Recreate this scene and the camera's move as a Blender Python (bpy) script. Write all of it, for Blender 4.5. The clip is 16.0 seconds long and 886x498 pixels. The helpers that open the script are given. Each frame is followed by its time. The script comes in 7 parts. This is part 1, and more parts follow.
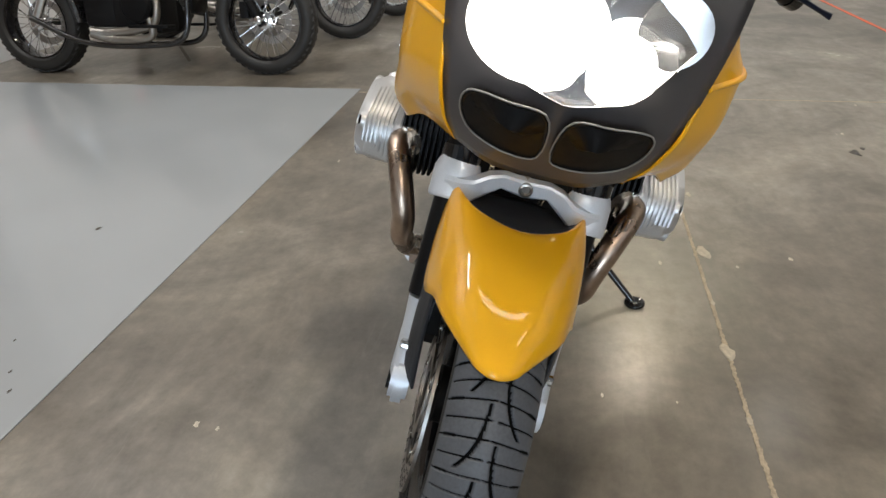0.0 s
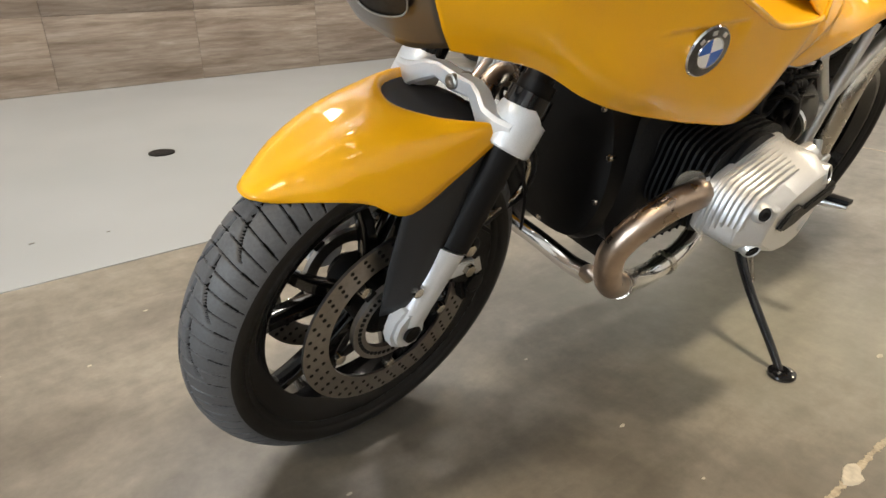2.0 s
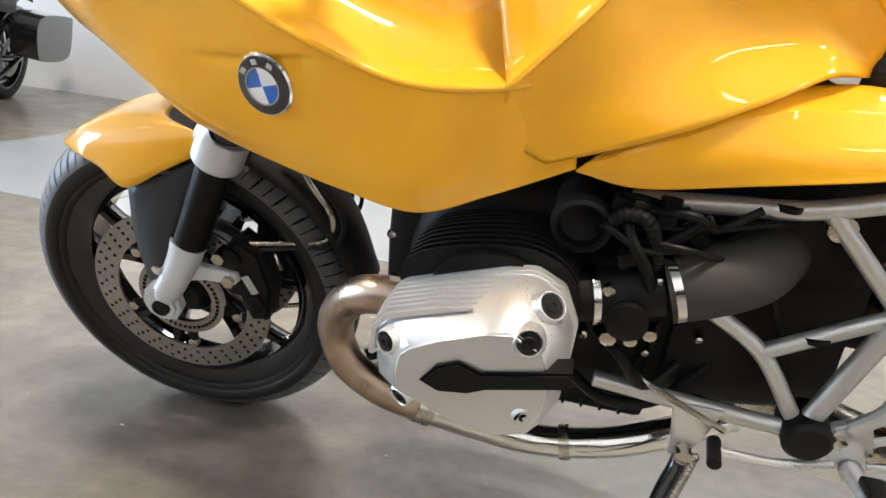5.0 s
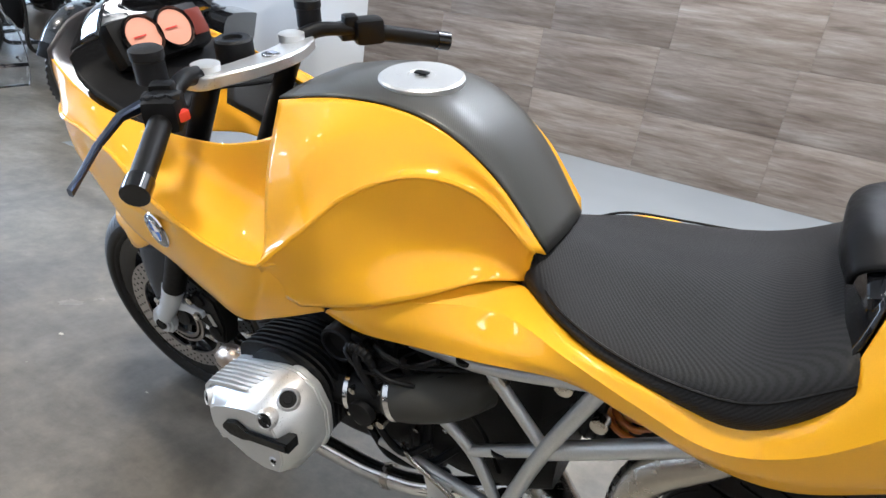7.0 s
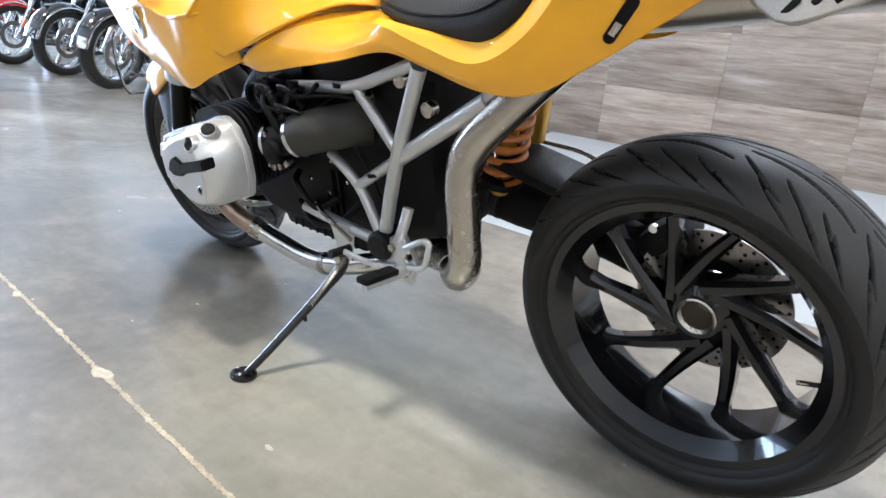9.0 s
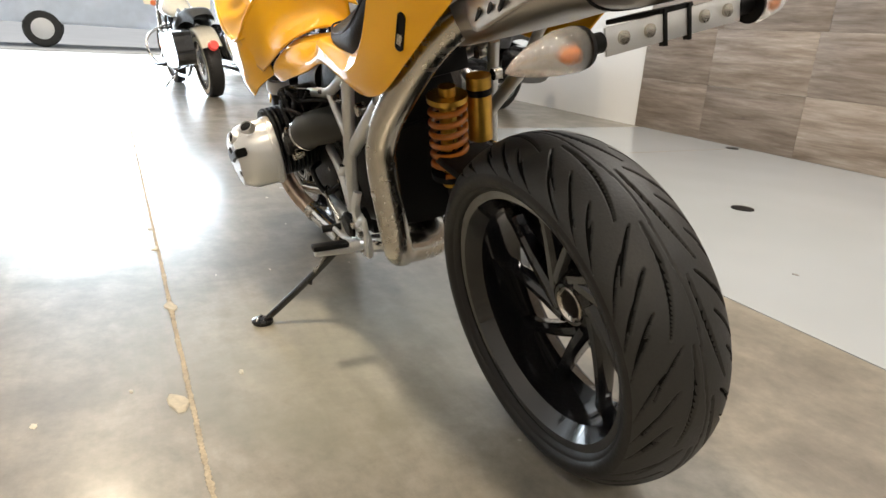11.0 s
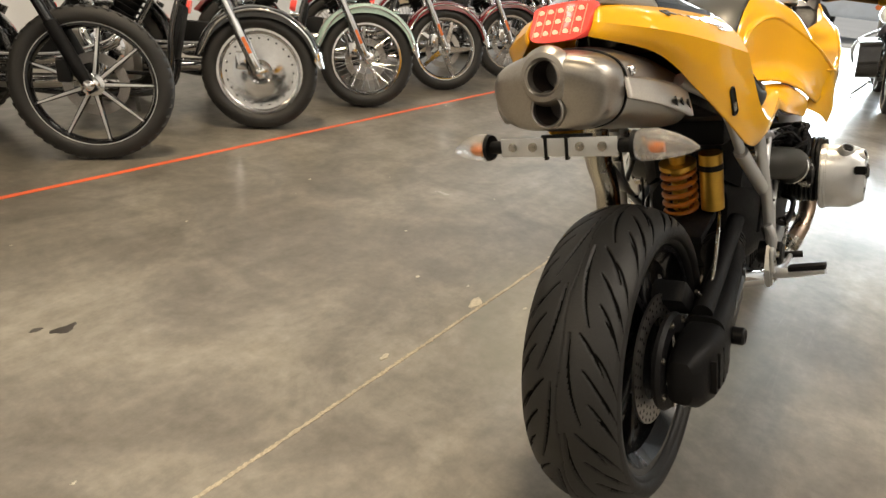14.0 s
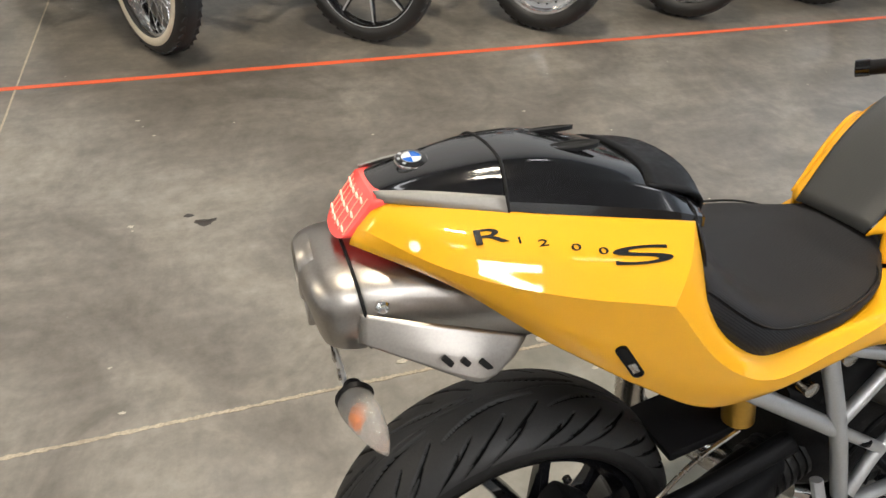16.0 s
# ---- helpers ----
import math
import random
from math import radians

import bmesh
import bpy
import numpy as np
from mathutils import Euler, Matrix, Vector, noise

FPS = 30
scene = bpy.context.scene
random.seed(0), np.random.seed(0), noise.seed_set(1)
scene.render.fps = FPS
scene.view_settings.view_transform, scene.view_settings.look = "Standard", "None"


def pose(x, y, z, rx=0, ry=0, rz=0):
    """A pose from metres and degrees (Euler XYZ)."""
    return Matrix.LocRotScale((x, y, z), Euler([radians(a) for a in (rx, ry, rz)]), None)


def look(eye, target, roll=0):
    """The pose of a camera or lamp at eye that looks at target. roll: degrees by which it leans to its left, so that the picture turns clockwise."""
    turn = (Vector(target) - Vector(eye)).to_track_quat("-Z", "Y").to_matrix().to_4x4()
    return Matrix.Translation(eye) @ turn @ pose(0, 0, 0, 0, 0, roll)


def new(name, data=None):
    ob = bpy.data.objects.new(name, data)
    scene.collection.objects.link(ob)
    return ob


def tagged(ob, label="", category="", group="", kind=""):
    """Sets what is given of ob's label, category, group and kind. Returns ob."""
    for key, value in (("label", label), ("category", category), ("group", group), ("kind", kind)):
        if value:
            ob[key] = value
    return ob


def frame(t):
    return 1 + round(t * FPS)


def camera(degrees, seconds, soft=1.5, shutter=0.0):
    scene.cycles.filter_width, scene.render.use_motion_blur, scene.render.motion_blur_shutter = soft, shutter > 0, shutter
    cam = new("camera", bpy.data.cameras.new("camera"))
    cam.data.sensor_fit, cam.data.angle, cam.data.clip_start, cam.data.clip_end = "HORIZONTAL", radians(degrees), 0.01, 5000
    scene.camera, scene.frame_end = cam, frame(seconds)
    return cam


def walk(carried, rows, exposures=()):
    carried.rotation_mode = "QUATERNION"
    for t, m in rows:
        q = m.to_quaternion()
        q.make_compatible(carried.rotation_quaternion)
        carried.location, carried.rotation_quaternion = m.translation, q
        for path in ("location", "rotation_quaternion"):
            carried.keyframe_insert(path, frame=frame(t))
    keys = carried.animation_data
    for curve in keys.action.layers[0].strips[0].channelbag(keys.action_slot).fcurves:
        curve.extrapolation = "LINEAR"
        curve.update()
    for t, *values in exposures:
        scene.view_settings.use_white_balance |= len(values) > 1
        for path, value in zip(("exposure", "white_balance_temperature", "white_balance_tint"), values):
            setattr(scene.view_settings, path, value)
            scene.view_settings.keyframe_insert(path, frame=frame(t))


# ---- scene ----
from mathutils.bvhtree import BVHTree

cam = camera(69.6, 16.0)
PATH = [
    (0, (0.78, 0.135, 1.02), (-0.941, -0.113, 0.032), -2.0),
    (0.5, (0.869, 0.314, 0.9), (-0.817, -0.222, -0.031), -1.6),
    (1, (0.811, 0.514, 0.832), (-0.788, -0.333, -0.02), -0.8),
    (1.5, (0.645, 0.644, 0.776), (-0.763, -0.486, -0.085), 0.2),
    (2, (0.495, 0.817, 0.777), (-0.686, -0.566, -0.054), -0.1),
    (2.5, (0.334, 0.869, 0.772), (-0.509, -0.719, -0.105), -0.7),
    (3, (0.165, 0.883, 0.773), (-0.396, -0.799, -0.152), -1.2),
    (3.5, (-0.002, 0.955, 0.742), (-0.23, -0.871, -0.042), 2.6),
    (4, (-0.169, 1.056, 0.754), (-0.221, -0.822, 0.07), 3.6),
    (4.5, (-0.419, 1.047, 0.719), (-0.356, -0.845, 0.074), 5.1),
    (5, (-0.597, 1.053, 0.729), (-0.294, -0.83, 0.128), 6.3),
    (5.2, (-0.664, 1.063, 0.735), (-0.301, -0.807, 0.127), 6.1),
    (7.3, (-1.276, 1.107, 1.146), (-0.387, -0.505, 0.364), 8.1),
    (7.5, (-1.369, 1.113, 1.113), (-0.413, -0.458, 0.326), 8.1),
    (8, (-1.538, 1.188, 0.995), (-0.549, -0.349, 0.183), 8.9),
    (8.5, (-1.663, 1.246, 0.884), (-0.609, -0.301, 0.179), 7.1),
    (9, (-1.743, 1.132, 0.705), (-0.587, -0.373, 0.075), 5.5),
    (9.2, (-1.768, 1.071, 0.649), (-0.544, -0.399, 0.061), 5.1),
    (11.3, (-2.363, 0.773, 0.797), (-0.68, -0.05, 0.097), 4.1),
    (11.5, (-2.427, 0.733, 0.841), (-0.711, 0.02, 0.101), 4.4),
    (12, (-2.564, 0.579, 0.919), (-0.736, 0.206, 0.199), 3.2),
    (12.5, (-2.699, 0.444, 0.965), (-0.846, 0.365, 0.216), 5.8),
    (13, (-2.81, 0.272, 1.021), (-0.976, 0.469, 0.249), 5.5),
    (13.5, (-2.793, 0.029, 1.013), (-1.069, 0.662, 0.22), 3.7),
    (14, (-2.664, -0.143, 1.03), (-1.109, 0.794, 0.19), 5.1),
    (14.5, (-2.497, -0.301, 1.218), (-1.231, 0.902, 0.243), 2.7),
    (15, (-2.298, -0.344, 1.357), (-1.252, 0.964, 0.263), 3.8),
    (15.5, (-2.043, -0.317, 1.397), (-1.157, 1.072, 0.263), 3.8),
    (16, (-1.818, -0.321, 1.415), (-1.238, 1.056, 0.085), 4.4),
]
walk(cam, [(t, look(eye, target, roll)) for t, eye, target, roll in PATH], exposures=[
    (0, -1.03, 6200, 10), (1, -0.86, 6450, 10), (2, -0.38, 6800, 10), (2.5, -0.15, 6650, 10), (3, 0.1, 6450, 10), (5, 0.14, 6000, 10),
    (7.4, -0.24, 5350, 10), (8.0, -0.1, 5250, 10), (8.6, -0.02, 5250, 10), (9.1, 0.25, 5400, 10),
    (11.4, -0.42, 7000, 10), (12.5, -1.0, 7900, 10), (13, -1.05, 8200, 10), (13.5, -0.78, 8100, 10), (14, -0.6, 7200, 10), (15, -0.45, 6000, 10), (16, -0.58, 6050, 10)])

# ---- world and light ----
BUILDING = pose(0, 0, 0, 0, 0, -2.8)      # the hall is turned a little against the motorcycle

world = bpy.data.worlds.new("world")
scene.world = world
world.use_nodes = True
wn = world.node_tree.nodes
sky = wn.new("ShaderNodeTexSky")
sky.sky_type, sky.sun_disc = "NISHITA", False
sky.sun_elevation, sky.sun_rotation = radians(52), radians(120)
world.node_tree.links.new(sky.outputs[0], wn["Background"].inputs[0])
wn["Background"].inputs[1].default_value = 0.15

sun_data = bpy.data.lights.new("sun", "SUN")
sun_data.energy, sun_data.angle, sun_data.color = 4.0, radians(0.5), (1.0, 0.96, 0.9)
sun = new("sun", sun_data)
sun.matrix_world = look((20, -8, 22), (13, 1, 0))


def area(name, x, y, z, sx, sy, watts, colour, aim=(0, 0, -1)):
    d = bpy.data.lights.new(name, "AREA")
    d.shape, d.size, d.size_y, d.energy, d.color = "RECTANGLE", sx, sy, watts, colour
    o = new(name, d)
    o.matrix_world = BUILDING @ look((x, y, z), (x + aim[0], y + aim[1], z + aim[2] + 1e-4))
    return o


# daylight through the open gate, the aisle lamps, and added fill lights
area("gate_daylight", 12.4, 0.9, 1.75, 4.3, 3.2, 1120, (0.74, 0.87, 1.0), (-1, 0, 0))
WARM = (1.0, 0.84, 0.62)
COOL = (1.0, 0.95, 0.89)
for lx, ly, power in ((-7.58, 1.55, 230), (-1.07, 1.41, 335), (5.44, 1.27, 230)):
    area("aisle_lamp", lx, ly, 5.7, 0.75, 0.45, power, WARM)
# Added fill that brightens the tiled wall; no lamp is known there.
area("wall_lamp", -1.2, -2.7, 5.6, 2.0, 0.6, 300, COOL, (0, -0.4, -1))
# Unseen ceiling lights at guessed places, added as fill to balance the hall.
for lx, ly in ((-6.5, -1.5), (-2.6, -1.5), (1.3, -1.5), (-6.5, 3.4), (-2.6, 3.4), (1.3, 3.4), (5.2, 3.4), (9.0, 3.4)):
    area("hall_lamp", lx, ly, 5.7, 0.9, 0.45, 48 if (lx < -5 and ly < 0) else (20 if ly > 0 or lx < -2 else 10), COOL)

# ---- helpers for building ----
def principled(name, colour, rough=0.5, metal=0.0, coat=0.0, spec=0.5, trans=0.0, emit=0.0):
    m = bpy.data.materials.new(name)
    m.use_nodes = True
    b = m.node_tree.nodes["Principled BSDF"]
    b.inputs["Base Color"].default_value = (*colour, 1)
    b.inputs["Roughness"].default_value = rough
    b.inputs["Metallic"].default_value = metal
    b.inputs["Coat Weight"].default_value = coat
    b.inputs["Coat Roughness"].default_value = 0.04
    b.inputs["Specular IOR Level"].default_value = spec
    b.inputs["Transmission Weight"].default_value = trans
    if emit:
        b.inputs["Emission Color"].default_value = (*colour, 1)
        b.inputs["Emission Strength"].default_value = emit
    return m


def node(m, kind, **values):
    n = m.node_tree.nodes.new(kind)
    for key, value in values.items():
        n.inputs[key].default_value = value
    return n


def wire(m, a, b):
    m.node_tree.links.new(a, b)


def ramp(m, fac, stops):
    r = m.node_tree.nodes.new("ShaderNodeValToRGB")
    e = r.color_ramp.elements
    while len(e) < len(stops):
        e.new(0.5)
    for k, (p, c) in enumerate(stops):
        e[k].position, e[k].color = p, (*c, 1)
    wire(m, fac, r.inputs[0])
    return r


def grain(m, scale=30.0, bump=0.15, spread=0.12, rough=(0.3, 0.5), detail=6.0, big=3.0, distance=0.002):
    """Two scales of variation on a plain material: tint, roughness and fine relief."""
    b = m.node_tree.nodes["Principled BSDF"]
    base = b.inputs["Base Color"].default_value[:3]
    co = m.node_tree.nodes.new("ShaderNodeTexCoord")
    n1 = node(m, "ShaderNodeTexNoise", Scale=scale, Detail=detail)
    n2 = node(m, "ShaderNodeTexNoise", Scale=big, Detail=4.0)
    wire(m, co.outputs["Object"], n1.inputs["Vector"])
    wire(m, co.outputs["Object"], n2.inputs["Vector"])
    mix = node(m, "ShaderNodeMath")
    mix.operation = "ADD"
    half = node(m, "ShaderNodeMath")
    half.operation = "MULTIPLY"
    half.inputs[1].default_value = 0.5
    wire(m, n1.outputs[0], mix.inputs[0])
    wire(m, n2.outputs[0], mix.inputs[1])
    wire(m, mix.outputs[0], half.inputs[0])
    lo = tuple(c * (1 - spread) for c in base)
    hi = tuple(min(1, c * (1 + spread)) for c in base)
    r = ramp(m, half.outputs[0], [(0.35, lo), (0.65, hi)])
    wire(m, r.outputs[0], b.inputs["Base Color"])
    mr = node(m, "ShaderNodeMapRange")
    mr.inputs["From Min"].default_value, mr.inputs["From Max"].default_value = 0.35, 0.65
    mr.inputs["To Min"].default_value, mr.inputs["To Max"].default_value = rough
    wire(m, half.outputs[0], mr.inputs["Value"])
    wire(m, mr.outputs[0], b.inputs["Roughness"])
    if bump:
        bp = node(m, "ShaderNodeBump", Strength=bump, Distance=distance)
        wire(m, n1.outputs[0], bp.inputs["Height"])
        wire(m, bp.outputs[0], b.inputs["Normal"])
    return m


def thing(name, matrix, label, category, group="", kind=""):
    ob = new(name)
    ob.empty_display_size = 0.1
    ob.matrix_world = matrix
    return tagged(ob, label, category, group, kind)


def finish(bm, sharp=35.0):
    bmesh.ops.recalc_face_normals(bm, faces=bm.faces)
    lim = radians(sharp)
    for f in bm.faces:
        f.smooth = True
    for e in bm.edges:
        if len(e.link_faces) == 2 and e.calc_face_angle(0) > lim:
            e.smooth = False


def link(name, bm, material, parent=None, label="", sharp=35.0, solid=0.0, matrix=None):
    finish(bm, sharp)
    me = bpy.data.meshes.new(name)
    bm.to_mesh(me)
    bm.free()
    me.materials.append(material)
    ob = new(name, me)
    if parent is not None:
        ob.parent = parent
    if matrix is not None:
        ob.matrix_basis = matrix
    if solid:
        md = ob.modifiers.new("thickness", "SOLIDIFY")
        md.thickness, md.offset = solid, -1
    if label:
        ob["label"] = label
    return ob


def part(name, bm, material, parent, label="", sharp=35.0, solid=0.0):
    return link(name, bm, material, parent, label, sharp, solid)


def again(ob, matrix, parent=None):
    """The same mesh once more, as a part of its own."""
    o = new(ob.name.split(".")[0], ob.data)
    o.parent = ob.parent if parent is None else parent
    o.matrix_basis = matrix
    if "label" in ob:
        o["label"] = ob["label"]
    return o


MIRROR = Matrix.Diagonal((1, -1, 1, 1))


def both(name, build, material, parent, label="", sharp=35.0, solid=0.0):
    """A part on the left side, and its mirrored twin on the right."""
    out = []
    for side in (1, -1):
        bm = build()
        if side < 0:
            bmesh.ops.transform(bm, matrix=MIRROR, verts=bm.verts)
        out.append(link(name, bm, material, parent, label, sharp, solid if side > 0 else solid))
    return out


def spline(pts, n):
    """n points on a smooth curve through pts."""
    p = [Vector(q) for q in pts]
    out = []
    last = len(p) - 1
    for k in range(n):
        t = k / (n - 1) * last
        i = min(int(t), last - 1)
        f = t - i
        a, b, c, d = p[max(i - 1, 0)], p[i], p[i + 1], p[min(i + 2, last)]
        if i == 0:
            a = b * 2 - c
        if i + 2 > last:
            d = c * 2 - b
        out.append(0.5 * (2 * b + (c - a) * f + (2 * a - 5 * b + 4 * c - d) * f * f + (3 * b - a - 3 * c + d) * f ** 3))
    return out


def patch(rows, nu=20, nv=12):
    """A smooth sheet through a small grid of points."""
    along = [spline(r, nu) for r in rows]
    cols = [spline([r[k] for r in along], nv) for k in range(nu)]
    bm = bmesh.new()
    v = [[bm.verts.new(q) for q in c] for c in cols]
    for i in range(nu - 1):
        for j in range(nv - 1):
            bm.faces.new((v[i][j], v[i + 1][j], v[i + 1][j + 1], v[i][j + 1]))
    return bm


def crisp(rows, k, f=0.1):
    """The same rows with two more close to row k, so that the sheet folds there."""
    def blend(a, b):
        return [tuple(Vector(p).lerp(Vector(q), f)) for p, q in zip(a, b)]
    return rows[:k] + [blend(rows[k], rows[k - 1]), rows[k], blend(rows[k], rows[k + 1])] + rows[k + 1:]


def mirrored_patch(rows, nu=20, nv=12):
    """A sheet given from the middle (Y = 0) outwards, on both sides of the middle."""
    full = [[(x, -y, z) for x, y, z in r] for r in reversed(rows[1:])] + rows
    return patch(full, nu, nv * 2 - 1)


def tube(pts, radius, seg=14, steps=6, bm=None, caps=True):
    bm = bm or bmesh.new()
    n = 2 if len(pts) == 2 else (len(pts) - 1) * steps + 1
    path = spline(pts, n) if len(pts) > 2 else [Vector(p) for p in pts]
    radii = radius if isinstance(radius, (list, tuple)) else [radius] * 2
    up = None
    rings = []
    for k, p in enumerate(path):
        d = (path[min(k + 1, n - 1)] - path[max(k - 1, 0)]).normalized()
        if up is None:
            up = d.orthogonal().normalized()
        up = (up - d * up.dot(d)).normalized()
        side = d.cross(up)
        s = k / (n - 1) * (len(radii) - 1)
        i = min(int(s), len(radii) - 2)
        r = radii[i] + (radii[i + 1] - radii[i]) * (s - i)
        rings.append([bm.verts.new(p + (up * math.cos(a) + side * math.sin(a)) * r)
                      for a in (2 * math.pi * j / seg for j in range(seg))])
    for a, b in zip(rings, rings[1:]):
        for j in range(seg):
            bm.faces.new((a[j], a[(j + 1) % seg], b[(j + 1) % seg], b[j]))
    if caps:
        bm.faces.new(rings[0][::-1])
        bm.faces.new(rings[-1])
    return bm


def lathe(profile, seg=48, centre=(0, 0, 0), bm=None, closed=False, axis="Y"):
    """profile: (radius, height along the axis)."""
    bm = bm or bmesh.new()
    cx, cy, cz = centre
    rings = []
    for r, h in profile:
        ring = []
        for j in range(seg):
            a = 2 * math.pi * j / seg
            p = (r * math.cos(a), h, r * math.sin(a)) if axis == "Y" else ((r * math.cos(a), r * math.sin(a), h) if axis == "Z" else (h, r * math.cos(a), r * math.sin(a)))
            ring.append(bm.verts.new((cx + p[0], cy + p[1], cz + p[2])))
        rings.append(ring)
    pairs = list(zip(rings, rings[1:])) + ([(rings[-1], rings[0])] if closed else [])
    for a, b in pairs:
        for j in range(seg):
            bm.faces.new((a[j], a[(j + 1) % seg], b[(j + 1) % seg], b[j]))
    if not closed:
        for ring in (rings[0], rings[-1]):
            if (ring[0].co - ring[seg // 2].co).length > 1e-5:
                bm.faces.new(ring)
    return bm


def box(centre, size, bevel=0.0, bm=None, turn=None):
    bm = bm or bmesh.new()
    m = Matrix.Translation(centre) @ (turn or Matrix.Identity(4)) @ Matrix.Diagonal((*size, 1))
    made = bmesh.ops.create_cube(bm, size=1, matrix=m)
    if bevel:
        edges = list({e for v in made["verts"] for e in v.link_edges})
        bmesh.ops.bevel(bm, geom=edges, offset=bevel, segments=2, affect="EDGES", profile=0.6)
    return bm


def plate(outline, y0, y1, bevel=0.0, bm=None):
    """An outline in X and Z, made solid between two Y values."""
    bm = bm or bmesh.new()
    a = [bm.verts.new((x, y0, z)) for x, z in outline]
    b = [bm.verts.new((x, y1, z)) for x, z in outline]
    n = len(outline)
    fs = [bm.faces.new(a), bm.faces.new(b[::-1])]
    for k in range(n):
        fs.append(bm.faces.new((a[k], b[k], b[(k + 1) % n], a[(k + 1) % n])))
    if bevel:
        bmesh.ops.recalc_face_normals(bm, faces=fs)
        bmesh.ops.bevel(bm, geom=list({e for f in fs[:2] for e in f.edges}), offset=bevel, segments=2, affect="EDGES")
    return bm


def loft(rings, bm=None, caps=True):
    bm = bm or bmesh.new()
    vs = [[bm.verts.new(p) for p in r] for r in rings]
    n = len(vs[0])
    for a, b in zip(vs, vs[1:]):
        for j in range(n):
            bm.faces.new((a[j], a[(j + 1) % n], b[(j + 1) % n], b[j]))
    if caps:
        bm.faces.new(vs[0][::-1])
        bm.faces.new(vs[-1])
    return bm


def rounded(points, n=40):
    """A closed smooth outline through 2D points."""
    p = list(points)
    q = [(a, b, 0.0) for a, b in p[-2:] + p + p[:3]]
    full = spline(q, (len(q) - 1) * 16 + 1)
    cut = full[32:32 + len(p) * 16]
    return [(cut[int(k * len(cut) / n)].x, cut[int(k * len(cut) / n)].y) for k in range(n)]


# ---- materials ----
YELLOW = principled("yellow_paint", (0.87, 0.43, 0.005), 0.5, 0.0, 0.75, 0.2)
grain(YELLOW, 900, 0.0, 0.04, (0.46, 0.54), 2, 4)
BLACK_GLOSS = principled("black_lacquer", (0.006, 0.006, 0.007), 0.18, 0.0, 0.5, 0.3)
grain(BLACK_GLOSS, 60, 0.0, 0.3, (0.08, 0.16), 3, 4)
BLACK_SATIN = principled("black_satin", (0.0045, 0.0045, 0.005), 0.4, spec=0.17)
grain(BLACK_SATIN, 90, 0.08, 0.25, (0.34, 0.55), 4, 7)
BLACK_CAST = principled("black_cast_metal", (0.0048, 0.0048, 0.0053), 0.47, 0.0, spec=0.2)
grain(BLACK_CAST, 260, 0.35, 0.3, (0.4, 0.62), 4, 9)
PLASTIC = principled("grey_black_plastic", (0.012, 0.0125, 0.0145), 0.5, spec=0.22)
grain(PLASTIC, 700, 0.25, 0.15, (0.42, 0.6), 3, 6)
RUBBER = principled("tyre_rubber", (0.018, 0.0175, 0.0165), 0.55, spec=0.45)
grain(RUBBER, 240, 0.2, 0.3, (0.46, 0.62), 5, 8)
# Front tread rubber, its colour lightened to paint in the grazing sheen.
SHEEN_RUBBER = principled("grey_tyre_rubber", (0.085, 0.09, 0.1), 0.5)
grain(SHEEN_RUBBER, 240, 0.2, 0.2, (0.42, 0.58), 5, 8)
FORK_SILVER = principled("pale_silver_paint", (0.64, 0.67, 0.71), 0.36, 0.35)
grain(FORK_SILVER, 500, 0.03, 0.06, (0.32, 0.42), 3, 6)
GUARD_GREY = principled("charcoal_plastic", (0.024, 0.026, 0.03), 0.5, spec=0.3)
grain(GUARD_GREY, 700, 0.2, 0.15, (0.42, 0.58), 3, 6)
SILVER = principled("silver_paint", (0.64, 0.65, 0.66), 0.32, 0.7)
grain(SILVER, 500, 0.03, 0.06, (0.27, 0.38), 3, 6)
FRAME_GREY = principled("frame_silver", (0.55, 0.555, 0.55), 0.34, 0.75)
grain(FRAME_GREY, 400, 0.0, 0.1, (0.32, 0.46), 3, 8)
CHROME = principled("chrome", (0.72, 0.72, 0.72), 0.09, 1.0)
grain(CHROME, 40, 0.0, 0.08, (0.05, 0.16), 3, 5)
STEEL = principled("stainless_steel", (0.47, 0.44, 0.39), 0.24, 1.0)
grain(STEEL, 60, 0.0, 0.06, (0.2, 0.3), 3, 4)
DISC_STEEL = principled("brake_disc_steel", (0.36, 0.34, 0.32), 0.36, 1.0)
grain(DISC_STEEL, 120, 0.1, 0.15, (0.28, 0.45), 4, 9)
HEADER = principled("heat_tinted_pipe", (0.42, 0.33, 0.26), 0.3, 1.0)
grain(HEADER, 25, 0.0, 0.3, (0.22, 0.4), 4, 9)
TITAN = principled("brushed_titanium", (0.40, 0.375, 0.34), 0.36, 1.0)
grain(TITAN, 300, 0.0, 0.1, (0.3, 0.44), 3, 5)
ORANGE = principled("orange_spring_paint", (0.5, 0.15, 0.012), 0.35, 0.0, 0.5)
grain(ORANGE, 60, 0.0, 0.12, (0.3, 0.42))
GOLD = principled("gold_anodised", (0.62, 0.36, 0.06), 0.32, 0.8)
grain(GOLD, 60, 0.0, 0.12, (0.26, 0.4))
# Near-black paints the shade inside holes and slots; joints use it too.
HOLE = principled("dark_bore", (0.004, 0.004, 0.004), 0.9)
OLIVE_RUBBER = principled("grey_olive_rubber", (0.036, 0.035, 0.03), 0.5, spec=0.3)
grain(OLIVE_RUBBER, 500, 0.1, 0.15, (0.42, 0.58), 3, 6)
TRIM_GREY = principled("matt_grey_trim", (0.27, 0.26, 0.24), 0.5, 0.3)
grain(TRIM_GREY, 300, 0.0, 0.08, (0.44, 0.56), 3, 6)
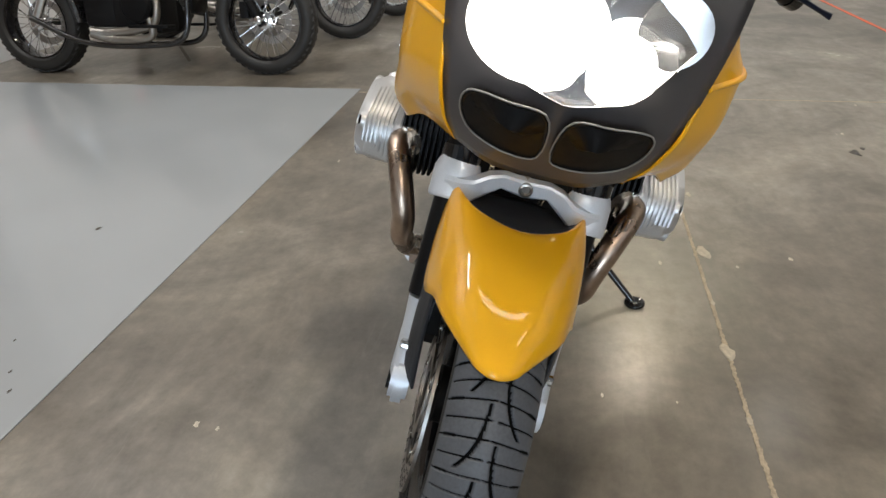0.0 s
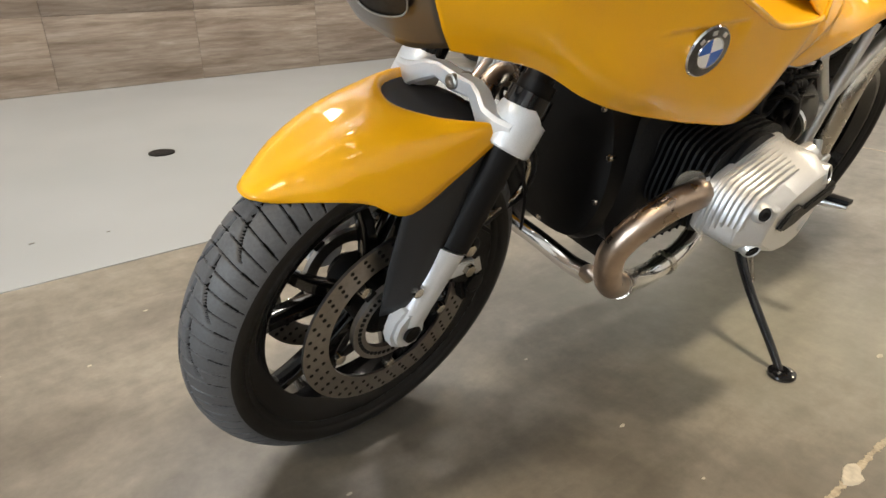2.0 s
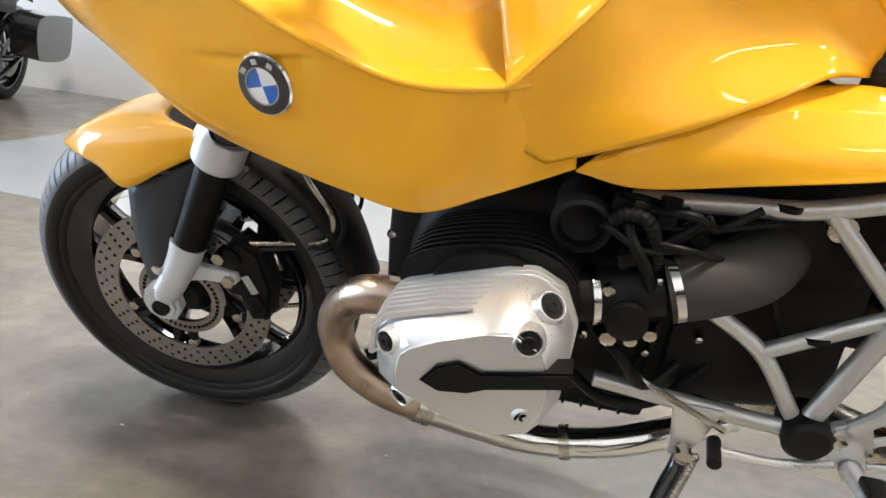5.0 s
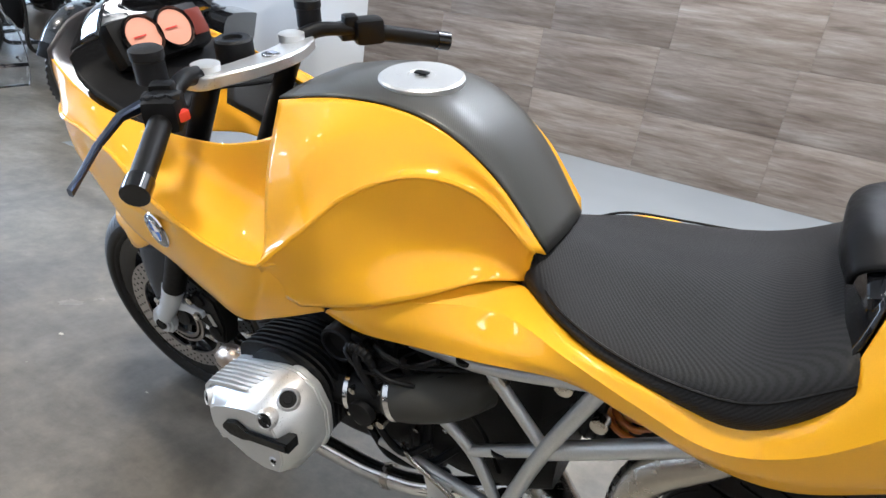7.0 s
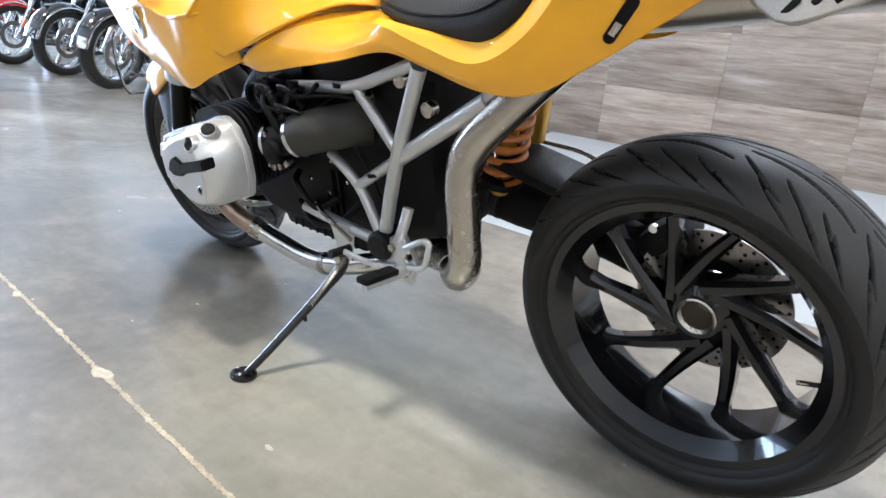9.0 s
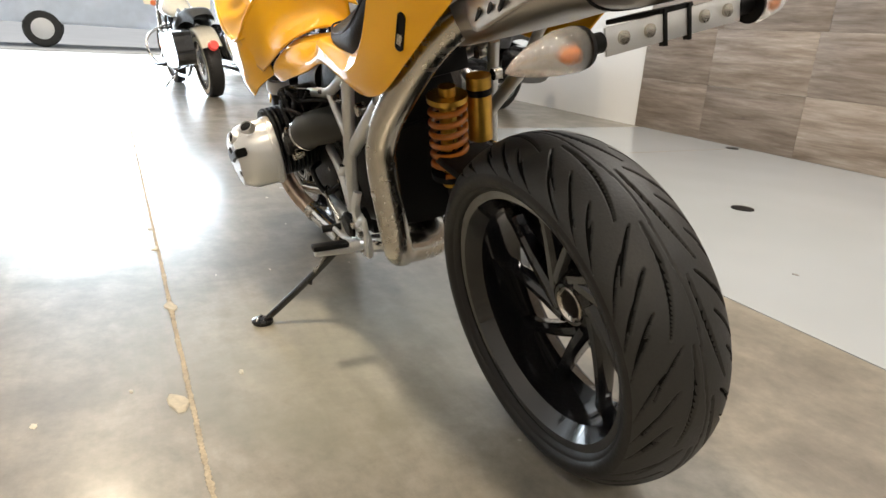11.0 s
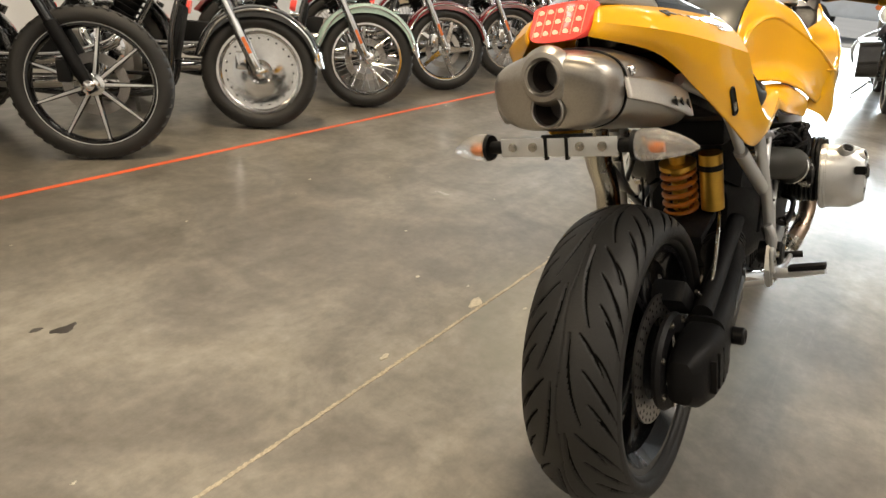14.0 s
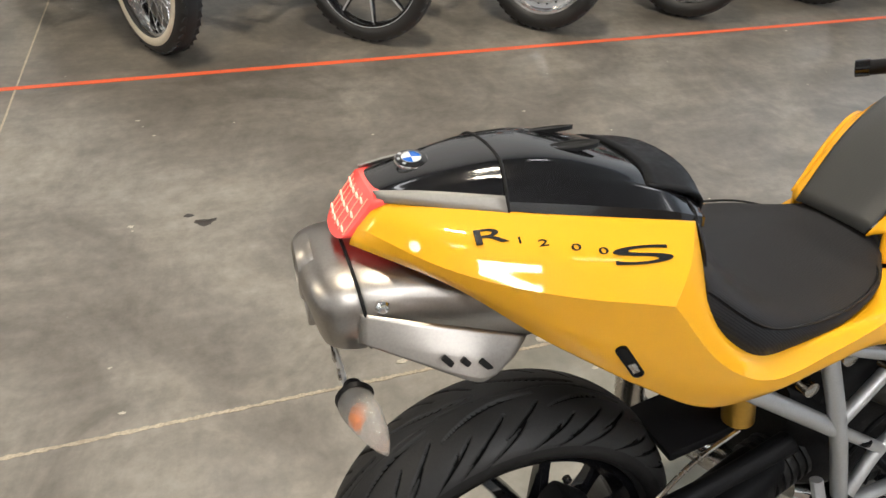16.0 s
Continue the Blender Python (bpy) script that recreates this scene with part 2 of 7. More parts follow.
SIDEWALL = principled("tyre_sidewall", (0.012, 0.0115, 0.0112), 0.5, spec=0.3)
grain(SIDEWALL, 200, 0.05, 0.2, (0.42, 0.6), 4, 6)
# Near-black colour paints the shade down in the tread grooves.
GROOVE_SHADE = principled("groove_rubber", (0.004, 0.004, 0.004), 0.9, spec=0.1)
NOSE_GREY = principled("dull_grey_plastic", (0.06, 0.055, 0.055), 0.38, 0, 0.2)
grain(NOSE_GREY, 700, 0.1, 0.1, (0.32, 0.44), 3, 6)
GLASS = principled("clear_lens", (1, 1, 1), 0.03, 0, 0, 0.5, 1.0)
AMBER = principled("amber_bulb", (0.8, 0.25, 0.04), 0.2, 0, 0, 0.5, 0.5)
FLUTED = principled("fluted_clear_lens", (0.95, 0.93, 0.9), 0.08, 0, 0, 0.5, 0.9)
flutes = node(FLUTED, "ShaderNodeTexWave", Scale=160.0, Distortion=0.0)
flutes.bands_direction = "DIAGONAL"
flute_co = FLUTED.node_tree.nodes.new("ShaderNodeTexCoord")
flute_bump = node(FLUTED, "ShaderNodeBump", Strength=0.5, Distance=0.001)
wire(FLUTED, flute_co.outputs["Object"], flutes.inputs["Vector"])
wire(FLUTED, flutes.outputs["Fac"], flute_bump.inputs["Height"])
wire(FLUTED, flute_bump.outputs[0], FLUTED.node_tree.nodes["Principled BSDF"].inputs["Normal"])
RED_LENS = principled("lit_red_lens", (1.0, 0.10, 0.08), 0.15, 0, 0.6, 0.5, emit=0.42)
RED_LIT = principled("lit_red_diode", (1.0, 0.30, 0.2), 0.3, emit=3.0)
RED_ROD = principled("lit_red_rod", (1.0, 0.2, 0.12), 0.3, emit=1.7)
LIT = principled("lit_headlight", (1.0, 0.93, 0.82), 0.3, emit=16.0)
GAUGE = principled("orange_gauge_face", (0.75, 0.33, 0.22), 0.5)
BLUE = principled("blue_anodised", (0.01, 0.018, 0.04), 0.28, 0.7)
BLUE_ENAMEL = principled("blue_enamel", (0.02, 0.13, 0.55), 0.15, 0, 0.8)
WHITE_ENAMEL = principled("white_enamel", (0.8, 0.82, 0.82), 0.15, 0, 0.8)
BLACK_ENAMEL = principled("black_enamel", (0.012, 0.012, 0.013), 0.12, 0, 0.8)
RED_PLASTIC = principled("red_switch", (0.6, 0.04, 0.02), 0.35)
YELLOW_THREAD = principled("yellow_thread", (0.75, 0.6, 0.05), 0.7)


def weave(name, colour, scale, rough, depth=0.3):
    """Carbon-like weave: fine diagonal bands, turned by tiles."""
    m = principled(name, colour, rough, 0.0, 0.06)
    b = m.node_tree.nodes["Principled BSDF"]
    co = m.node_tree.nodes.new("ShaderNodeTexCoord")
    w = node(m, "ShaderNodeTexWave", Scale=scale, Distortion=0.3)
    w.bands_direction = "DIAGONAL"
    ch = node(m, "ShaderNodeTexChecker", Scale=scale * 2.2)
    wire(m, co.outputs["Object"], w.inputs["Vector"])
    wire(m, co.outputs["Object"], ch.inputs["Vector"])
    mx = node(m, "ShaderNodeMath")
    mx.operation = "MULTIPLY_ADD"
    mx.inputs[1].default_value = 0.4
    wire(m, ch.outputs["Fac"], mx.inputs[0])
    wire(m, w.outputs["Fac"], mx.inputs[2])
    r = ramp(m, mx.outputs[0], [(0.2, tuple(c * (1 - depth) for c in colour)), (1.0, tuple(c * (1 + depth) for c in colour))])
    wire(m, r.outputs[0], b.inputs["Base Color"])
    bp = node(m, "ShaderNodeBump", Strength=0.8 * depth, Distance=0.001)
    wire(m, mx.outputs[0], bp.inputs["Height"])
    wire(m, bp.outputs[0], b.inputs["Normal"])
    return m


CARBON = weave("carbon_strip", (0.05, 0.05, 0.046), 130, 0.36, 0.08)
SEAT_VINYL = weave("carbon_pattern_vinyl", (0.014, 0.014, 0.015), 120, 0.6)
SEAT_VINYL.node_tree.nodes["Principled BSDF"].inputs["Specular IOR Level"].default_value = 0.25
SEAT_VINYL.node_tree.nodes["Principled BSDF"].inputs["Coat Weight"].default_value = 0.0


def concrete(name):
    """Polished concrete: clouds of tone, trowel streaks, fine mottling, pale scuffs and specks."""
    m = principled(name, (0.2, 0.18, 0.15), 0.46, spec=0.75)
    b = m.node_tree.nodes["Principled BSDF"]
    co = m.node_tree.nodes.new("ShaderNodeTexCoord")

    def cloud(scale, detail, rough, stretch=(1, 1, 1), turn=0.0, warp=0.0):
        mp = m.node_tree.nodes.new("ShaderNodeMapping")
        mp.inputs["Scale"].default_value = stretch
        mp.inputs["Rotation"].default_value = (0, 0, radians(turn))
        wire(m, co.outputs["Object"], mp.inputs["Vector"])
        n = node(m, "ShaderNodeTexNoise", Scale=scale, Detail=detail, Roughness=rough, Distortion=warp)
        wire(m, mp.outputs[0], n.inputs["Vector"])
        return n

    def times(a, c, factor=1.0):
        x = m.node_tree.nodes.new("ShaderNodeMix")
        x.data_type, x.blend_type = "RGBA", "MULTIPLY"
        x.inputs[0].default_value = factor
        wire(m, a, x.inputs[6])
        wire(m, c, x.inputs[7])
        return x.outputs[2]

    def over(base, mask, colour):
        x = m.node_tree.nodes.new("ShaderNodeMix")
        x.data_type = "RGBA"
        x.inputs[7].default_value = (*colour, 1)
        wire(m, mask, x.inputs[0])
        wire(m, base, x.inputs[6])
        return x.outputs[2]

    big = cloud(0.55, 9.0, 0.6, warp=0.6)
    mid = cloud(2.3, 10.0, 0.62, warp=0.9)
    fine = cloud(19.0, 9.0, 0.7)
    streak = cloud(3.0, 8.0, 0.62, (0.45, 2.6, 1), 24, 0.5)
    tone = ramp(m, big.outputs[0], [(0.28, (0.085, 0.073, 0.056)), (0.5, (0.160, 0.145, 0.120)), (0.72, (0.262, 0.246, 0.217))]).outputs[0]
    tone = times(tone, ramp(m, mid.outputs[0], [(0.26, (0.50, 0.48, 0.45)), (0.5, (1.0, 1.0, 1.0)), (0.74, (1.5, 1.5, 1.48))]).outputs[0])
    tone = times(tone, ramp(m, fine.outputs[0], [(0.25, (0.70, 0.70, 0.69)), (0.75, (1.28, 1.28, 1.27))]).outputs[0])
    tone = times(tone, ramp(m, streak.outputs[0], [(0.3, (0.84, 0.83, 0.82)), (0.7, (1.17, 1.17, 1.18))]).outputs[0])
    # pale scuffed streaks, worn in one direction
    scuff = cloud(5.5, 6.0, 0.75, (0.25, 3.0, 1), -38, 1.2)
    tone = over(tone, ramp(m, scuff.outputs[0], [(0.62, (0, 0, 0)), (0.86, (0.3, 0.3, 0.3))]).outputs[0], (0.38, 0.37, 0.33))
    # a pale, slightly green stain under the side stand, also painting in lamp sheen there
    place = m.node_tree.nodes.new("ShaderNodeVectorMath")
    place.operation = "DISTANCE"
    place.inputs[1].default_value = (-0.95, 0.26, 0)
    wire(m, co.outputs["Object"], place.inputs[0])
    edge = node(m, "ShaderNodeMath")
    edge.operation = "MULTIPLY_ADD"
    edge.inputs[1].default_value = 0.9
    wire(m, mid.outputs[0], edge.inputs[0])
    wire(m, place.outputs["Value"], edge.inputs[2])
    tone = over(tone, ramp(m, edge.outputs[0], [(0.5, (0.42, 0.42, 0.42)), (0.98, (0, 0, 0))]).outputs[0], (0.40, 0.41, 0.33))
    # specks
    vo = node(m, "ShaderNodeTexVoronoi", Scale=4.2)
    wire(m, co.outputs["Object"], vo.inputs["Vector"])
    tone = over(tone, ramp(m, vo.outputs["Distance"], [(0.010, (1, 1, 1)), (0.024, (0, 0, 0))]).outputs[0], (0.38, 0.36, 0.31))
    wire(m, tone, b.inputs["Base Color"])
    rr = node(m, "ShaderNodeMapRange")
    rr.inputs["From Min"].default_value, rr.inputs["From Max"].default_value = 0.28, 0.72
    rr.inputs["To Min"].default_value, rr.inputs["To Max"].default_value = 0.12, 0.28
    wire(m, mid.outputs[0], rr.inputs["Value"])
    wire(m, rr.outputs[0], b.inputs["Coat Roughness"])
    b.inputs["Coat Weight"].default_value = 0.5
    b.inputs["Roughness"].default_value = 0.46
    bp = node(m, "ShaderNodeBump", Strength=0.03, Distance=0.003)
    wire(m, streak.outputs[0], bp.inputs["Height"])
    wire(m, bp.outputs[0], b.inputs["Normal"])
    return m


CONCRETE = concrete("polished_concrete")
EPOXY = principled("pale_floor_paint", (0.335, 0.362, 0.388), 0.15, 0, 0.0)
wear = node(EPOXY, "ShaderNodeTexNoise", Scale=1.3, Detail=2.0)
wire(EPOXY, EPOXY.node_tree.nodes.new("ShaderNodeTexCoord").outputs["Object"], wear.inputs["Vector"])
wire(EPOXY, ramp(EPOXY, wear.outputs[0], [(0.25, (0.318, 0.343, 0.366)), (0.75, (0.352, 0.38, 0.408))]).outputs[0], EPOXY.node_tree.nodes["Principled BSDF"].inputs["Base Color"])
WALL_PAINT = principled("white_wall_paint", (0.74, 0.75, 0.76), 0.55)
grain(WALL_PAINT, 120, 0.12, 0.03, (0.5, 0.62), 4, 1.2)
# Mid-grey for the unseen ceiling that closes the hall.
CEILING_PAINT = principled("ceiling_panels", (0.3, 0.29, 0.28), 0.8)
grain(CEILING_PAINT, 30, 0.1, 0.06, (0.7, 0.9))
FILLER = principled("joint_filler", (0.42, 0.36, 0.27), 0.8)
grain(FILLER, 160, 0.4, 0.3, (0.7, 0.9), 6, 20)
TAPE = principled("orange_floor_tape", (0.75, 0.12, 0.04), 0.45)
grain(TAPE, 90, 0.1, 0.15, (0.4, 0.55), 4, 5)
ASPHALT = principled("yard_concrete", (0.42, 0.42, 0.4), 0.9)
grain(ASPHALT, 20, 0.3, 0.12, (0.8, 0.95), 6, 0.6)
GROUT = principled("tile_grout", (0.21, 0.18, 0.155), 0.9)
grain(GROUT, 200, 0.2, 0.1, (0.8, 0.95))


def wood_tile():
    m = principled("wood_look_tile", (0.3, 0.25, 0.21), 0.5)
    b = m.node_tree.nodes["Principled BSDF"]
    co = m.node_tree.nodes.new("ShaderNodeTexCoord")
    oi = m.node_tree.nodes.new("ShaderNodeObjectInfo")
    off = m.node_tree.nodes.new("ShaderNodeCombineXYZ")
    mul = node(m, "ShaderNodeMath")
    mul.operation = "MULTIPLY"
    mul.inputs[1].default_value = 37.0
    wire(m, oi.outputs["Random"], mul.inputs[0])
    for k in ("X", "Z"):
        wire(m, mul.outputs[0], off.inputs[k])
    add = m.node_tree.nodes.new("ShaderNodeVectorMath")
    add.operation = "ADD"
    wire(m, co.outputs["Object"], add.inputs[0])
    wire(m, off.outputs[0], add.inputs[1])
    mp = m.node_tree.nodes.new("ShaderNodeMapping")
    mp.inputs["Scale"].default_value = (1.5, 1.0, 16.0)
    wire(m, add.outputs[0], mp.inputs["Vector"])
    n1 = node(m, "ShaderNodeTexNoise", Scale=1.6, Detail=9.0, Roughness=0.72, Distortion=0.35)
    wire(m, mp.outputs[0], n1.inputs["Vector"])
    mp2 = m.node_tree.nodes.new("ShaderNodeMapping")
    mp2.inputs["Scale"].default_value = (0.9, 1.0, 7.0)
    wire(m, add.outputs[0], mp2.inputs["Vector"])
    n2 = node(m, "ShaderNodeTexNoise", Scale=1.3, Detail=4.0, Roughness=0.6)
    wire(m, mp2.outputs[0], n2.inputs["Vector"])
    r = ramp(m, n1.outputs[0], [(0.28, (0.125, 0.098, 0.080)), (0.45, (0.205, 0.168, 0.140)), (0.58, (0.265, 0.226, 0.193)), (0.75, (0.37, 0.335, 0.30))])
    r2 = ramp(m, n2.outputs[0], [(0.3, (0.66, 0.60, 0.55)), (0.5, (1, 1, 1)), (0.72, (1.34, 1.37, 1.42))])
    a = m.node_tree.nodes.new("ShaderNodeMix")
    a.data_type, a.blend_type = "RGBA", "MULTIPLY"
    a.inputs[0].default_value = 1.0
    wire(m, r.outputs[0], a.inputs[6])
    wire(m, r2.outputs[0], a.inputs[7])
    tone = node(m, "ShaderNodeMapRange")
    tone.inputs["To Min"].default_value, tone.inputs["To Max"].default_value = 0.82, 1.22
    wire(m, oi.outputs["Random"], tone.inputs["Value"])
    hs = m.node_tree.nodes.new("ShaderNodeHueSaturation")
    wire(m, tone.outputs[0], hs.inputs["Value"])
    wire(m, a.outputs[2], hs.inputs["Color"])
    wire(m, hs.outputs[0], b.inputs["Base Color"])
    bp = node(m, "ShaderNodeBump", Strength=0.2, Distance=0.002)
    wire(m, n1.outputs[0], bp.inputs["Height"])
    wire(m, bp.outputs[0], b.inputs["Normal"])
    return m


WOOD_TILE = wood_tile()


# ---- the hall ----
def structure(name, bm, material, label):
    ob = link(name, bm, material, matrix=BUILDING, sharp=30)
    return tagged(ob, label, name.split("_")[0], kind="structure")


U0, U1, V0, V1, H = -9.5, 12.5, -3.86, 5.3, 6.0
structure("ground", box((20, 2, -0.13), (160, 160, 0.2)), ASPHALT, "pale sunlit concrete yard around the hall")
structure("floor", box(((U0 + U1) / 2, (V0 + V1) / 2, -0.1), (U1 - U0 + 0.4, V1 - V0 + 0.4, 0.2)), CONCRETE, "stained brown-grey polished concrete floor")
structure("ceiling", box(((U0 + U1) / 2, (V0 + V1) / 2, H + 0.1), (U1 - U0 + 0.4, V1 - V0 + 0.4, 0.2)), CEILING_PAINT, "plain mid-grey hall ceiling out of view")
structure("wall_south", box(((U0 + U1) / 2, V0 - 0.1, H / 2), (U1 - U0, 0.2, H)), WALL_PAINT, "white painted wall behind the tiles")
structure("wall_north", box(((U0 + U1) / 2, V1 + 0.1, H / 2), (U1 - U0, 0.2, H)), WALL_PAINT, "white painted wall behind parked motorcycles")
structure("wall_west", box((U0 - 0.1, (V0 + V1) / 2, H / 2), (0.2, V1 - V0 + 0.4, H)), WALL_PAINT, "white painted end wall of the hall")
G0, G1, GH = -1.3, 3.15, 3.4                # the open gate
gate_wall = box((U1 + 0.1, (V0 - 0.2 + G0) / 2, H / 2), (0.2, G0 - V0 + 0.2, H))
box((U1 + 0.1, (V1 + 0.2 + G1) / 2, H / 2), (0.2, V1 + 0.2 - G1, H), bm=gate_wall)
box((U1 + 0.1, (G0 + G1) / 2, (H + GH) / 2), (0.2, G1 - G0, H - GH), bm=gate_wall)
structure("wall_east", gate_wall, WALL_PAINT, "white end wall with a tall open gate")

structure("painted_floor", box((-0.2, (V0 - 0.98) / 2, -0.002), (5.2, -0.98 - V0, 0.01)), EPOXY, "glossy pale grey-green painted floor bay")


def strip(points, width, top, wobble, seed, n):
    """A thin uneven line laid along the floor."""
    rnd = random.Random(seed)
    path = spline(points, n)
    bm = bmesh.new()
    rows = []
    for k, p in enumerate(path):
        d = (path[min(k + 1, n - 1)] - path[max(k - 1, 0)]).normalized()
        s = Vector((-d.y, d.x, 0))
        a, b = width * (0.5 + wobble * rnd.random()), width * (0.5 + wobble * rnd.random())
        rows.append([bm.verts.new(p + s * a), bm.verts.new(p + s * a + Vector((0, 0, top))), bm.verts.new(p - s * b + Vector((0, 0, top))), bm.verts.new(p - s * b)])
    for r, q in zip(rows, rows[1:]):
        for j in range(3):
            bm.faces.new((r[j], q[j], q[j + 1], r[j + 1]))
    return bm


def outline_chip(cx, cy, size, seed, top=0.002):
    rnd = random.Random(seed)
    n = 11
    bm = bmesh.new()
    ring = []
    for k in range(n):
        a = 2 * math.pi * k / n
        r = size * (0.55 + 0.6 * rnd.random())
        ring.append((cx + 1.5 * r * math.cos(a), cy + 0.8 * r * math.sin(a)))
    v0 = [bm.verts.new((x, y, 0.0)) for x, y in ring]
    v1 = [bm.verts.new((cx + (x - cx) * 0.9, cy + (y - cy) * 0.9, top)) for x, y in ring]
    bm.faces.new(v1)
    for k in range(n):
        bm.faces.new((v0[k], v0[(k + 1) % n], v1[(k + 1) % n], v1[k]))
    return bm


joint = structure("floor_joint", strip([(-6, 0.625, 0), (-2, 0.62, 0), (0.0, 0.618, 0), (3, 0.615, 0), (11, 0.6, 0)], 0.0045, 0.0012, 1.1, 5, 1500), FILLER, "ragged sand-coloured filled joint in the floor")
structure("cross_joint", strip([(-2.74, -0.97, 0), (-2.745, 3, 0), (-2.74, 8.8, 0)], 0.006, 0.001, 0.3, 6, 120), FILLER, "thin pale joint across the floor")
structure("tape_line", strip([(-8, 2.50, 0), (0, 2.51, 0), (5, 2.53, 0), (11, 2.5, 0)], 0.03, 0.0015, 0.06, 7, 300), TAPE, "orange-red tape line stuck to the floor")
structure("paint_seam", strip([(1.18, -0.99, 0.003), (1.2, -2.4, 0.003), (1.22, -3.8, 0.003)], 0.006, 0.0008, 0.4, 8, 60), GROUT, "fine dark seam in the painted floor")
CHIP_PALE = principled("pale_spall", (0.5, 0.46, 0.38), 0.85)
grain(CHIP_PALE, 90, 0.4, 0.25, (0.7, 0.9))
STAIN = principled("dark_oil_stain", (0.045, 0.04, 0.036), 0.35)
grain(STAIN, 60, 0.1, 0.3, (0.25, 0.5))


def spot(name, x, y, size, material, seed, label, z=0.0):
    ob = link(name, outline_chip(0, 0, size, seed), material, matrix=Matrix.Translation((x, y, z)))
    return tagged(ob, label, "floor mark", kind="structure")


for k, (x, y, s) in enumerate([(-0.536, 0.645, 0.022), (-1.03, 0.695, 0.03), (-0.04, 0.63, 0.014), (-1.47, 0.735, 0.014), (-0.3, 0.632, 0.01), (0.2, 0.62, 0.012), (-0.75, 0.66, 0.009)]):
    spot("joint_spall", x, y, s, CHIP_PALE, 20 + k, "broken pale edge beside the floor joint", 0.0005)
for k, (x, y, s) in enumerate([(-1.93, 1.50, 0.03), (-1.98, 1.55, 0.014)]):
    spot("oil_stain", x, y, s, STAIN, 40 + k, "dark oil stain on the concrete floor", -0.0012)
rnd = random.Random(11)
for k in range(46):
    x, y = rnd.uniform(-3.0, 1.4), rnd.uniform(-0.9, 2.4)
    spot("floor_chip", x, y, rnd.uniform(0.003, 0.009), CHIP_PALE, 60 + k, "small pale chip in the concrete floor", -0.001)
for k, (x, y, s) in enumerate([(-0.234, -1.07, 0.006), (-1.05, -1.36, 0.012), (-0.3, -1.12, 0.005), (-0.42, -1.2, 0.004), (0.1, -1.25, 0.005), (0.3, -1.3, 0.006)]):
    spot("paint_speck", x, y, s, STAIN, 140 + k, "dark speck on the painted floor", 0.002)


def floor_cap(x, y, size):
    t = thing("floor_cap", Matrix.Translation((x, y, 0.003)), "small dark metal cap set in the painted floor", "floor cap")
    part("cap_rim", lathe([(size, 0), (size, 0.004), (size * 0.85, 0.006)], 24, axis="Z"), BLACK_CAST, t)
    part("cap_lid", lathe([(size * 0.8, 0.0), (size * 0.8, 0.004), (size * 0.2, 0.005)], 24, axis="Z"), BLACK_SATIN, t)


floor_cap(-0.33, -2.04, 0.055)
floor_cap(1.05, -3.93 + 0.15, 0.05)


# ---- the yellow motorcycle: X forward from the front axle, Y to its left, Z up in its own upright frame ----
LEAN = Matrix.Translation((-0.75, 0, 0.002)) @ pose(0, 0, 0, -14, 0, -2) @ Matrix.Translation((0.75, 0, 0))
bike = thing("motorcycle", LEAN, "yellow half-faired boxer sport motorcycle leaning on its side stand", "motorcycle")


def tyre_mesh(name, radius, width, rim, grooves, seg, nv):
    """A tyre with its tread cut into it; grooves(s, v) gives the depth at turn s (0..1) and width v (-1..1)."""
    wall = radius - rim
    side = [(rim, 0.40), (rim + 0.004, 0.448), (rim + 0.008, 0.452), (rim + 0.011, 0.462), (rim + 0.16 * wall, 0.486), (rim + 0.3 * wall, 0.5)]
    crown = 0.7 * wall
    v = np.linspace(-1, 1, nv + 1)
    a = v * math.pi / 2 * 0.96
    cr = radius - crown * (1 - np.cos(a)) ** 0.92
    cy = 0.5 * width * np.sin(a) / math.sin(math.pi / 2 * 0.96)
    sr, sy = np.array([q[0] for q in side]), np.array([q[1] for q in side]) * width
    r = np.concatenate([sr, cr, sr[::-1]])
    y = np.concatenate([-sy, cy, sy[::-1]])
    turn = np.arange(seg) / seg
    depth = np.zeros((seg, len(r)))
    inner = slice(len(sr), len(sr) + nv + 1)
    depth[:, inner] = grooves(turn[:, None], v[None, :]) * (np.abs(v) < 0.93)
    rr = r[None, :] - depth
    ang = 2 * math.pi * turn[:, None]
    co = np.stack([rr * np.cos(ang), np.broadcast_to(y, rr.shape), rr * np.sin(ang)], -1)
    n = len(r)
    j, k = np.meshgrid(np.arange(seg), np.arange(n - 1), indexing="ij")
    q = (j + 1) % seg
    quads = np.stack([j * n + k, q * n + k, q * n + k + 1, j * n + k + 1], -1).reshape(-1, 4)
    # faces low in a groove take the painted shade colour
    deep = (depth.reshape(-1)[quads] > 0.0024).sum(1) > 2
    shoulder = (k < len(sr) + 0.06 * nv) | (k > len(sr) + 0.94 * nv)
    me = bpy.data.meshes.new(name)
    me.vertices.add(co.size // 3)
    me.vertices.foreach_set("co", co.astype(np.float32).ravel())
    me.loops.add(quads.size)
    me.loops.foreach_set("vertex_index", quads.astype(np.int32).ravel())
    me.polygons.add(len(quads))
    me.polygons.foreach_set("loop_start", np.arange(0, quads.size, 4, dtype=np.int32))
    me.polygons.foreach_set("use_smooth", np.ones(len(quads), dtype=bool))
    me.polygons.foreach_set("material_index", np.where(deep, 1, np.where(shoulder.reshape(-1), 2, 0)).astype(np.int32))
    me.update(calc_edges=True)
    return me


def cut(dist, half, depth):
    """The depth of a groove with steep walls, by the distance from its middle line."""
    return depth * np.clip((half - np.abs(dist)) / (0.4 * half), 0, 1)


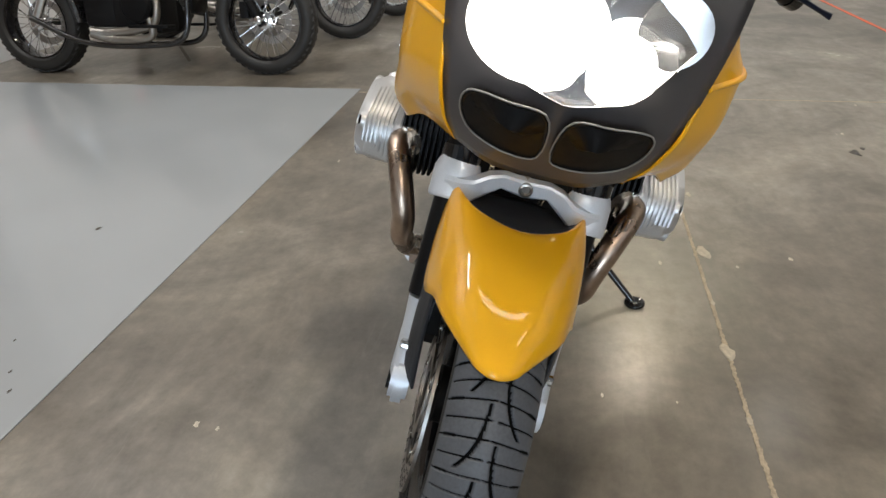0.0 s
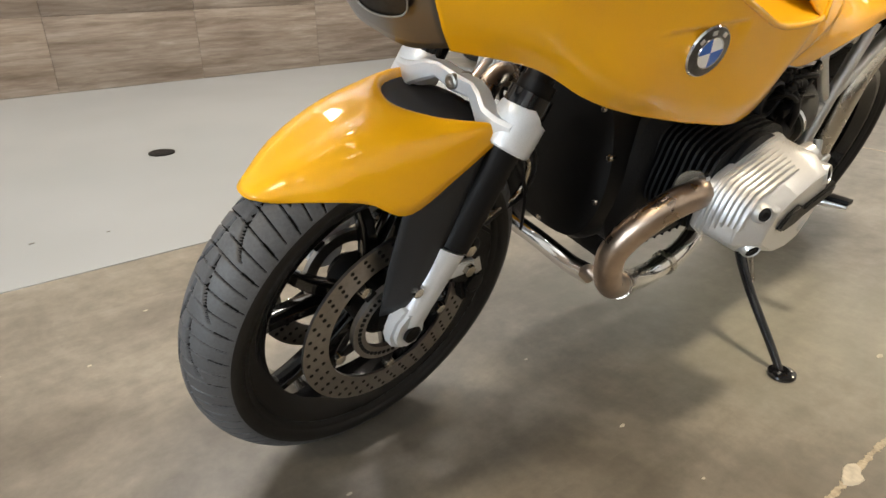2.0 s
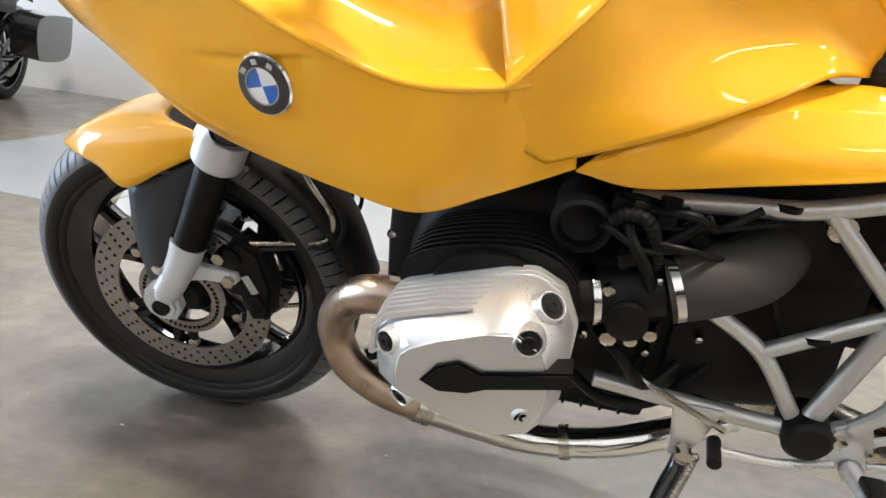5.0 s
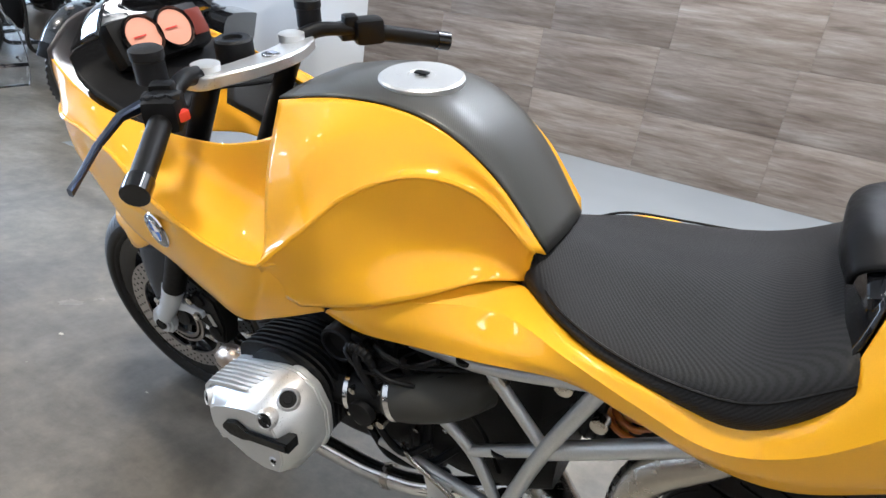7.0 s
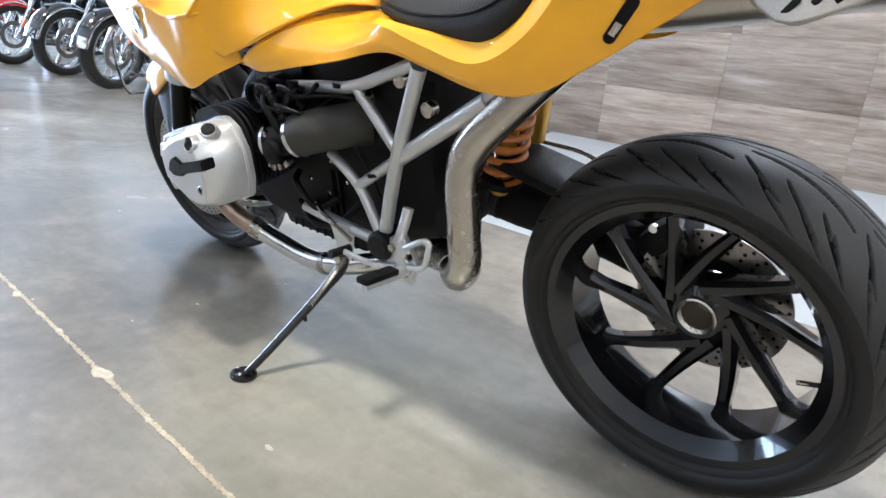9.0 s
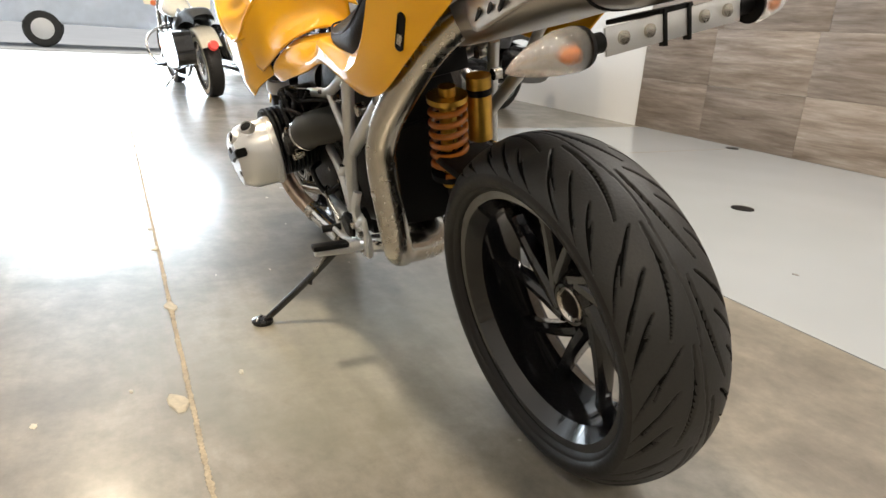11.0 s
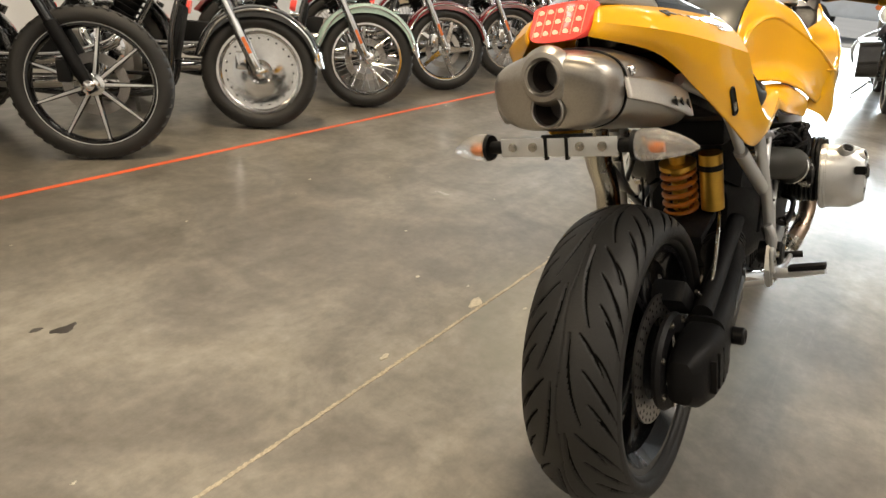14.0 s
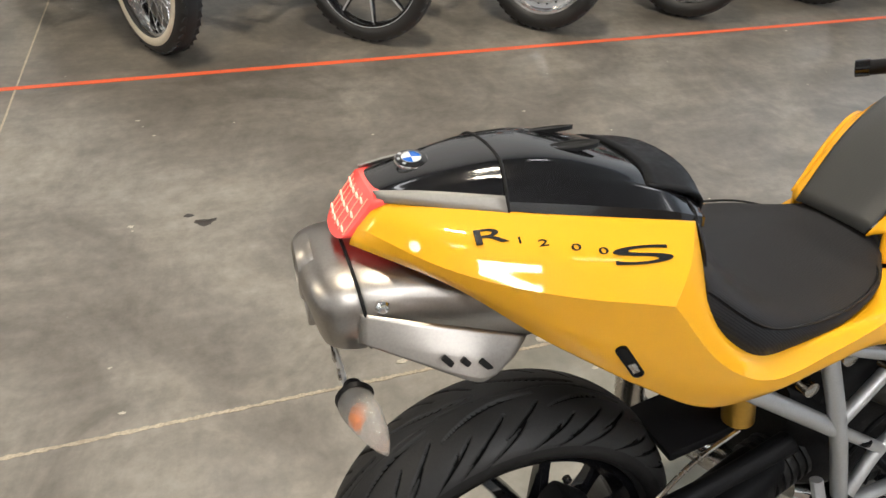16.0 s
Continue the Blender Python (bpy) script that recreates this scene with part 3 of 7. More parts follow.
def front_tread(s, v):
    """Curved tapering grooves that leave the middle, crossed by fine sipes, staggered on the two sides."""
    pitch, arc = 0.0942, 0.078
    d = np.zeros(np.broadcast(s, v).shape)
    for side, off in ((1, 0.0), (-1, 0.5)):
        w = v * side
        x = (-s * 20 + off) % 1.0
        f = np.clip((x - 0.04) / 0.92, 0, 1)
        c = 0.09 + 0.05 * f + 0.27 * f ** 3.2
        half = 0.0014 + 0.0014 * np.sin(math.pi * f) ** 0.5
        d = np.maximum(d, cut((w - c) * arc * (0.96 - 0.34 * f ** 3), half, 0.006) * ((x > 0.04) & (x < 0.96)))
        for k, (lo, hi) in enumerate(((0.0, 0.84), (0.02, 0.78), (0.0, 0.86), (0.04, 0.80))):
            mid = 0.25 * k + 0.17 * np.abs(w) ** 1.4
            e = ((x - mid + 0.5) % 1.0 - 0.5) * pitch
            half = np.where((k % 2 == 0) & (w > 0.5) & (w < 0.74), 0.0029, 0.0016)
            d = np.maximum(d, cut(e, half, 0.004) * ((w > lo) & (w < hi)))
    return d


def rear_tread(s, v):
    """A fine wavy line in the middle, long grooves that leave it, and swept ones to the shoulders."""
    pitch, arc = 0.1777, 0.118
    d = cut((v - 0.016 * np.sin(s * 2 * math.pi * 11)) * arc, 0.0012, 0.003)
    for side, off in ((1, 0.0), (-1, 0.5)):
        w = v * side
        x = (s * 11 + off) % 1.0
        c = 0.09 + 0.04 * x + 0.26 * np.clip(x - 0.1, 0, 1) ** 2.4
        half = 0.0014 + 0.0019 * np.sin(math.pi * np.clip((x - 0.03) / 0.92, 0, 1))
        d = np.maximum(d, cut((w - c) * arc * 0.93, half, 0.005) * ((x > 0.03) & (x < 0.95)))
        for o, w0, w1 in ((0.02, 0.20, 0.60), (0.19, 0.42, 0.88), (0.36, 0.28, 0.72), (0.53, 0.46, 0.88), (0.70, 0.38, 0.80), (0.86, 0.50, 0.88)):
            u = np.clip(w - w0, 0, 1)
            e = ((x - o - 0.75 * u - 0.7 * u * u + 0.5) % 1.0 - 0.5) * pitch * 0.62
            half = 0.0012 + 0.0022 * np.sin(math.pi * np.clip((w - w0) / (w1 - w0), 0, 1)) ** 0.7
            d = np.maximum(d, cut(e, half, 0.005) * ((w > w0) & (w < w1)))
    return d


def rim_profile(radius, width):
    w = width / 2
    return [(radius, w), (radius + 0.004, w - 0.004), (radius - 0.004, w - 0.012), (radius - 0.022, w * 0.62), (radius - 0.026, 0), (radius - 0.022, -w * 0.62), (radius - 0.004, -w + 0.012),
            (radius + 0.004, -w + 0.004), (radius, -w), (radius - 0.014, -w + 0.003), (radius - 0.034, -w * 0.6), (radius - 0.036, 0), (radius - 0.034, w * 0.6), (radius - 0.014, w - 0.003)]


def spoke_bar(a0, a1, r0, r1, w0, w1, y0, y1, t0, t1, n=7):
    """A bar from hub to rim that may sweep round the axle."""
    rings = []
    for k in range(n):
        f = k / (n - 1)
        a, r = a0 + (a1 - a0) * f ** 1.4, r0 + (r1 - r0) * f
        w, y, t = w0 + (w1 - w0) * f, y0 + (y1 - y0) * f, t0 + (t1 - t0) * f
        c, s = math.cos(a), math.sin(a)
        tang = Vector((-s, 0, c))
        p = Vector((r * c, y, r * s))
        rings.append([p + tang * (w * u) + Vector((0, t * v, 0)) for u, v in ((-0.5, -0.35), (-0.35, -0.5), (0.35, -0.5), (0.5, -0.35), (0.5, 0.35), (0.35, 0.5), (-0.35, 0.5), (-0.5, 0.35))])
    return loft(rings)


def disc(radius, inner, thick, holes, parent, y):
    d = part("brake_disc", lathe([(radius, y - thick / 2), (radius, y + thick / 2), (inner, y + thick / 2), (inner, y - thick / 2)], 72, closed=True), DISC_STEEL, parent, "drilled steel brake disc", 25)
    # drilled holes are solid near-black studs, their shade put into the colour
    hb = bmesh.new()
    for ring, (r, n) in enumerate(holes):
        for k in range(n):
            a = 2 * math.pi * (k + 0.37 * ring) / n
            lathe([(0.0034, y - thick / 2 - 0.0004), (0.0034, y + thick / 2 + 0.0004)], 8, (r * math.cos(a), 0, r * math.sin(a)), hb)
    part("drill_pattern", hb, HOLE, d)
    return d


def wheel(name, centre, radius, width, rim_w, tread, material, label, lip, seg, nv):
    w = part(name, lathe(rim_profile(lip, rim_w), 96, closed=True), BLACK_GLOSS, bike, label, 28)
    w.location = centre
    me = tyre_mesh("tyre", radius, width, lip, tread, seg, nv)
    for m in (material, GROOVE_SHADE, SIDEWALL):
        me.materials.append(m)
    t = new("tyre", me)
    t.parent = w
    t["label"] = "worn black tyre with curved tread grooves"
    part("valve", tube([(-lip + 0.036, 0.01, -0.03), (-lip + 0.066, 0.022, -0.03)], 0.0042, 8), STEEL, w, "steel tyre valve")
    return w


front = wheel("front_wheel", (0, 0.004, 0.30), 0.30, 0.117, 0.092, front_tread, SHEEN_RUBBER, "black cast front wheel with paired spokes", 0.229, 2200, 110)
for k in range(5):
    for o in (-0.17, 0.17):
        a = 2 * math.pi * k / 5 + 0.35
        part("spoke", spoke_bar(a + o * 0.55, a + o * 1.5, 0.035, 0.197, 0.024, 0.017, 0, 0, 0.034, 0.03), BLACK_GLOSS, front)
part("hub", lathe([(0.0, 0.07), (0.03, 0.07), (0.034, 0.06), (0.046, 0.05), (0.046, -0.05), (0.034, -0.06), (0.03, -0.07), (0.0, -0.07)], 32), BLACK_CAST, front)
for y in (0.068, -0.068):
    disc(0.16, 0.118, 0.005, [(0.152, 40), (0.141, 36), (0.129, 32)], front, y)
    part("disc_carrier", lathe([(0.078, y - 0.003), (0.078, y + 0.006), (0.056, y + 0.006), (0.056, y - 0.003)], 48, closed=True), DISC_STEEL, front, "", 25)
    for k in range(5):
        a = 2 * math.pi * k / 5 + 0.9
        part("disc_bolt", lathe([(0.009, y - 0.004), (0.009, y + 0.008), (0.005, y + 0.01)], 12, (0.104 * math.cos(a), 0, 0.104 * math.sin(a))), STEEL, front)
        part("disc_arm", spoke_bar(a, a, 0.076, 0.122, 0.02, 0.012, y, y, 0.004, 0.004, 3), BLACK_SATIN, front)
tone = bmesh.new()
for k in range(46):
    a = 2 * math.pi * k / 46
    box((0.067 * math.cos(a), 0.0745, 0.067 * math.sin(a)), (0.005, 0.003, 0.005), bm=tone, turn=Matrix.Rotation(-a, 4, "Y"))
part("sensor_ring", tone, HOLE, front)

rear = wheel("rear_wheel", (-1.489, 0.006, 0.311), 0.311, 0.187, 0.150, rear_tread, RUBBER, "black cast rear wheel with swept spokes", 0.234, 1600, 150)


def swept_spoke(a0, a1, r0, r1, w0, w1, y0, y1, t0, t1, bow, n=9):
    """A bar that leaves the hub at a tangent and runs nearly straight to the rim."""
    p0 = Vector((r0 * math.cos(a0), y0, r0 * math.sin(a0)))
    p1 = Vector((r1 * math.cos(a1), y1, r1 * math.sin(a1)))
    d = (p1 - p0).normalized()
    out = Vector((d.z, 0, -d.x)) if Vector((d.z, 0, -d.x)).dot(p0) > 0 else Vector((-d.z, 0, d.x))
    rings = []
    for k in range(n):
        f = k / (n - 1)
        p = p0.lerp(p1, f) + out * bow * math.sin(math.pi * f)
        side = (out - d * (bow * math.pi * math.cos(math.pi * f) / (p1 - p0).length)).normalized()
        flare = 1 + 0.7 * max(0.0, f - 0.86) / 0.14
        w, t = (w0 + (w1 - w0) * f) * flare, t0 + (t1 - t0) * f
        rings.append([p + side * (w * u) + Vector((0, t * v, 0)) for u, v in ((-0.5, -0.3), (-0.3, -0.5), (0.3, -0.5), (0.5, -0.3), (0.5, 0.3), (0.22, 0.5), (-0.22, 0.5), (-0.5, 0.3))])
    return loft(rings)


for k in range(5):
    for a0, a1, bow in ((0.0, 0.93, -0.003), (0.35, 1.56, 0.006)):
        a = 2 * math.pi * k / 5 + 0.32
        part("spoke", swept_spoke(a + a0, a + a1, 0.05, 0.2, 0.032, 0.0185, -0.036, -0.022, 0.05, 0.026, bow), BLACK_GLOSS, rear)
part("hub", lathe([(0.030, -0.012), (0.040, -0.010), (0.054, -0.018), (0.064, -0.04), (0.066, -0.085), (0.028, -0.085), (0.028, -0.02)], 40, closed=True), BLACK_GLOSS, rear)
part("hub_ring", lathe([(0.026, -0.013), (0.031, -0.008), (0.034, -0.010), (0.030, -0.03)], 40, closed=True), STEEL, rear, "bright bore ring")
part("hub_bore", lathe([(0.0272, -0.014), (0.0265, -0.075), (0.003, -0.077), (0.003, -0.08), (0.0278, -0.079), (0.0279, -0.014)], 32, closed=True), TITAN, rear, "hollow steel axle bore")
for k in range(5):
    a = 2 * math.pi * k / 5 + 0.65
    part("wheel_bolt", lathe([(0.0085, -0.04), (0.0085, -0.019), (0.006, -0.017), (0.005, -0.021), (0.001, -0.021)], 12, (0.05 * math.cos(a), 0, 0.05 * math.sin(a))), BLACK_CAST, rear)
disc(0.132, 0.085, 0.005, [(0.125, 34), (0.113, 30), (0.1, 28)], rear, -0.07)

# fork
def fork_slider():
    bm = tube([(-0.056, 0.106, 0.437), (-0.040, 0.107, 0.402), (-0.018, 0.110, 0.362), (-0.001, 0.112, 0.335), (0.006, 0.113, 0.312)], [0.029, 0.026, 0.0235, 0.023, 0.018], 24)
    bmesh.ops.transform(bm, matrix=Matrix.Translation((0, 0.028, 0)) @ Matrix.Diagonal((1, 0.75, 1, 1)), verts=bm.verts)
    plate([(0.043, 0.313), (0.036, 0.292), (0.014, 0.279), (-0.010, 0.282), (-0.023, 0.306), (-0.019, 0.338), (-0.004, 0.357), (0.02, 0.354), (0.036, 0.338)], 0.094, 0.124, 0.007, bm)
    plate([(-0.036, 0.40), (-0.075, 0.392), (-0.125, 0.385), (-0.128, 0.372), (-0.118, 0.362), (-0.07, 0.364), (-0.025, 0.355)], 0.092, 0.104, 0.002, bm)
    return bm


both("fork_slider", fork_slider, FORK_SILVER, bike, "silver cast fork slider")
both("axle_bore", lambda: lathe([(0.015, 0.1), (0.015, 0.129), (0.0125, 0.1296), (0.0115, 0.1275), (0.001, 0.1272)], 24, (0.007, 0, 0.311)), BLACK_CAST, bike)
both("fork_bolt", lambda: lathe([(0.009, 0.1), (0.009, 0.121), (0.004, 0.124)], 10, (0.002, 0, 0.384)), CHROME, bike)
both("fork_tube", lambda: tube([(-0.06, 0.106, 0.44), (-0.165, 0.104, 0.675)], 0.0262, 24), BLACK_SATIN, bike, "black fork tube")
both("fork_collar", lambda: tube([(-0.124, 0.105, 0.583), (-0.127, 0.105, 0.589), (-0.144, 0.105, 0.624), (-0.147, 0.105, 0.629)], [0.0335, 0.037, 0.037, 0.0345], 32), FORK_SILVER, bike, "silver fork clamp ring")
both("fork_sleeve", lambda: tube([(-0.144, 0.104, 0.63), (-0.157, 0.104, 0.659)], 0.0315, 24), BLACK_GLOSS, bike)


def bridge_arm():
    rows = []
    for x, y, z, w, h in ((-0.122, 0.0, 0.636, 0.024, 0.027), (-0.119, 0.036, 0.641, 0.024, 0.023), (-0.112, 0.058, 0.632, 0.026, 0.034), (-0.106, 0.078, 0.619, 0.028, 0.037), (-0.110, 0.1, 0.614, 0.03, 0.036), (-0.120, 0.122, 0.612, 0.03, 0.034)):
        rows.append([Vector((x + a * w, y, z + b * h)) for a, b in ((-0.5, -0.4), (0.35, -0.5), (0.5, -0.35), (0.5, 0.35), (0.35, 0.5), (-0.5, 0.45))])
    return loft(rows)


both("fork_bridge", bridge_arm, FORK_SILVER, bike, "silver fork bridge arm")
part("bridge_bolt", lathe([(0.011, -0.14), (0.011, -0.105), (0.008, -0.104), (0.006, -0.108), (0.001, -0.108)], 20, (0, 0.0, 0.638), axis="X"), TITAN, bike)
part("bridge_link", tube([(-0.15, 0, 0.637), (-0.2, 0, 0.70), (-0.22, 0, 0.78)], 0.007, 12), SILVER, bike)

# front mudguard
mud = mirrored_patch([
    [(0.207, 0.0, 0.538), (0.160, 0.0, 0.570), (0.12, 0.0, 0.590), (0.08, 0.0, 0.607), (0.045, 0.0, 0.617), (0.012, 0.0, 0.625), (-0.004, 0.0, 0.623), (-0.010, 0.0, 0.611)],
    [(0.204, 0.014, 0.538), (0.155, 0.034, 0.571), (0.110, 0.046, 0.594), (0.065, 0.055, 0.611), (0.022, 0.061, 0.620), (-0.020, 0.067, 0.627), (-0.032, 0.063, 0.625), (-0.036, 0.058, 0.612)],
    [(0.195, 0.026, 0.538), (0.140, 0.062, 0.562), (0.086, 0.08, 0.580), (0.034, 0.094, 0.586), (-0.030, 0.100, 0.604), (-0.094, 0.100, 0.620), (-0.100, 0.096, 0.617), (-0.102, 0.091, 0.608)],
    [(0.182, 0.034, 0.536), (0.128, 0.076, 0.547), (0.082, 0.093, 0.541), (0.030, 0.110, 0.520), (-0.044, 0.112, 0.560), (-0.116, 0.106, 0.598), (-0.119, 0.100, 0.598), (-0.119, 0.092, 0.594)]], 42, 14)
part("front_mudguard", mud, YELLOW, bike, "glossy yellow front mudguard", 50, 0.004)
insert = mirrored_patch([
    [(-0.004, 0.0, 0.618), (-0.04, 0.0, 0.604), (-0.085, 0.0, 0.603), (-0.132, 0.0, 0.611)],
    [(-0.032, 0.061, 0.619), (-0.06, 0.056, 0.606), (-0.09, 0.052, 0.603), (-0.132, 0.05, 0.606)],
    [(-0.098, 0.094, 0.612), (-0.108, 0.087, 0.606), (-0.118, 0.083, 0.602), (-0.130, 0.079, 0.598)]], 14, 8)
part("mudguard_insert", insert, PLASTIC, bike, "dull black mudguard insert", 50, 0.004)


def fork_guard():
    return patch([[(0.044, 0.090, 0.335), (0.045, 0.096, 0.43), (0.034, 0.098, 0.518)], [(0.018, 0.108, 0.352), (0.004, 0.112, 0.44), (-0.026, 0.104, 0.545)], [(-0.004, 0.114, 0.375), (-0.046, 0.112, 0.47), (-0.104, 0.100, 0.588)]], 12, 8)


both("fork_guard", fork_guard, GUARD_GREY, bike, "black plastic fork guard", 50, 0.004)


def hugger():
    rows = []
    for y, dr in ((-0.07, -0.02), (-0.05, 0.0), (0.0, 0.012), (0.05, 0.0), (0.07, -0.02)):
        rows.append([((0.325 + dr) * math.cos(a) * -1.0, y * (1 - 0.25 * f), 0.30 + (0.325 + dr) * math.sin(a)) for f, a in ((0, radians(62)), (0.3, radians(46)), (0.6, radians(28)), (1.0, radians(9)))])
    return patch(rows, 16, 10)


part("splash_guard", hugger(), PLASTIC, bike, "black splash guard behind the front wheel", 50, 0.004)


def caliper():
    bm = plate([(-0.085, 0.345), (-0.10, 0.42), (-0.13, 0.445), (-0.165, 0.42), (-0.178, 0.35), (-0.165, 0.29), (-0.135, 0.285), (-0.12, 0.33)], 0.045, 0.095, 0.006)
    for x, z in ((-0.115, 0.41), (-0.145, 0.325)):
        lathe([(0.018, 0.09), (0.018, 0.1), (0.01, 0.104)], 16, (x, 0, z), bm)
    return bm


def letters(text, size, matrix, material, parent, name="lettering", depth=0.0006, weight=0.018):
    c = bpy.data.curves.new(name, "FONT")
    c.body, c.size, c.align_x, c.align_y, c.extrude, c.offset = text, size, "CENTER", "CENTER", depth, size * weight
    tmp = bpy.data.objects.new(name, c)
    scene.collection.objects.link(tmp)
    me = bpy.data.meshes.new_from_object(tmp.evaluated_get(bpy.context.evaluated_depsgraph_get()))
    bpy.data.objects.remove(tmp)
    me.materials.clear()
    me.materials.append(material)
    ob = new(name, me)
    ob.parent = parent
    ob.matrix_basis = matrix
    return ob


cal = both("brake_caliper", caliper, BLACK_CAST, bike, "black brake caliper")
part("caliper_mark", box((-0.143, 0.0965, 0.362), (0.014, 0.001, 0.036), bm=None, turn=Matrix.Rotation(radians(24), 4, "Y")), FRAME_GREY, cal[0])
for k, (x, z) in enumerate(((-0.102, 0.415), (-0.112, 0.372))):
    both("caliper_bolt", lambda x=x, z=z: lathe([(0.011, 0.08), (0.011, 0.112), (0.006, 0.113)], 6, (x, 0, z)), STEEL, bike)
both("brake_hose", lambda: tube([(-0.125, 0.085, 0.432), (-0.205, 0.06, 0.43), (-0.262, 0.05, 0.44), (-0.272, 0.05, 0.485), (-0.24, 0.05, 0.54), (-0.21, 0.05, 0.62)], 0.0045, 8), STEEL, bike)
both("sensor_cable", lambda: tube([(-0.12, 0.09, 0.42), (-0.205, 0.062, 0.422), (-0.274, 0.052, 0.432), (-0.290, 0.05, 0.485), (-0.25, 0.05, 0.55), (-0.21, 0.05, 0.62)], 0.004, 8), PLASTIC, bike)


# the front end stands turned a little to the left
STEER = Matrix.Translation((-0.03, 0, 0.30)) @ Matrix.Rotation(radians(4), 4, Vector((-0.4, 0, 0.917))) @ Matrix.Translation((0.03, 0, -0.30))
STEER_HALF = Matrix.Identity(4).lerp(STEER, 0.6)
for ob in list(bike.children):
    if ob.name != rear.name:
        ob.matrix_basis = (STEER_HALF if "mudguard" in ob.name else STEER) @ ob.matrix_basis


# fairing: bottom edge first, then upwards
def side_fairing():
    bm = patch(crisp([
        [(-0.004, 0.110, 0.728), (-0.085, 0.165, 0.720), (-0.150, 0.197, 0.689), (-0.215, 0.210, 0.667), (-0.295, 0.222, 0.649), (-0.375, 0.234, 0.635), (-0.468, 0.247, 0.628), (-0.55, 0.240, 0.660), (-0.632, 0.214, 0.692)],
        [(0.03, 0.128, 0.765), (-0.06, 0.192, 0.76), (-0.14, 0.222, 0.730), (-0.21, 0.234, 0.705), (-0.29, 0.237, 0.690), (-0.37, 0.247, 0.676), (-0.46, 0.259, 0.668), (-0.54, 0.250, 0.692), (-0.628, 0.216, 0.712)],
        [(0.06, 0.140, 0.82), (-0.04, 0.205, 0.812), (-0.13, 0.222, 0.80), (-0.21, 0.234, 0.785), (-0.29, 0.247, 0.757), (-0.37, 0.256, 0.738), (-0.46, 0.260, 0.726), (-0.535, 0.261, 0.735), (-0.605, 0.225, 0.745)],
        [(0.056, 0.147, 0.88), (-0.03, 0.203, 0.885), (-0.12, 0.222, 0.882), (-0.21, 0.238, 0.868), (-0.29, 0.252, 0.832), (-0.365, 0.259, 0.802), (-0.455, 0.259, 0.776), (-0.55, 0.264, 0.783), (-0.60, 0.22, 0.79)],
        [(0.052, 0.150, 0.90), (-0.033, 0.198, 0.898), (-0.125, 0.213, 0.897), (-0.215, 0.218, 0.882), (-0.297, 0.215, 0.842), (-0.37, 0.210, 0.806), (-0.455, 0.206, 0.784), (-0.54, 0.218, 0.792), (-0.60, 0.2, 0.80)],
        [(0.044, 0.155, 0.935), (-0.04, 0.188, 0.918), (-0.13, 0.2, 0.91), (-0.22, 0.19, 0.892), (-0.30, 0.172, 0.858), (-0.38, 0.162, 0.830), (-0.46, 0.156, 0.820), (-0.54, 0.168, 0.836), (-0.60, 0.17, 0.845)],
        [(0.026, 0.160, 0.965), (-0.06, 0.180, 0.938), (-0.15, 0.185, 0.915), (-0.24, 0.167, 0.897), (-0.31, 0.152, 0.888), (-0.38, 0.138, 0.89), (-0.45, 0.13, 0.91), (-0.51, 0.13, 0.935), (-0.58, 0.13, 0.94)]], 3), 170, 150)
    # a shallow wedge sunk beside the badge, sharp along its upper edge
    for v in bm.verts:
        f = (-0.186 - v.co.x) / 0.178
        if 0 < f < 1 and v.co.z < 0.86:
            top, deep = 0.769 + 0.024 * f, 0.004 + 0.03 * f
            g = (top - v.co.z) / deep
            if 0 < g < 1:
                v.co.y -= 0.0065 * min(1.0, 2.2 * f) * min(1.0, 9 * (1 - f)) * min(1.0, 7 * g) * (1 - g)
    return bm


both("side_fairing", side_fairing, YELLOW, bike, "glossy yellow side fairing", 60, 0.004)


def roundel(parent, matrix, size):
    base = link("roundel", lathe([(0.0, 0.0), (size, 0.0), (size * 1.02, 0.003), (size * 0.97, 0.0055), (size * 0.94, 0.0052), (0.0, 0.0052)][1:5], 48, axis="Z"), CHROME, parent, "round black badge with blue and white quarters", matrix=matrix)
    link("badge_ring", lathe([(size * 0.94, 0.005), (size * 0.94, 0.006), (size * 0.6, 0.0072), (size * 0.6, 0.005)], 48, axis="Z", closed=True), BLACK_ENAMEL, base)
    for k in range(4):
        bm = bmesh.new()
        c = bm.verts.new((0, 0, 0.0078))
        ring = [bm.verts.new((size * 0.58 * math.cos(a), size * 0.58 * math.sin(a), 0.007)) for a in (math.pi / 2 * (k + j / 8) for j in range(9))]
        for a, b in zip(ring, ring[1:]):
            bm.faces.new((c, a, b))
        link("badge_quarter", bm, BLUE_ENAMEL if k % 2 else WHITE_ENAMEL, base)
    link("badge_rim", lathe([(size * 0.58, 0.005), (size * 0.59, 0.0082), (size * 0.62, 0.0082), (size * 0.63, 0.005)], 48, axis="Z", closed=True), CHROME, base)
    for a in (-0.75, 0.0, 0.75):
        bm = box((0, 0, 0), (size * 0.2, size * 0.17, 0.0008))
        link("badge_mark", bm, SILVER, base, matrix=Matrix.Rotation(-a, 4, "Z") @ Matrix.Translation((0, size * 0.78, 0.0072)))
    return base


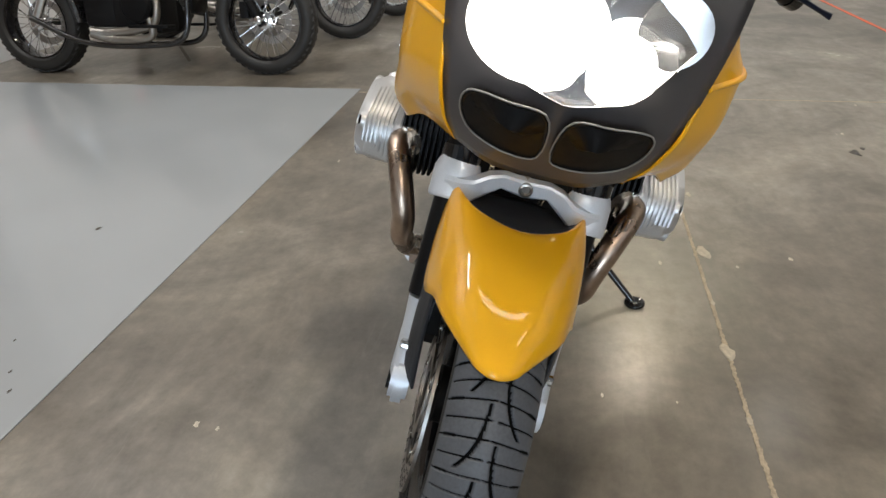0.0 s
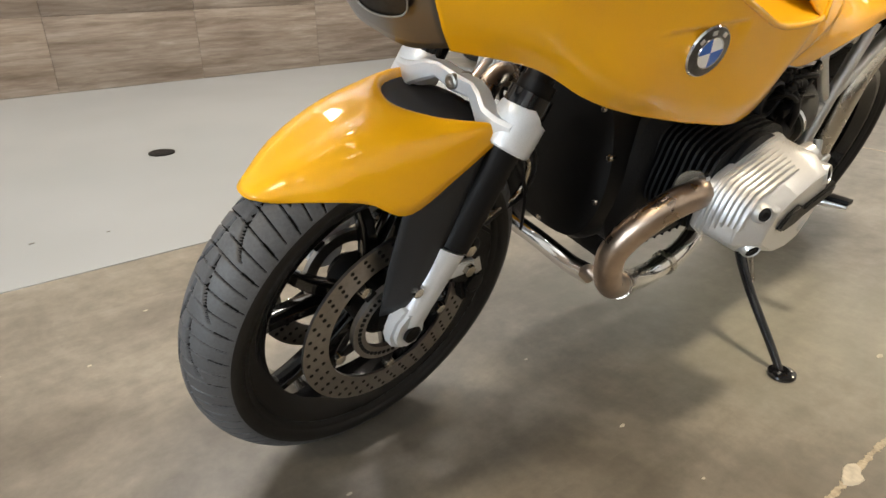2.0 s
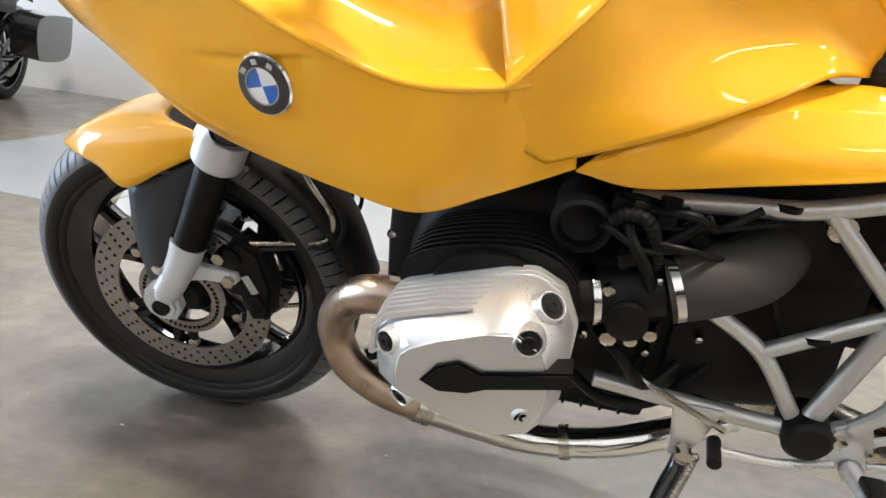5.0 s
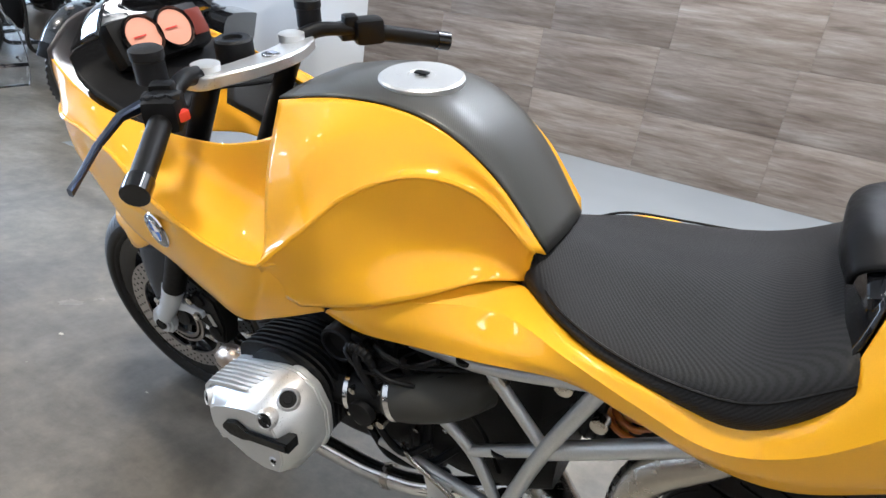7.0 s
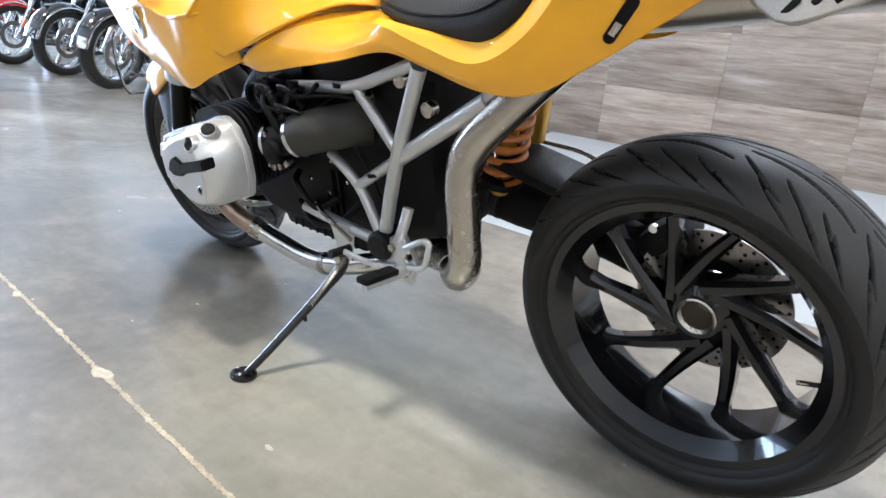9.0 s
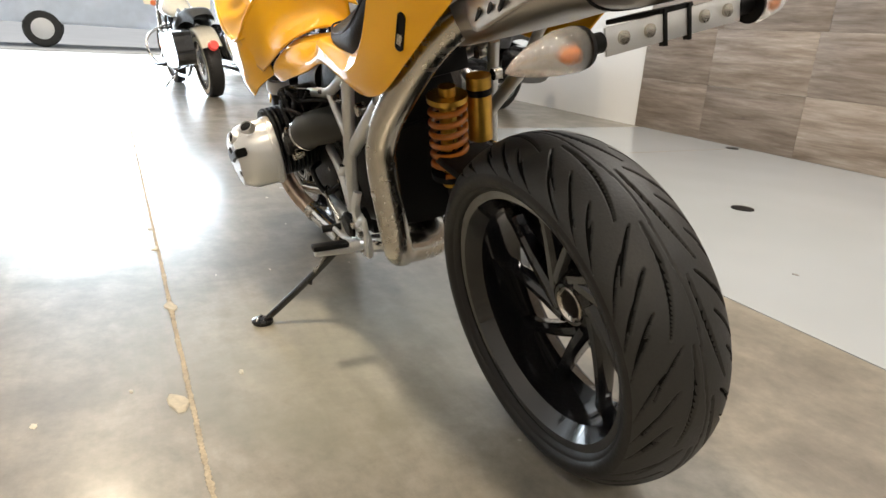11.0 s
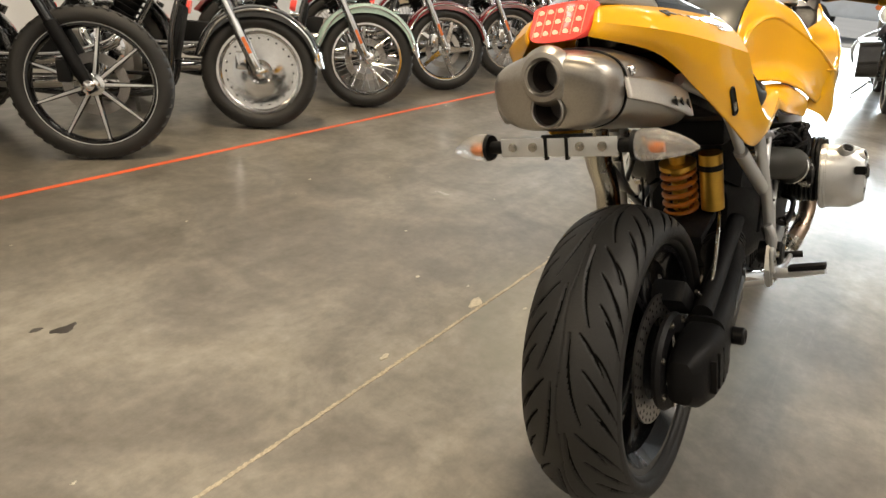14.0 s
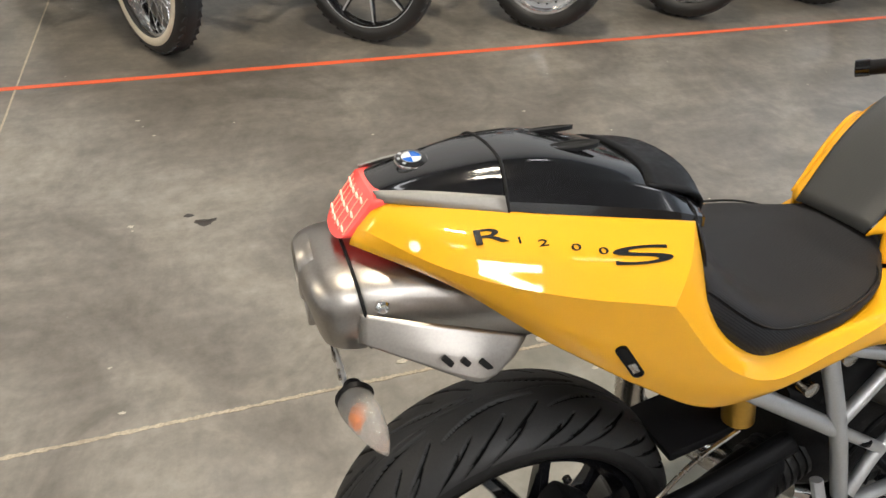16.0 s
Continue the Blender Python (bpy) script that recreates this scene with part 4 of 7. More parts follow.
for side in (1, -1):
    m = Matrix.Translation((-0.300, 0.2465 * side, 0.752)) @ (pose(0, 0, 0, 0, 0, -9) @ pose(0, 0, 0, -95, 0, 0) if side > 0 else pose(0, 0, 0, 0, 0, 9) @ pose(0, 0, 0, 95, 0, 0)) @ (pose(0, 0, 0, 0, 0, 180) if side > 0 else Matrix.Identity(4)) @ pose(0, 0, 0, 0, 0, 15)
    roundel(bike, m, 0.0335)

# nose: dark centre piece, intakes, headlight
nose = mirrored_patch([
    [(0.02, 0.0, 0.715), (0.055, 0.0, 0.76), (0.085, 0.0, 0.82), (0.105, 0.0, 0.87), (0.1, 0.0, 0.95), (0.06, 0.0, 1.03)],
    [(0.015, 0.06, 0.716), (0.05, 0.065, 0.765), (0.08, 0.07, 0.825), (0.098, 0.07, 0.88), (0.092, 0.08, 0.95), (0.055, 0.085, 1.02)],
    [(0.0, 0.112, 0.732), (0.034, 0.129, 0.775), (0.056, 0.141, 0.83), (0.056, 0.149, 0.885), (0.046, 0.157, 0.935), (0.022, 0.164, 0.985)]], 24, 12)
part("nose_panel", nose, NOSE_GREY, bike, "dull black headlight surround", 50, 0.004)


def intake():
    out = []
    o = rounded([(0.008, 0.757), (0.05, 0.752), (0.092, 0.766), (0.110, 0.798), (0.102, 0.826), (0.06, 0.829), (0.012, 0.822)], 32)
    for sc, dx in ((1.0, 0.006), (0.95, 0.008), (0.9, 0.005), (0.3, 0.004)):
        cy, cz = 0.05, 0.786
        out.append([Vector((0.054 + 0.75 * (z - 0.76) - 0.9 * max(0, y - 0.05) * 0.4 + dx, cy + (y - cy) * sc, cz + (z - cz) * sc)) for y, z in o])
    return loft(out)


# A thin grey bead paints the highlights along the intake edge.
def intake_rim():
    o = rounded([(0.008, 0.757), (0.05, 0.752), (0.092, 0.766), (0.110, 0.798), (0.102, 0.826), (0.06, 0.829), (0.012, 0.822)], 32)
    pts = [Vector((0.062 + 0.75 * (z - 0.76) - 0.36 * max(0, y - 0.05), y, z)) for y, z in o]
    return tube(pts + [pts[0]], 0.0011, 8, 1)


both("intake_rim", intake_rim, TRIM_GREY, bike, "thin grey intake edge painted as a highlight")
both("air_intake", intake, BLACK_SATIN, bike, "oval air intake mouth")
def straight(points, n):
    """A closed outline with straight sides and small round corners."""
    out = []
    k = len(points)
    for i in range(k):
        a, b, c = Vector(points[i - 1]), Vector(points[i]), Vector(points[(i + 1) % k])
        p, q = b.lerp(a, 0.18), b.lerp(c, 0.18)
        out += [tuple(p.lerp(b, f).lerp(b.lerp(q, f), f)) for f in (0.0, 0.25, 0.5, 0.75, 1.0)]
        r = c.lerp(b, 0.18)
        out += [tuple(q.lerp(r, f)) for f in (m / n for m in range(1, n))]
    return out


lamp_ring = straight([(0.0, 0.838), (0.068, 0.858), (0.116, 0.932), (0.088, 0.968), (0.0, 0.984), (-0.088, 0.968), (-0.116, 0.932), (-0.068, 0.858)], 4)
lens = loft([[Vector((0.124 - 1.6 * y * y - 1.2 * abs(z - 0.9) ** 1.5 + dx, y * s, 0.905 + (z - 0.905) * s)) for y, z in lamp_ring] for s, dx in ((1.0, 0.0), (0.97, 0.01), (0.7, 0.022), (0.35, 0.028))])
hl = part("headlight", loft([[Vector((0.113 - 1.6 * y * y - 1.2 * abs(z - 0.9) ** 1.5 + dx, y * s, 0.905 + (z - 0.905) * s)) for y, z in lamp_ring] for s, dx in ((1.02, 0.0), (0.96, 0.012), (0.9, 0.004), (0.6, -0.03))]), CHROME, bike, "lit twin headlight behind a clear cover")
part("bulb", lathe([(0.06, 0.06), (0.058, 0.104), (0.03, 0.116), (0.01, 0.119)], 32, (0, 0, 0.908), axis="X"), LIT, hl, "glowing dipped beam").matrix_basis = Matrix.Translation((0, -0.05, 0)) @ Matrix.Diagonal((1, 1.25, 1, 1))
part("bulb", lathe([(0.045, 0.06), (0.043, 0.104), (0.02, 0.113), (0.008, 0.115)], 32, (0, 0.045, 0.896), axis="X"), LIT, hl, "glowing dipped beam")
part("reflector", lathe([(0.036, 0.11), (0.033, 0.106), (0.012, 0.09)], 32, (0, 0.08, 0.935), axis="X"), CHROME, hl)
cover = part("clear_cover", lens, GLASS, hl)
cover.visible_shadow = False
# low windscreen
screen = mirrored_patch([
    [(0.075, 0.0, 1.0), (0.01, 0.0, 1.05), (-0.06, 0.0, 1.085)],
    [(0.055, 0.075, 0.992), (0.0, 0.08, 1.035), (-0.07, 0.08, 1.068)],
    [(0.025, 0.122, 0.972), (-0.03, 0.13, 0.995), (-0.09, 0.13, 1.015)]], 12, 10)
TINT = principled("smoked_screen", (0.06, 0.06, 0.065), 0.04, 0, 0, 0.5, 0.85)
ws = part("windscreen", screen, TINT, bike, "low smoked windscreen", 50, 0.003)
ws.visible_shadow = False
part("dash_shell", mirrored_patch([
    [(0.07, 0.0, 0.97), (-0.05, 0.0, 0.955), (-0.2, 0.0, 0.90)],
    [(0.05, 0.09, 0.965), (-0.06, 0.11, 0.945), (-0.22, 0.11, 0.885)],
    [(0.02, 0.128, 0.962), (-0.07, 0.165, 0.93), (-0.24, 0.165, 0.885)]], 16, 10), BLACK_SATIN, bike, "black inner fairing", 50, 0.003)

# instruments
dash = part("instrument_panel", box((-0.075, 0.0, 0.985), (0.05, 0.21, 0.09), 0.02, turn=pose(0, 0, 0, 0, 28, 0)), BLACK_SATIN, bike, "instrument cluster with two orange-faced dials")
FACE = Matrix.Translation((-0.102, 0.0, 1.0)) @ pose(0, 0, 0, 0, -62, 0)
for y, r in ((0.05, 0.034), (-0.02, 0.034)):
    part("gauge_face", lathe([(r, 0.0), (r, 0.003), (0.004, 0.004)], 32, axis="Z"), GAUGE, dash).matrix_basis = FACE @ Matrix.Translation((0, y, 0.002))
    part("gauge_bezel", lathe([(r, 0.0), (r + 0.004, 0.008), (r + 0.007, 0.0)], 32, axis="Z", closed=True), BLACK_GLOSS, dash).matrix_basis = FACE @ Matrix.Translation((0, y, 0.002))
    part("gauge_needle", box((0.0, 0.010, 0.006), (0.003, 0.026, 0.002)), RED_PLASTIC, dash).matrix_basis = FACE @ Matrix.Translation((0, y, 0.002))
part("gauge_screen", box((0, -0.075, 0.003), (0.05, 0.035, 0.003), 0.001), principled("display_glass", (0.16, 0.03, 0.02), 0.2), dash).matrix_basis = FACE

both("inner_panel", lambda: patch([[(-0.07, 0.166, 0.925), (-0.24, 0.158, 0.890), (-0.38, 0.129, 0.882), (-0.5, 0.121, 0.922)], [(-0.07, 0.16, 0.87), (-0.24, 0.148, 0.845), (-0.38, 0.118, 0.83), (-0.5, 0.11, 0.84)], [(-0.07, 0.14, 0.80), (-0.24, 0.12, 0.78), (-0.38, 0.1, 0.77), (-0.5, 0.09, 0.77)]], 16, 10), BLACK_SATIN, bike, "black inner fairing panel", 50, 0.003)

# handlebars
def top_clamp():
    o = rounded([(-0.300, 0.12), (-0.312, 0.138), (-0.352, 0.136), (-0.375, 0.105), (-0.402, 0.05), (-0.410, 0.0), (-0.402, -0.05), (-0.375, -0.105), (-0.352, -0.136), (-0.312, -0.138), (-0.300, -0.12), (-0.320, -0.06), (-0.326, 0.0), (-0.320, 0.06)], 64)
    return loft([[Vector((-0.345 + (x + 0.345) * s, y * (1 if s == 1 else 0.985), z - 0.15 * (x + 0.345))) for x, y in o] for s, z in ((0.93, 0.972), (1.0, 0.975), (1.0, 0.991), (0.93, 0.994))])


part("top_clamp", top_clamp(), SILVER, bike, "silver cast top fork clamp")
roundel(bike, Matrix.Translation((-0.374, 0.0, 0.9975)) @ pose(0, 0, 0, 0, 8, -90), 0.016)
both("fork_cap", lambda: lathe([(0.024, 0.991), (0.024, 1.005), (0.016, 1.008), (0.006, 1.008)], 24, (-0.327, 0.103, 0), axis="Z"), SILVER, bike)
both("upper_fork_tube", lambda: tube([(-0.165, 0.104, 0.66), (-0.325, 0.103, 0.972)], 0.021, 16), BLACK_SATIN, bike)
part("ignition_lock", lathe([(0.034, 0.97), (0.034, 1.012), (0.03, 1.016), (0.018, 1.016), (0.016, 1.01)], 28, (-0.285, 0.0, 0), axis="Z"), BLACK_SATIN, bike, "black ignition lock")
both("bar_stub", lambda: tube([(-0.325, 0.115, 0.99), (-0.345, 0.165, 1.0), (-0.385, 0.23, 0.99)], [0.016, 0.012], 14), BLACK_SATIN, bike, "black handlebar stub")
both("grip", lambda: tube([(-0.385, 0.23, 0.99), (-0.489, 0.370, 0.951)], 0.0165, 20), BLACK_SATIN, bike, "black rubber handlebar grip")
both("bar_end", lambda: tube([(-0.484, 0.364, 0.953), (-0.5, 0.386, 0.947)], 0.019, 20), BLACK_GLOSS, bike)


def switchgear():
    bm = box((-0.398, 0.245, 0.988), (0.052, 0.06, 0.05), 0.012, turn=Matrix.Rotation(radians(37), 4, "Z"))
    box((-0.372, 0.222, 1.0), (0.035, 0.03, 0.04), 0.008, bm, Matrix.Rotation(radians(37), 4, "Z"))
    return bm


both("switchgear", switchgear, BLACK_SATIN, bike, "black switch housing")
part("switch_button", box((-0.425, 0.238, 0.985), (0.014, 0.02, 0.016), 0.004), RED_PLASTIC, bike, "red switch")
for k in range(3):
    part("switch_button", box((-0.418 + 0.012 * k, 0.24 + 0.012 * k, 1.012), (0.012, 0.014, 0.01), 0.003), PLASTIC, bike)
both("reservoir", lambda: lathe([(0.024, 0.995), (0.024, 1.03), (0.026, 1.032), (0.026, 1.046), (0.02, 1.05)], 24, (-0.30, 0.185, 0), axis="Z"), PLASTIC, bike, "small round fluid reservoir")


def lever():
    rows = []
    for x, y, z, w, h in ((-0.345, 0.235, 0.985, 0.02, 0.016), (-0.34, 0.28, 0.978, 0.016, 0.012), (-0.365, 0.34, 0.962, 0.014, 0.009), (-0.40, 0.395, 0.948, 0.012, 0.008), (-0.415, 0.42, 0.942, 0.012, 0.011)):
        rows.append([Vector((x + w * a, y, z + h * b)) for a, b in ((-0.5, -0.3), (-0.3, -0.5), (0.3, -0.5), (0.5, -0.3), (0.5, 0.3), (0.3, 0.5), (-0.3, 0.5), (-0.5, 0.3))])
    return loft(rows)


both("lever", lever, BLUE, bike, "blue anodised hand lever")
both("lever_clamp", lambda: box((-0.36, 0.222, 0.986), (0.05, 0.03, 0.03), 0.006, turn=Matrix.Rotation(radians(37), 4, "Z")), BLACK_CAST, bike)


# tank
def tank_side():
    return patch(crisp([
        [(-0.600, 0.232, 0.700), (-0.68, 0.224, 0.728), (-0.747, 0.213, 0.755), (-0.812, 0.185, 0.782), (-0.868, 0.138, 0.797), (-0.917, 0.090, 0.788)],
        [(-0.556, 0.247, 0.730), (-0.645, 0.222, 0.778), (-0.711, 0.185, 0.812), (-0.778, 0.144, 0.828), (-0.852, 0.112, 0.831), (-0.920, 0.088, 0.805)],
        [(-0.557, 0.264, 0.783), (-0.620, 0.232, 0.848), (-0.675, 0.185, 0.903), (-0.761, 0.145, 0.940), (-0.846, 0.110, 0.917), (-0.925, 0.088, 0.838)],
        [(-0.548, 0.238, 0.806), (-0.608, 0.216, 0.868), (-0.670, 0.171, 0.922), (-0.756, 0.131, 0.950), (-0.843, 0.097, 0.923), (-0.928, 0.086, 0.840)],
        [(-0.520, 0.185, 0.895), (-0.597, 0.170, 0.946), (-0.673, 0.132, 0.971), (-0.764, 0.109, 0.973), (-0.852, 0.091, 0.932), (-0.932, 0.078, 0.836)],
        [(-0.480, 0.100, 0.975), (-0.59, 0.098, 1.000), (-0.69, 0.094, 1.006), (-0.775, 0.090, 0.988), (-0.857, 0.082, 0.931), (-0.937, 0.069, 0.830)]], 2), 44, 64)


both("tank_side", tank_side, YELLOW, bike, "yellow tank flank with a knee recess", 28, 0.004)
part("tank_strip", mirrored_patch([
    [(-0.475, 0.0, 0.982), (-0.59, 0.0, 1.014), (-0.69, 0.0, 1.022), (-0.775, 0.0, 1.004), (-0.857, 0.0, 0.948), (-0.945, 0.0, 0.838)],
    [(-0.476, 0.05, 0.981), (-0.59, 0.055, 1.011), (-0.69, 0.055, 1.019), (-0.775, 0.052, 1.001), (-0.857, 0.048, 0.945), (-0.942, 0.043, 0.836)],
    [(-0.478, 0.096, 0.978), (-0.59, 0.096, 1.003), (-0.69, 0.092, 1.009), (-0.775, 0.088, 0.991), (-0.857, 0.080, 0.934), (-0.938, 0.067, 0.832)]], 30, 10), CARBON, bike, "dark carbon-patterned tank centre strip", 60, 0.003)
cap = part("filler_cap", lathe([(0.066, -0.004), (0.066, 0.0065), (0.062, 0.009), (0.05, 0.0095), (0.022, 0.0102), (0.02, 0.009)], 48, axis="Z"), SILVER, bike, "silver round fuel filler cap", 20)
cap.matrix_basis = Matrix.Translation((-0.683, 0, 1.0145)) @ pose(0, 0, 0, 0, 0, 0)
part("key_flap", box((0, 0, 0.0125), (0.022, 0.012, 0.003), 0.001), BLACK_SATIN, cap)


# tail and side panels
def facet(rows, nu, nv, folds=(), bends=()):
    """A sheet like patch(), folded sharply along the rows and the columns named."""
    def run(pts, n, breaks):
        cuts = [0] + sorted(breaks) + [len(pts) - 1]
        out = []
        for a, b in zip(cuts, cuts[1:]):
            m = max(3, round(n * (b - a) / (len(pts) - 1)))
            piece = spline(pts[a:b + 1], m) if b - a > 1 else [Vector(pts[a]).lerp(Vector(pts[b]), q / (m - 1)) for q in range(m)]
            out += piece if not out else piece[1:]
        return out
    along = [run(r, nu, bends) for r in rows]
    cols = [run([r[q] for r in along], nv, folds) for q in range(len(along[0]))]
    bm = bmesh.new()
    v = [[bm.verts.new(q) for q in c] for c in cols]
    for a, b in zip(v, v[1:]):
        for q in range(len(a) - 1):
            bm.faces.new((a[q], b[q], b[q + 1], a[q + 1]))
    return bm


def tail_side():
    return facet([
        [(-0.632, 0.212, 0.688), (-0.70, 0.214, 0.680), (-0.80, 0.213, 0.698), (-0.91, 0.208, 0.718), (-1.03, 0.202, 0.742), (-1.12, 0.2, 0.724), (-1.22, 0.201, 0.703), (-1.31, 0.197, 0.711), (-1.41, 0.183, 0.768), (-1.52, 0.156, 0.842), (-1.615, 0.120, 0.911), (-1.715, 0.052, 0.949)],
        [(-0.636, 0.215, 0.694), (-0.70, 0.219, 0.703), (-0.80, 0.208, 0.73), (-0.91, 0.195, 0.745), (-1.03, 0.207, 0.757), (-1.12, 0.21, 0.738), (-1.22, 0.213, 0.722), (-1.31, 0.209, 0.748), (-1.41, 0.196, 0.812), (-1.52, 0.172, 0.872), (-1.62, 0.131, 0.925), (-1.712, 0.054, 0.958)],
        [(-0.64, 0.215, 0.700), (-0.70, 0.218, 0.726), (-0.80, 0.19, 0.765), (-0.91, 0.155, 0.770), (-1.03, 0.203, 0.782), (-1.12, 0.212, 0.762), (-1.22, 0.217, 0.746), (-1.305, 0.214, 0.790), (-1.385, 0.208, 0.888), (-1.52, 0.182, 0.917), (-1.625, 0.136, 0.944), (-1.704, 0.055, 0.970)],
        [(-0.645, 0.213, 0.704), (-0.70, 0.212, 0.734), (-0.80, 0.175, 0.776), (-0.91, 0.100, 0.782), (-1.03, 0.184, 0.788), (-1.12, 0.194, 0.779), (-1.22, 0.197, 0.772), (-1.300, 0.200, 0.815), (-1.352, 0.182, 0.922), (-1.515, 0.150, 0.954), (-1.62, 0.110, 0.974), (-1.690, 0.052, 0.983)],
        [(-0.648, 0.210, 0.707), (-0.70, 0.205, 0.737), (-0.80, 0.165, 0.780), (-0.91, 0.085, 0.772), (-1.03, 0.150, 0.772), (-1.12, 0.160, 0.764), (-1.22, 0.180, 0.775), (-1.297, 0.182, 0.83), (-1.324, 0.144, 0.954), (-1.50, 0.110, 0.977), (-1.61, 0.076, 0.989), (-1.675, 0.047, 0.994)]], 84, 60, (2,), (8,))


def tail_surface():
    bm = tail_side()
    bm.normal_update()
    tree = BVHTree.FromBMesh(bm)
    bm.free()
    return tree


TAIL_TREE = tail_surface()


def on_tail(x, y, z, side, lift=0.0):
    """The nearest place on the tail panel and the panel's outward way there, on either side."""
    p, n, _, _ = TAIL_TREE.find_nearest(Vector((x, y, z)))
    n = n if n.y > 0 else -n
    p = p + n * lift
    return Vector((p.x, p.y * side, p.z)), Vector((n.x, n.y * side, n.z))


def lying(p, n, along, roll=0.0):
    """A pose on a surface: local Z out of it, local X as near as can be to along."""
    x = (along - n * along.dot(n)).normalized()
    m = Matrix((x, n.cross(x), n)).transposed().to_4x4()
    return Matrix.Translation(p) @ m @ Matrix.Rotation(radians(roll), 4, "Z")


both("tail_panel", tail_side, YELLOW, bike, "yellow tail and seat side panel", 20, 0.004)


def slot_ring(scales):
    o = [(0.0075 * math.cos(a), 0.0075 * math.sin(a) + (0.024 if math.sin(a) >= 0 else -0.024)) for a in (2 * math.pi * k / 28 for k in range(28))]
    return loft([[Vector((u * f, v * (f + (1 - f) * 0.7), h)) for u, v in o] for f, h in scales])


for side in (1, -1):
    p, n = on_tail(-1.423, 0.194, 0.809, side)
    m = lying(p, n, Vector((-0.033, 0.003 * side, 0.047)), -90)
    sl = link("panel_slot", slot_ring(((1.0, -0.002), (1.0, 0.0016), (0.8, 0.0022), (0.74, 0.0006), (0.1, 0.0004))), BLACK_SATIN, bike, "dark rounded slot in the tail panel", matrix=m)
    link("slot_catch", box((0.0, -0.012, 0.0012), (0.009, 0.018, 0.002), 0.0006), STEEL, sl, "bright catch inside the slot")

# seat
part("seat", mirrored_patch([
    [(-0.905, 0.0, 0.838), (-0.99, 0.0, 0.828), (-1.08, 0.0, 0.829), (-1.17, 0.0, 0.845), (-1.24, 0.0, 0.870), (-1.305, 0.0, 0.925)],
    [(-0.905, 0.045, 0.832), (-0.99, 0.085, 0.815), (-1.08, 0.105, 0.815), (-1.17, 0.115, 0.830), (-1.24, 0.115, 0.856), (-1.305, 0.1, 0.918)],
    [(-0.908, 0.074, 0.815), (-0.99, 0.133, 0.805), (-1.08, 0.165, 0.803), (-1.17, 0.18, 0.815), (-1.24, 0.182, 0.84), (-1.315, 0.165, 0.897)],
    [(-0.91, 0.086, 0.795), (-0.99, 0.150, 0.797), (-1.08, 0.186, 0.788), (-1.17, 0.200, 0.788), (-1.245, 0.204, 0.80), (-1.322, 0.186, 0.862)],
    [(-0.91, 0.085, 0.775), (-0.99, 0.140, 0.775), (-1.08, 0.172, 0.762), (-1.17, 0.184, 0.752), (-1.245, 0.188, 0.758), (-1.318, 0.172, 0.81)]], 40, 22), SEAT_VINYL, bike, "black carbon-patterned vinyl seat", 50, 0.006)
both("seat_piping", lambda: tube([(-0.932, 0.084, 0.803), (-0.99, 0.146, 0.806), (-1.08, 0.181, 0.80), (-1.17, 0.196, 0.803), (-1.243, 0.199, 0.822), (-1.32, 0.182, 0.878)], 0.0022, 6), BLACK_SATIN, bike)
both("seat_label", lambda: box((-1.215, 0.199, 0.788), (0.05, 0.002, 0.009), turn=Matrix.Rotation(radians(12), 4, "Y")), YELLOW_THREAD, bike, "yellow stitched maker's mark as a bar")

# tail cowl over the pillion seat
def mirrored_facet(rows, nu, nv, folds=(), bends=()):
    """A folded sheet given from the middle outwards, on both sides of the middle."""
    k = len(rows) - 1
    full = [[(x, -y, z) for x, y, z in r] for r in reversed(rows[1:])] + rows
    return facet(full, nu, nv * 2, [k - f for f in folds] + [k + f for f in folds], bends)


part("tail_cowl", mirrored_facet([
    [(-1.29, 0.0, 0.968), (-1.34, 0.0, 0.995), (-1.45, 0.0, 1.026), (-1.535, 0.0, 1.030), (-1.62, 0.0, 1.018), (-1.684, 0.0, 1.003)],
    [(-1.29, 0.05, 0.965), (-1.34, 0.06, 0.991), (-1.45, 0.058, 1.021), (-1.535, 0.05, 1.026), (-1.62, 0.036, 1.015), (-1.684, 0.024, 1.002)],
    [(-1.296, 0.098, 0.962), (-1.345, 0.102, 0.981), (-1.45, 0.09, 1.004), (-1.535, 0.076, 1.012), (-1.62, 0.056, 1.006), (-1.682, 0.038, 1.0)],
    [(-1.302, 0.134, 0.951), (-1.36, 0.132, 0.968), (-1.45, 0.114, 0.981), (-1.54, 0.093, 0.991), (-1.62, 0.069, 0.997), (-1.678, 0.046, 0.998)],
    [(-1.305, 0.138, 0.940), (-1.36, 0.137, 0.952), (-1.45, 0.12, 0.966), (-1.54, 0.098, 0.978), (-1.62, 0.073, 0.987), (-1.678, 0.047, 0.993)]], 44, 30, (2, 3)), BLACK_GLOSS, bike, "gloss black tail cowl", 18, 0.004)
both("cowl_vent", lambda: loft([[Vector((-1.43 + 0.036 * math.cos(a) * q, 0.034 + 0.010 * math.sin(a) * q, 1.0245 + h - 0.14 * (0.010 * math.sin(a) * q))) for a in (2 * math.pi * k / 20 for k in range(20))] for q, h in ((1.0, -0.004), (1.0, 0.0012), (0.8, 0.0016), (0.7, 0.0004), (0.1, 0.0002))]), HOLE, bike, "dark vent in the cowl")
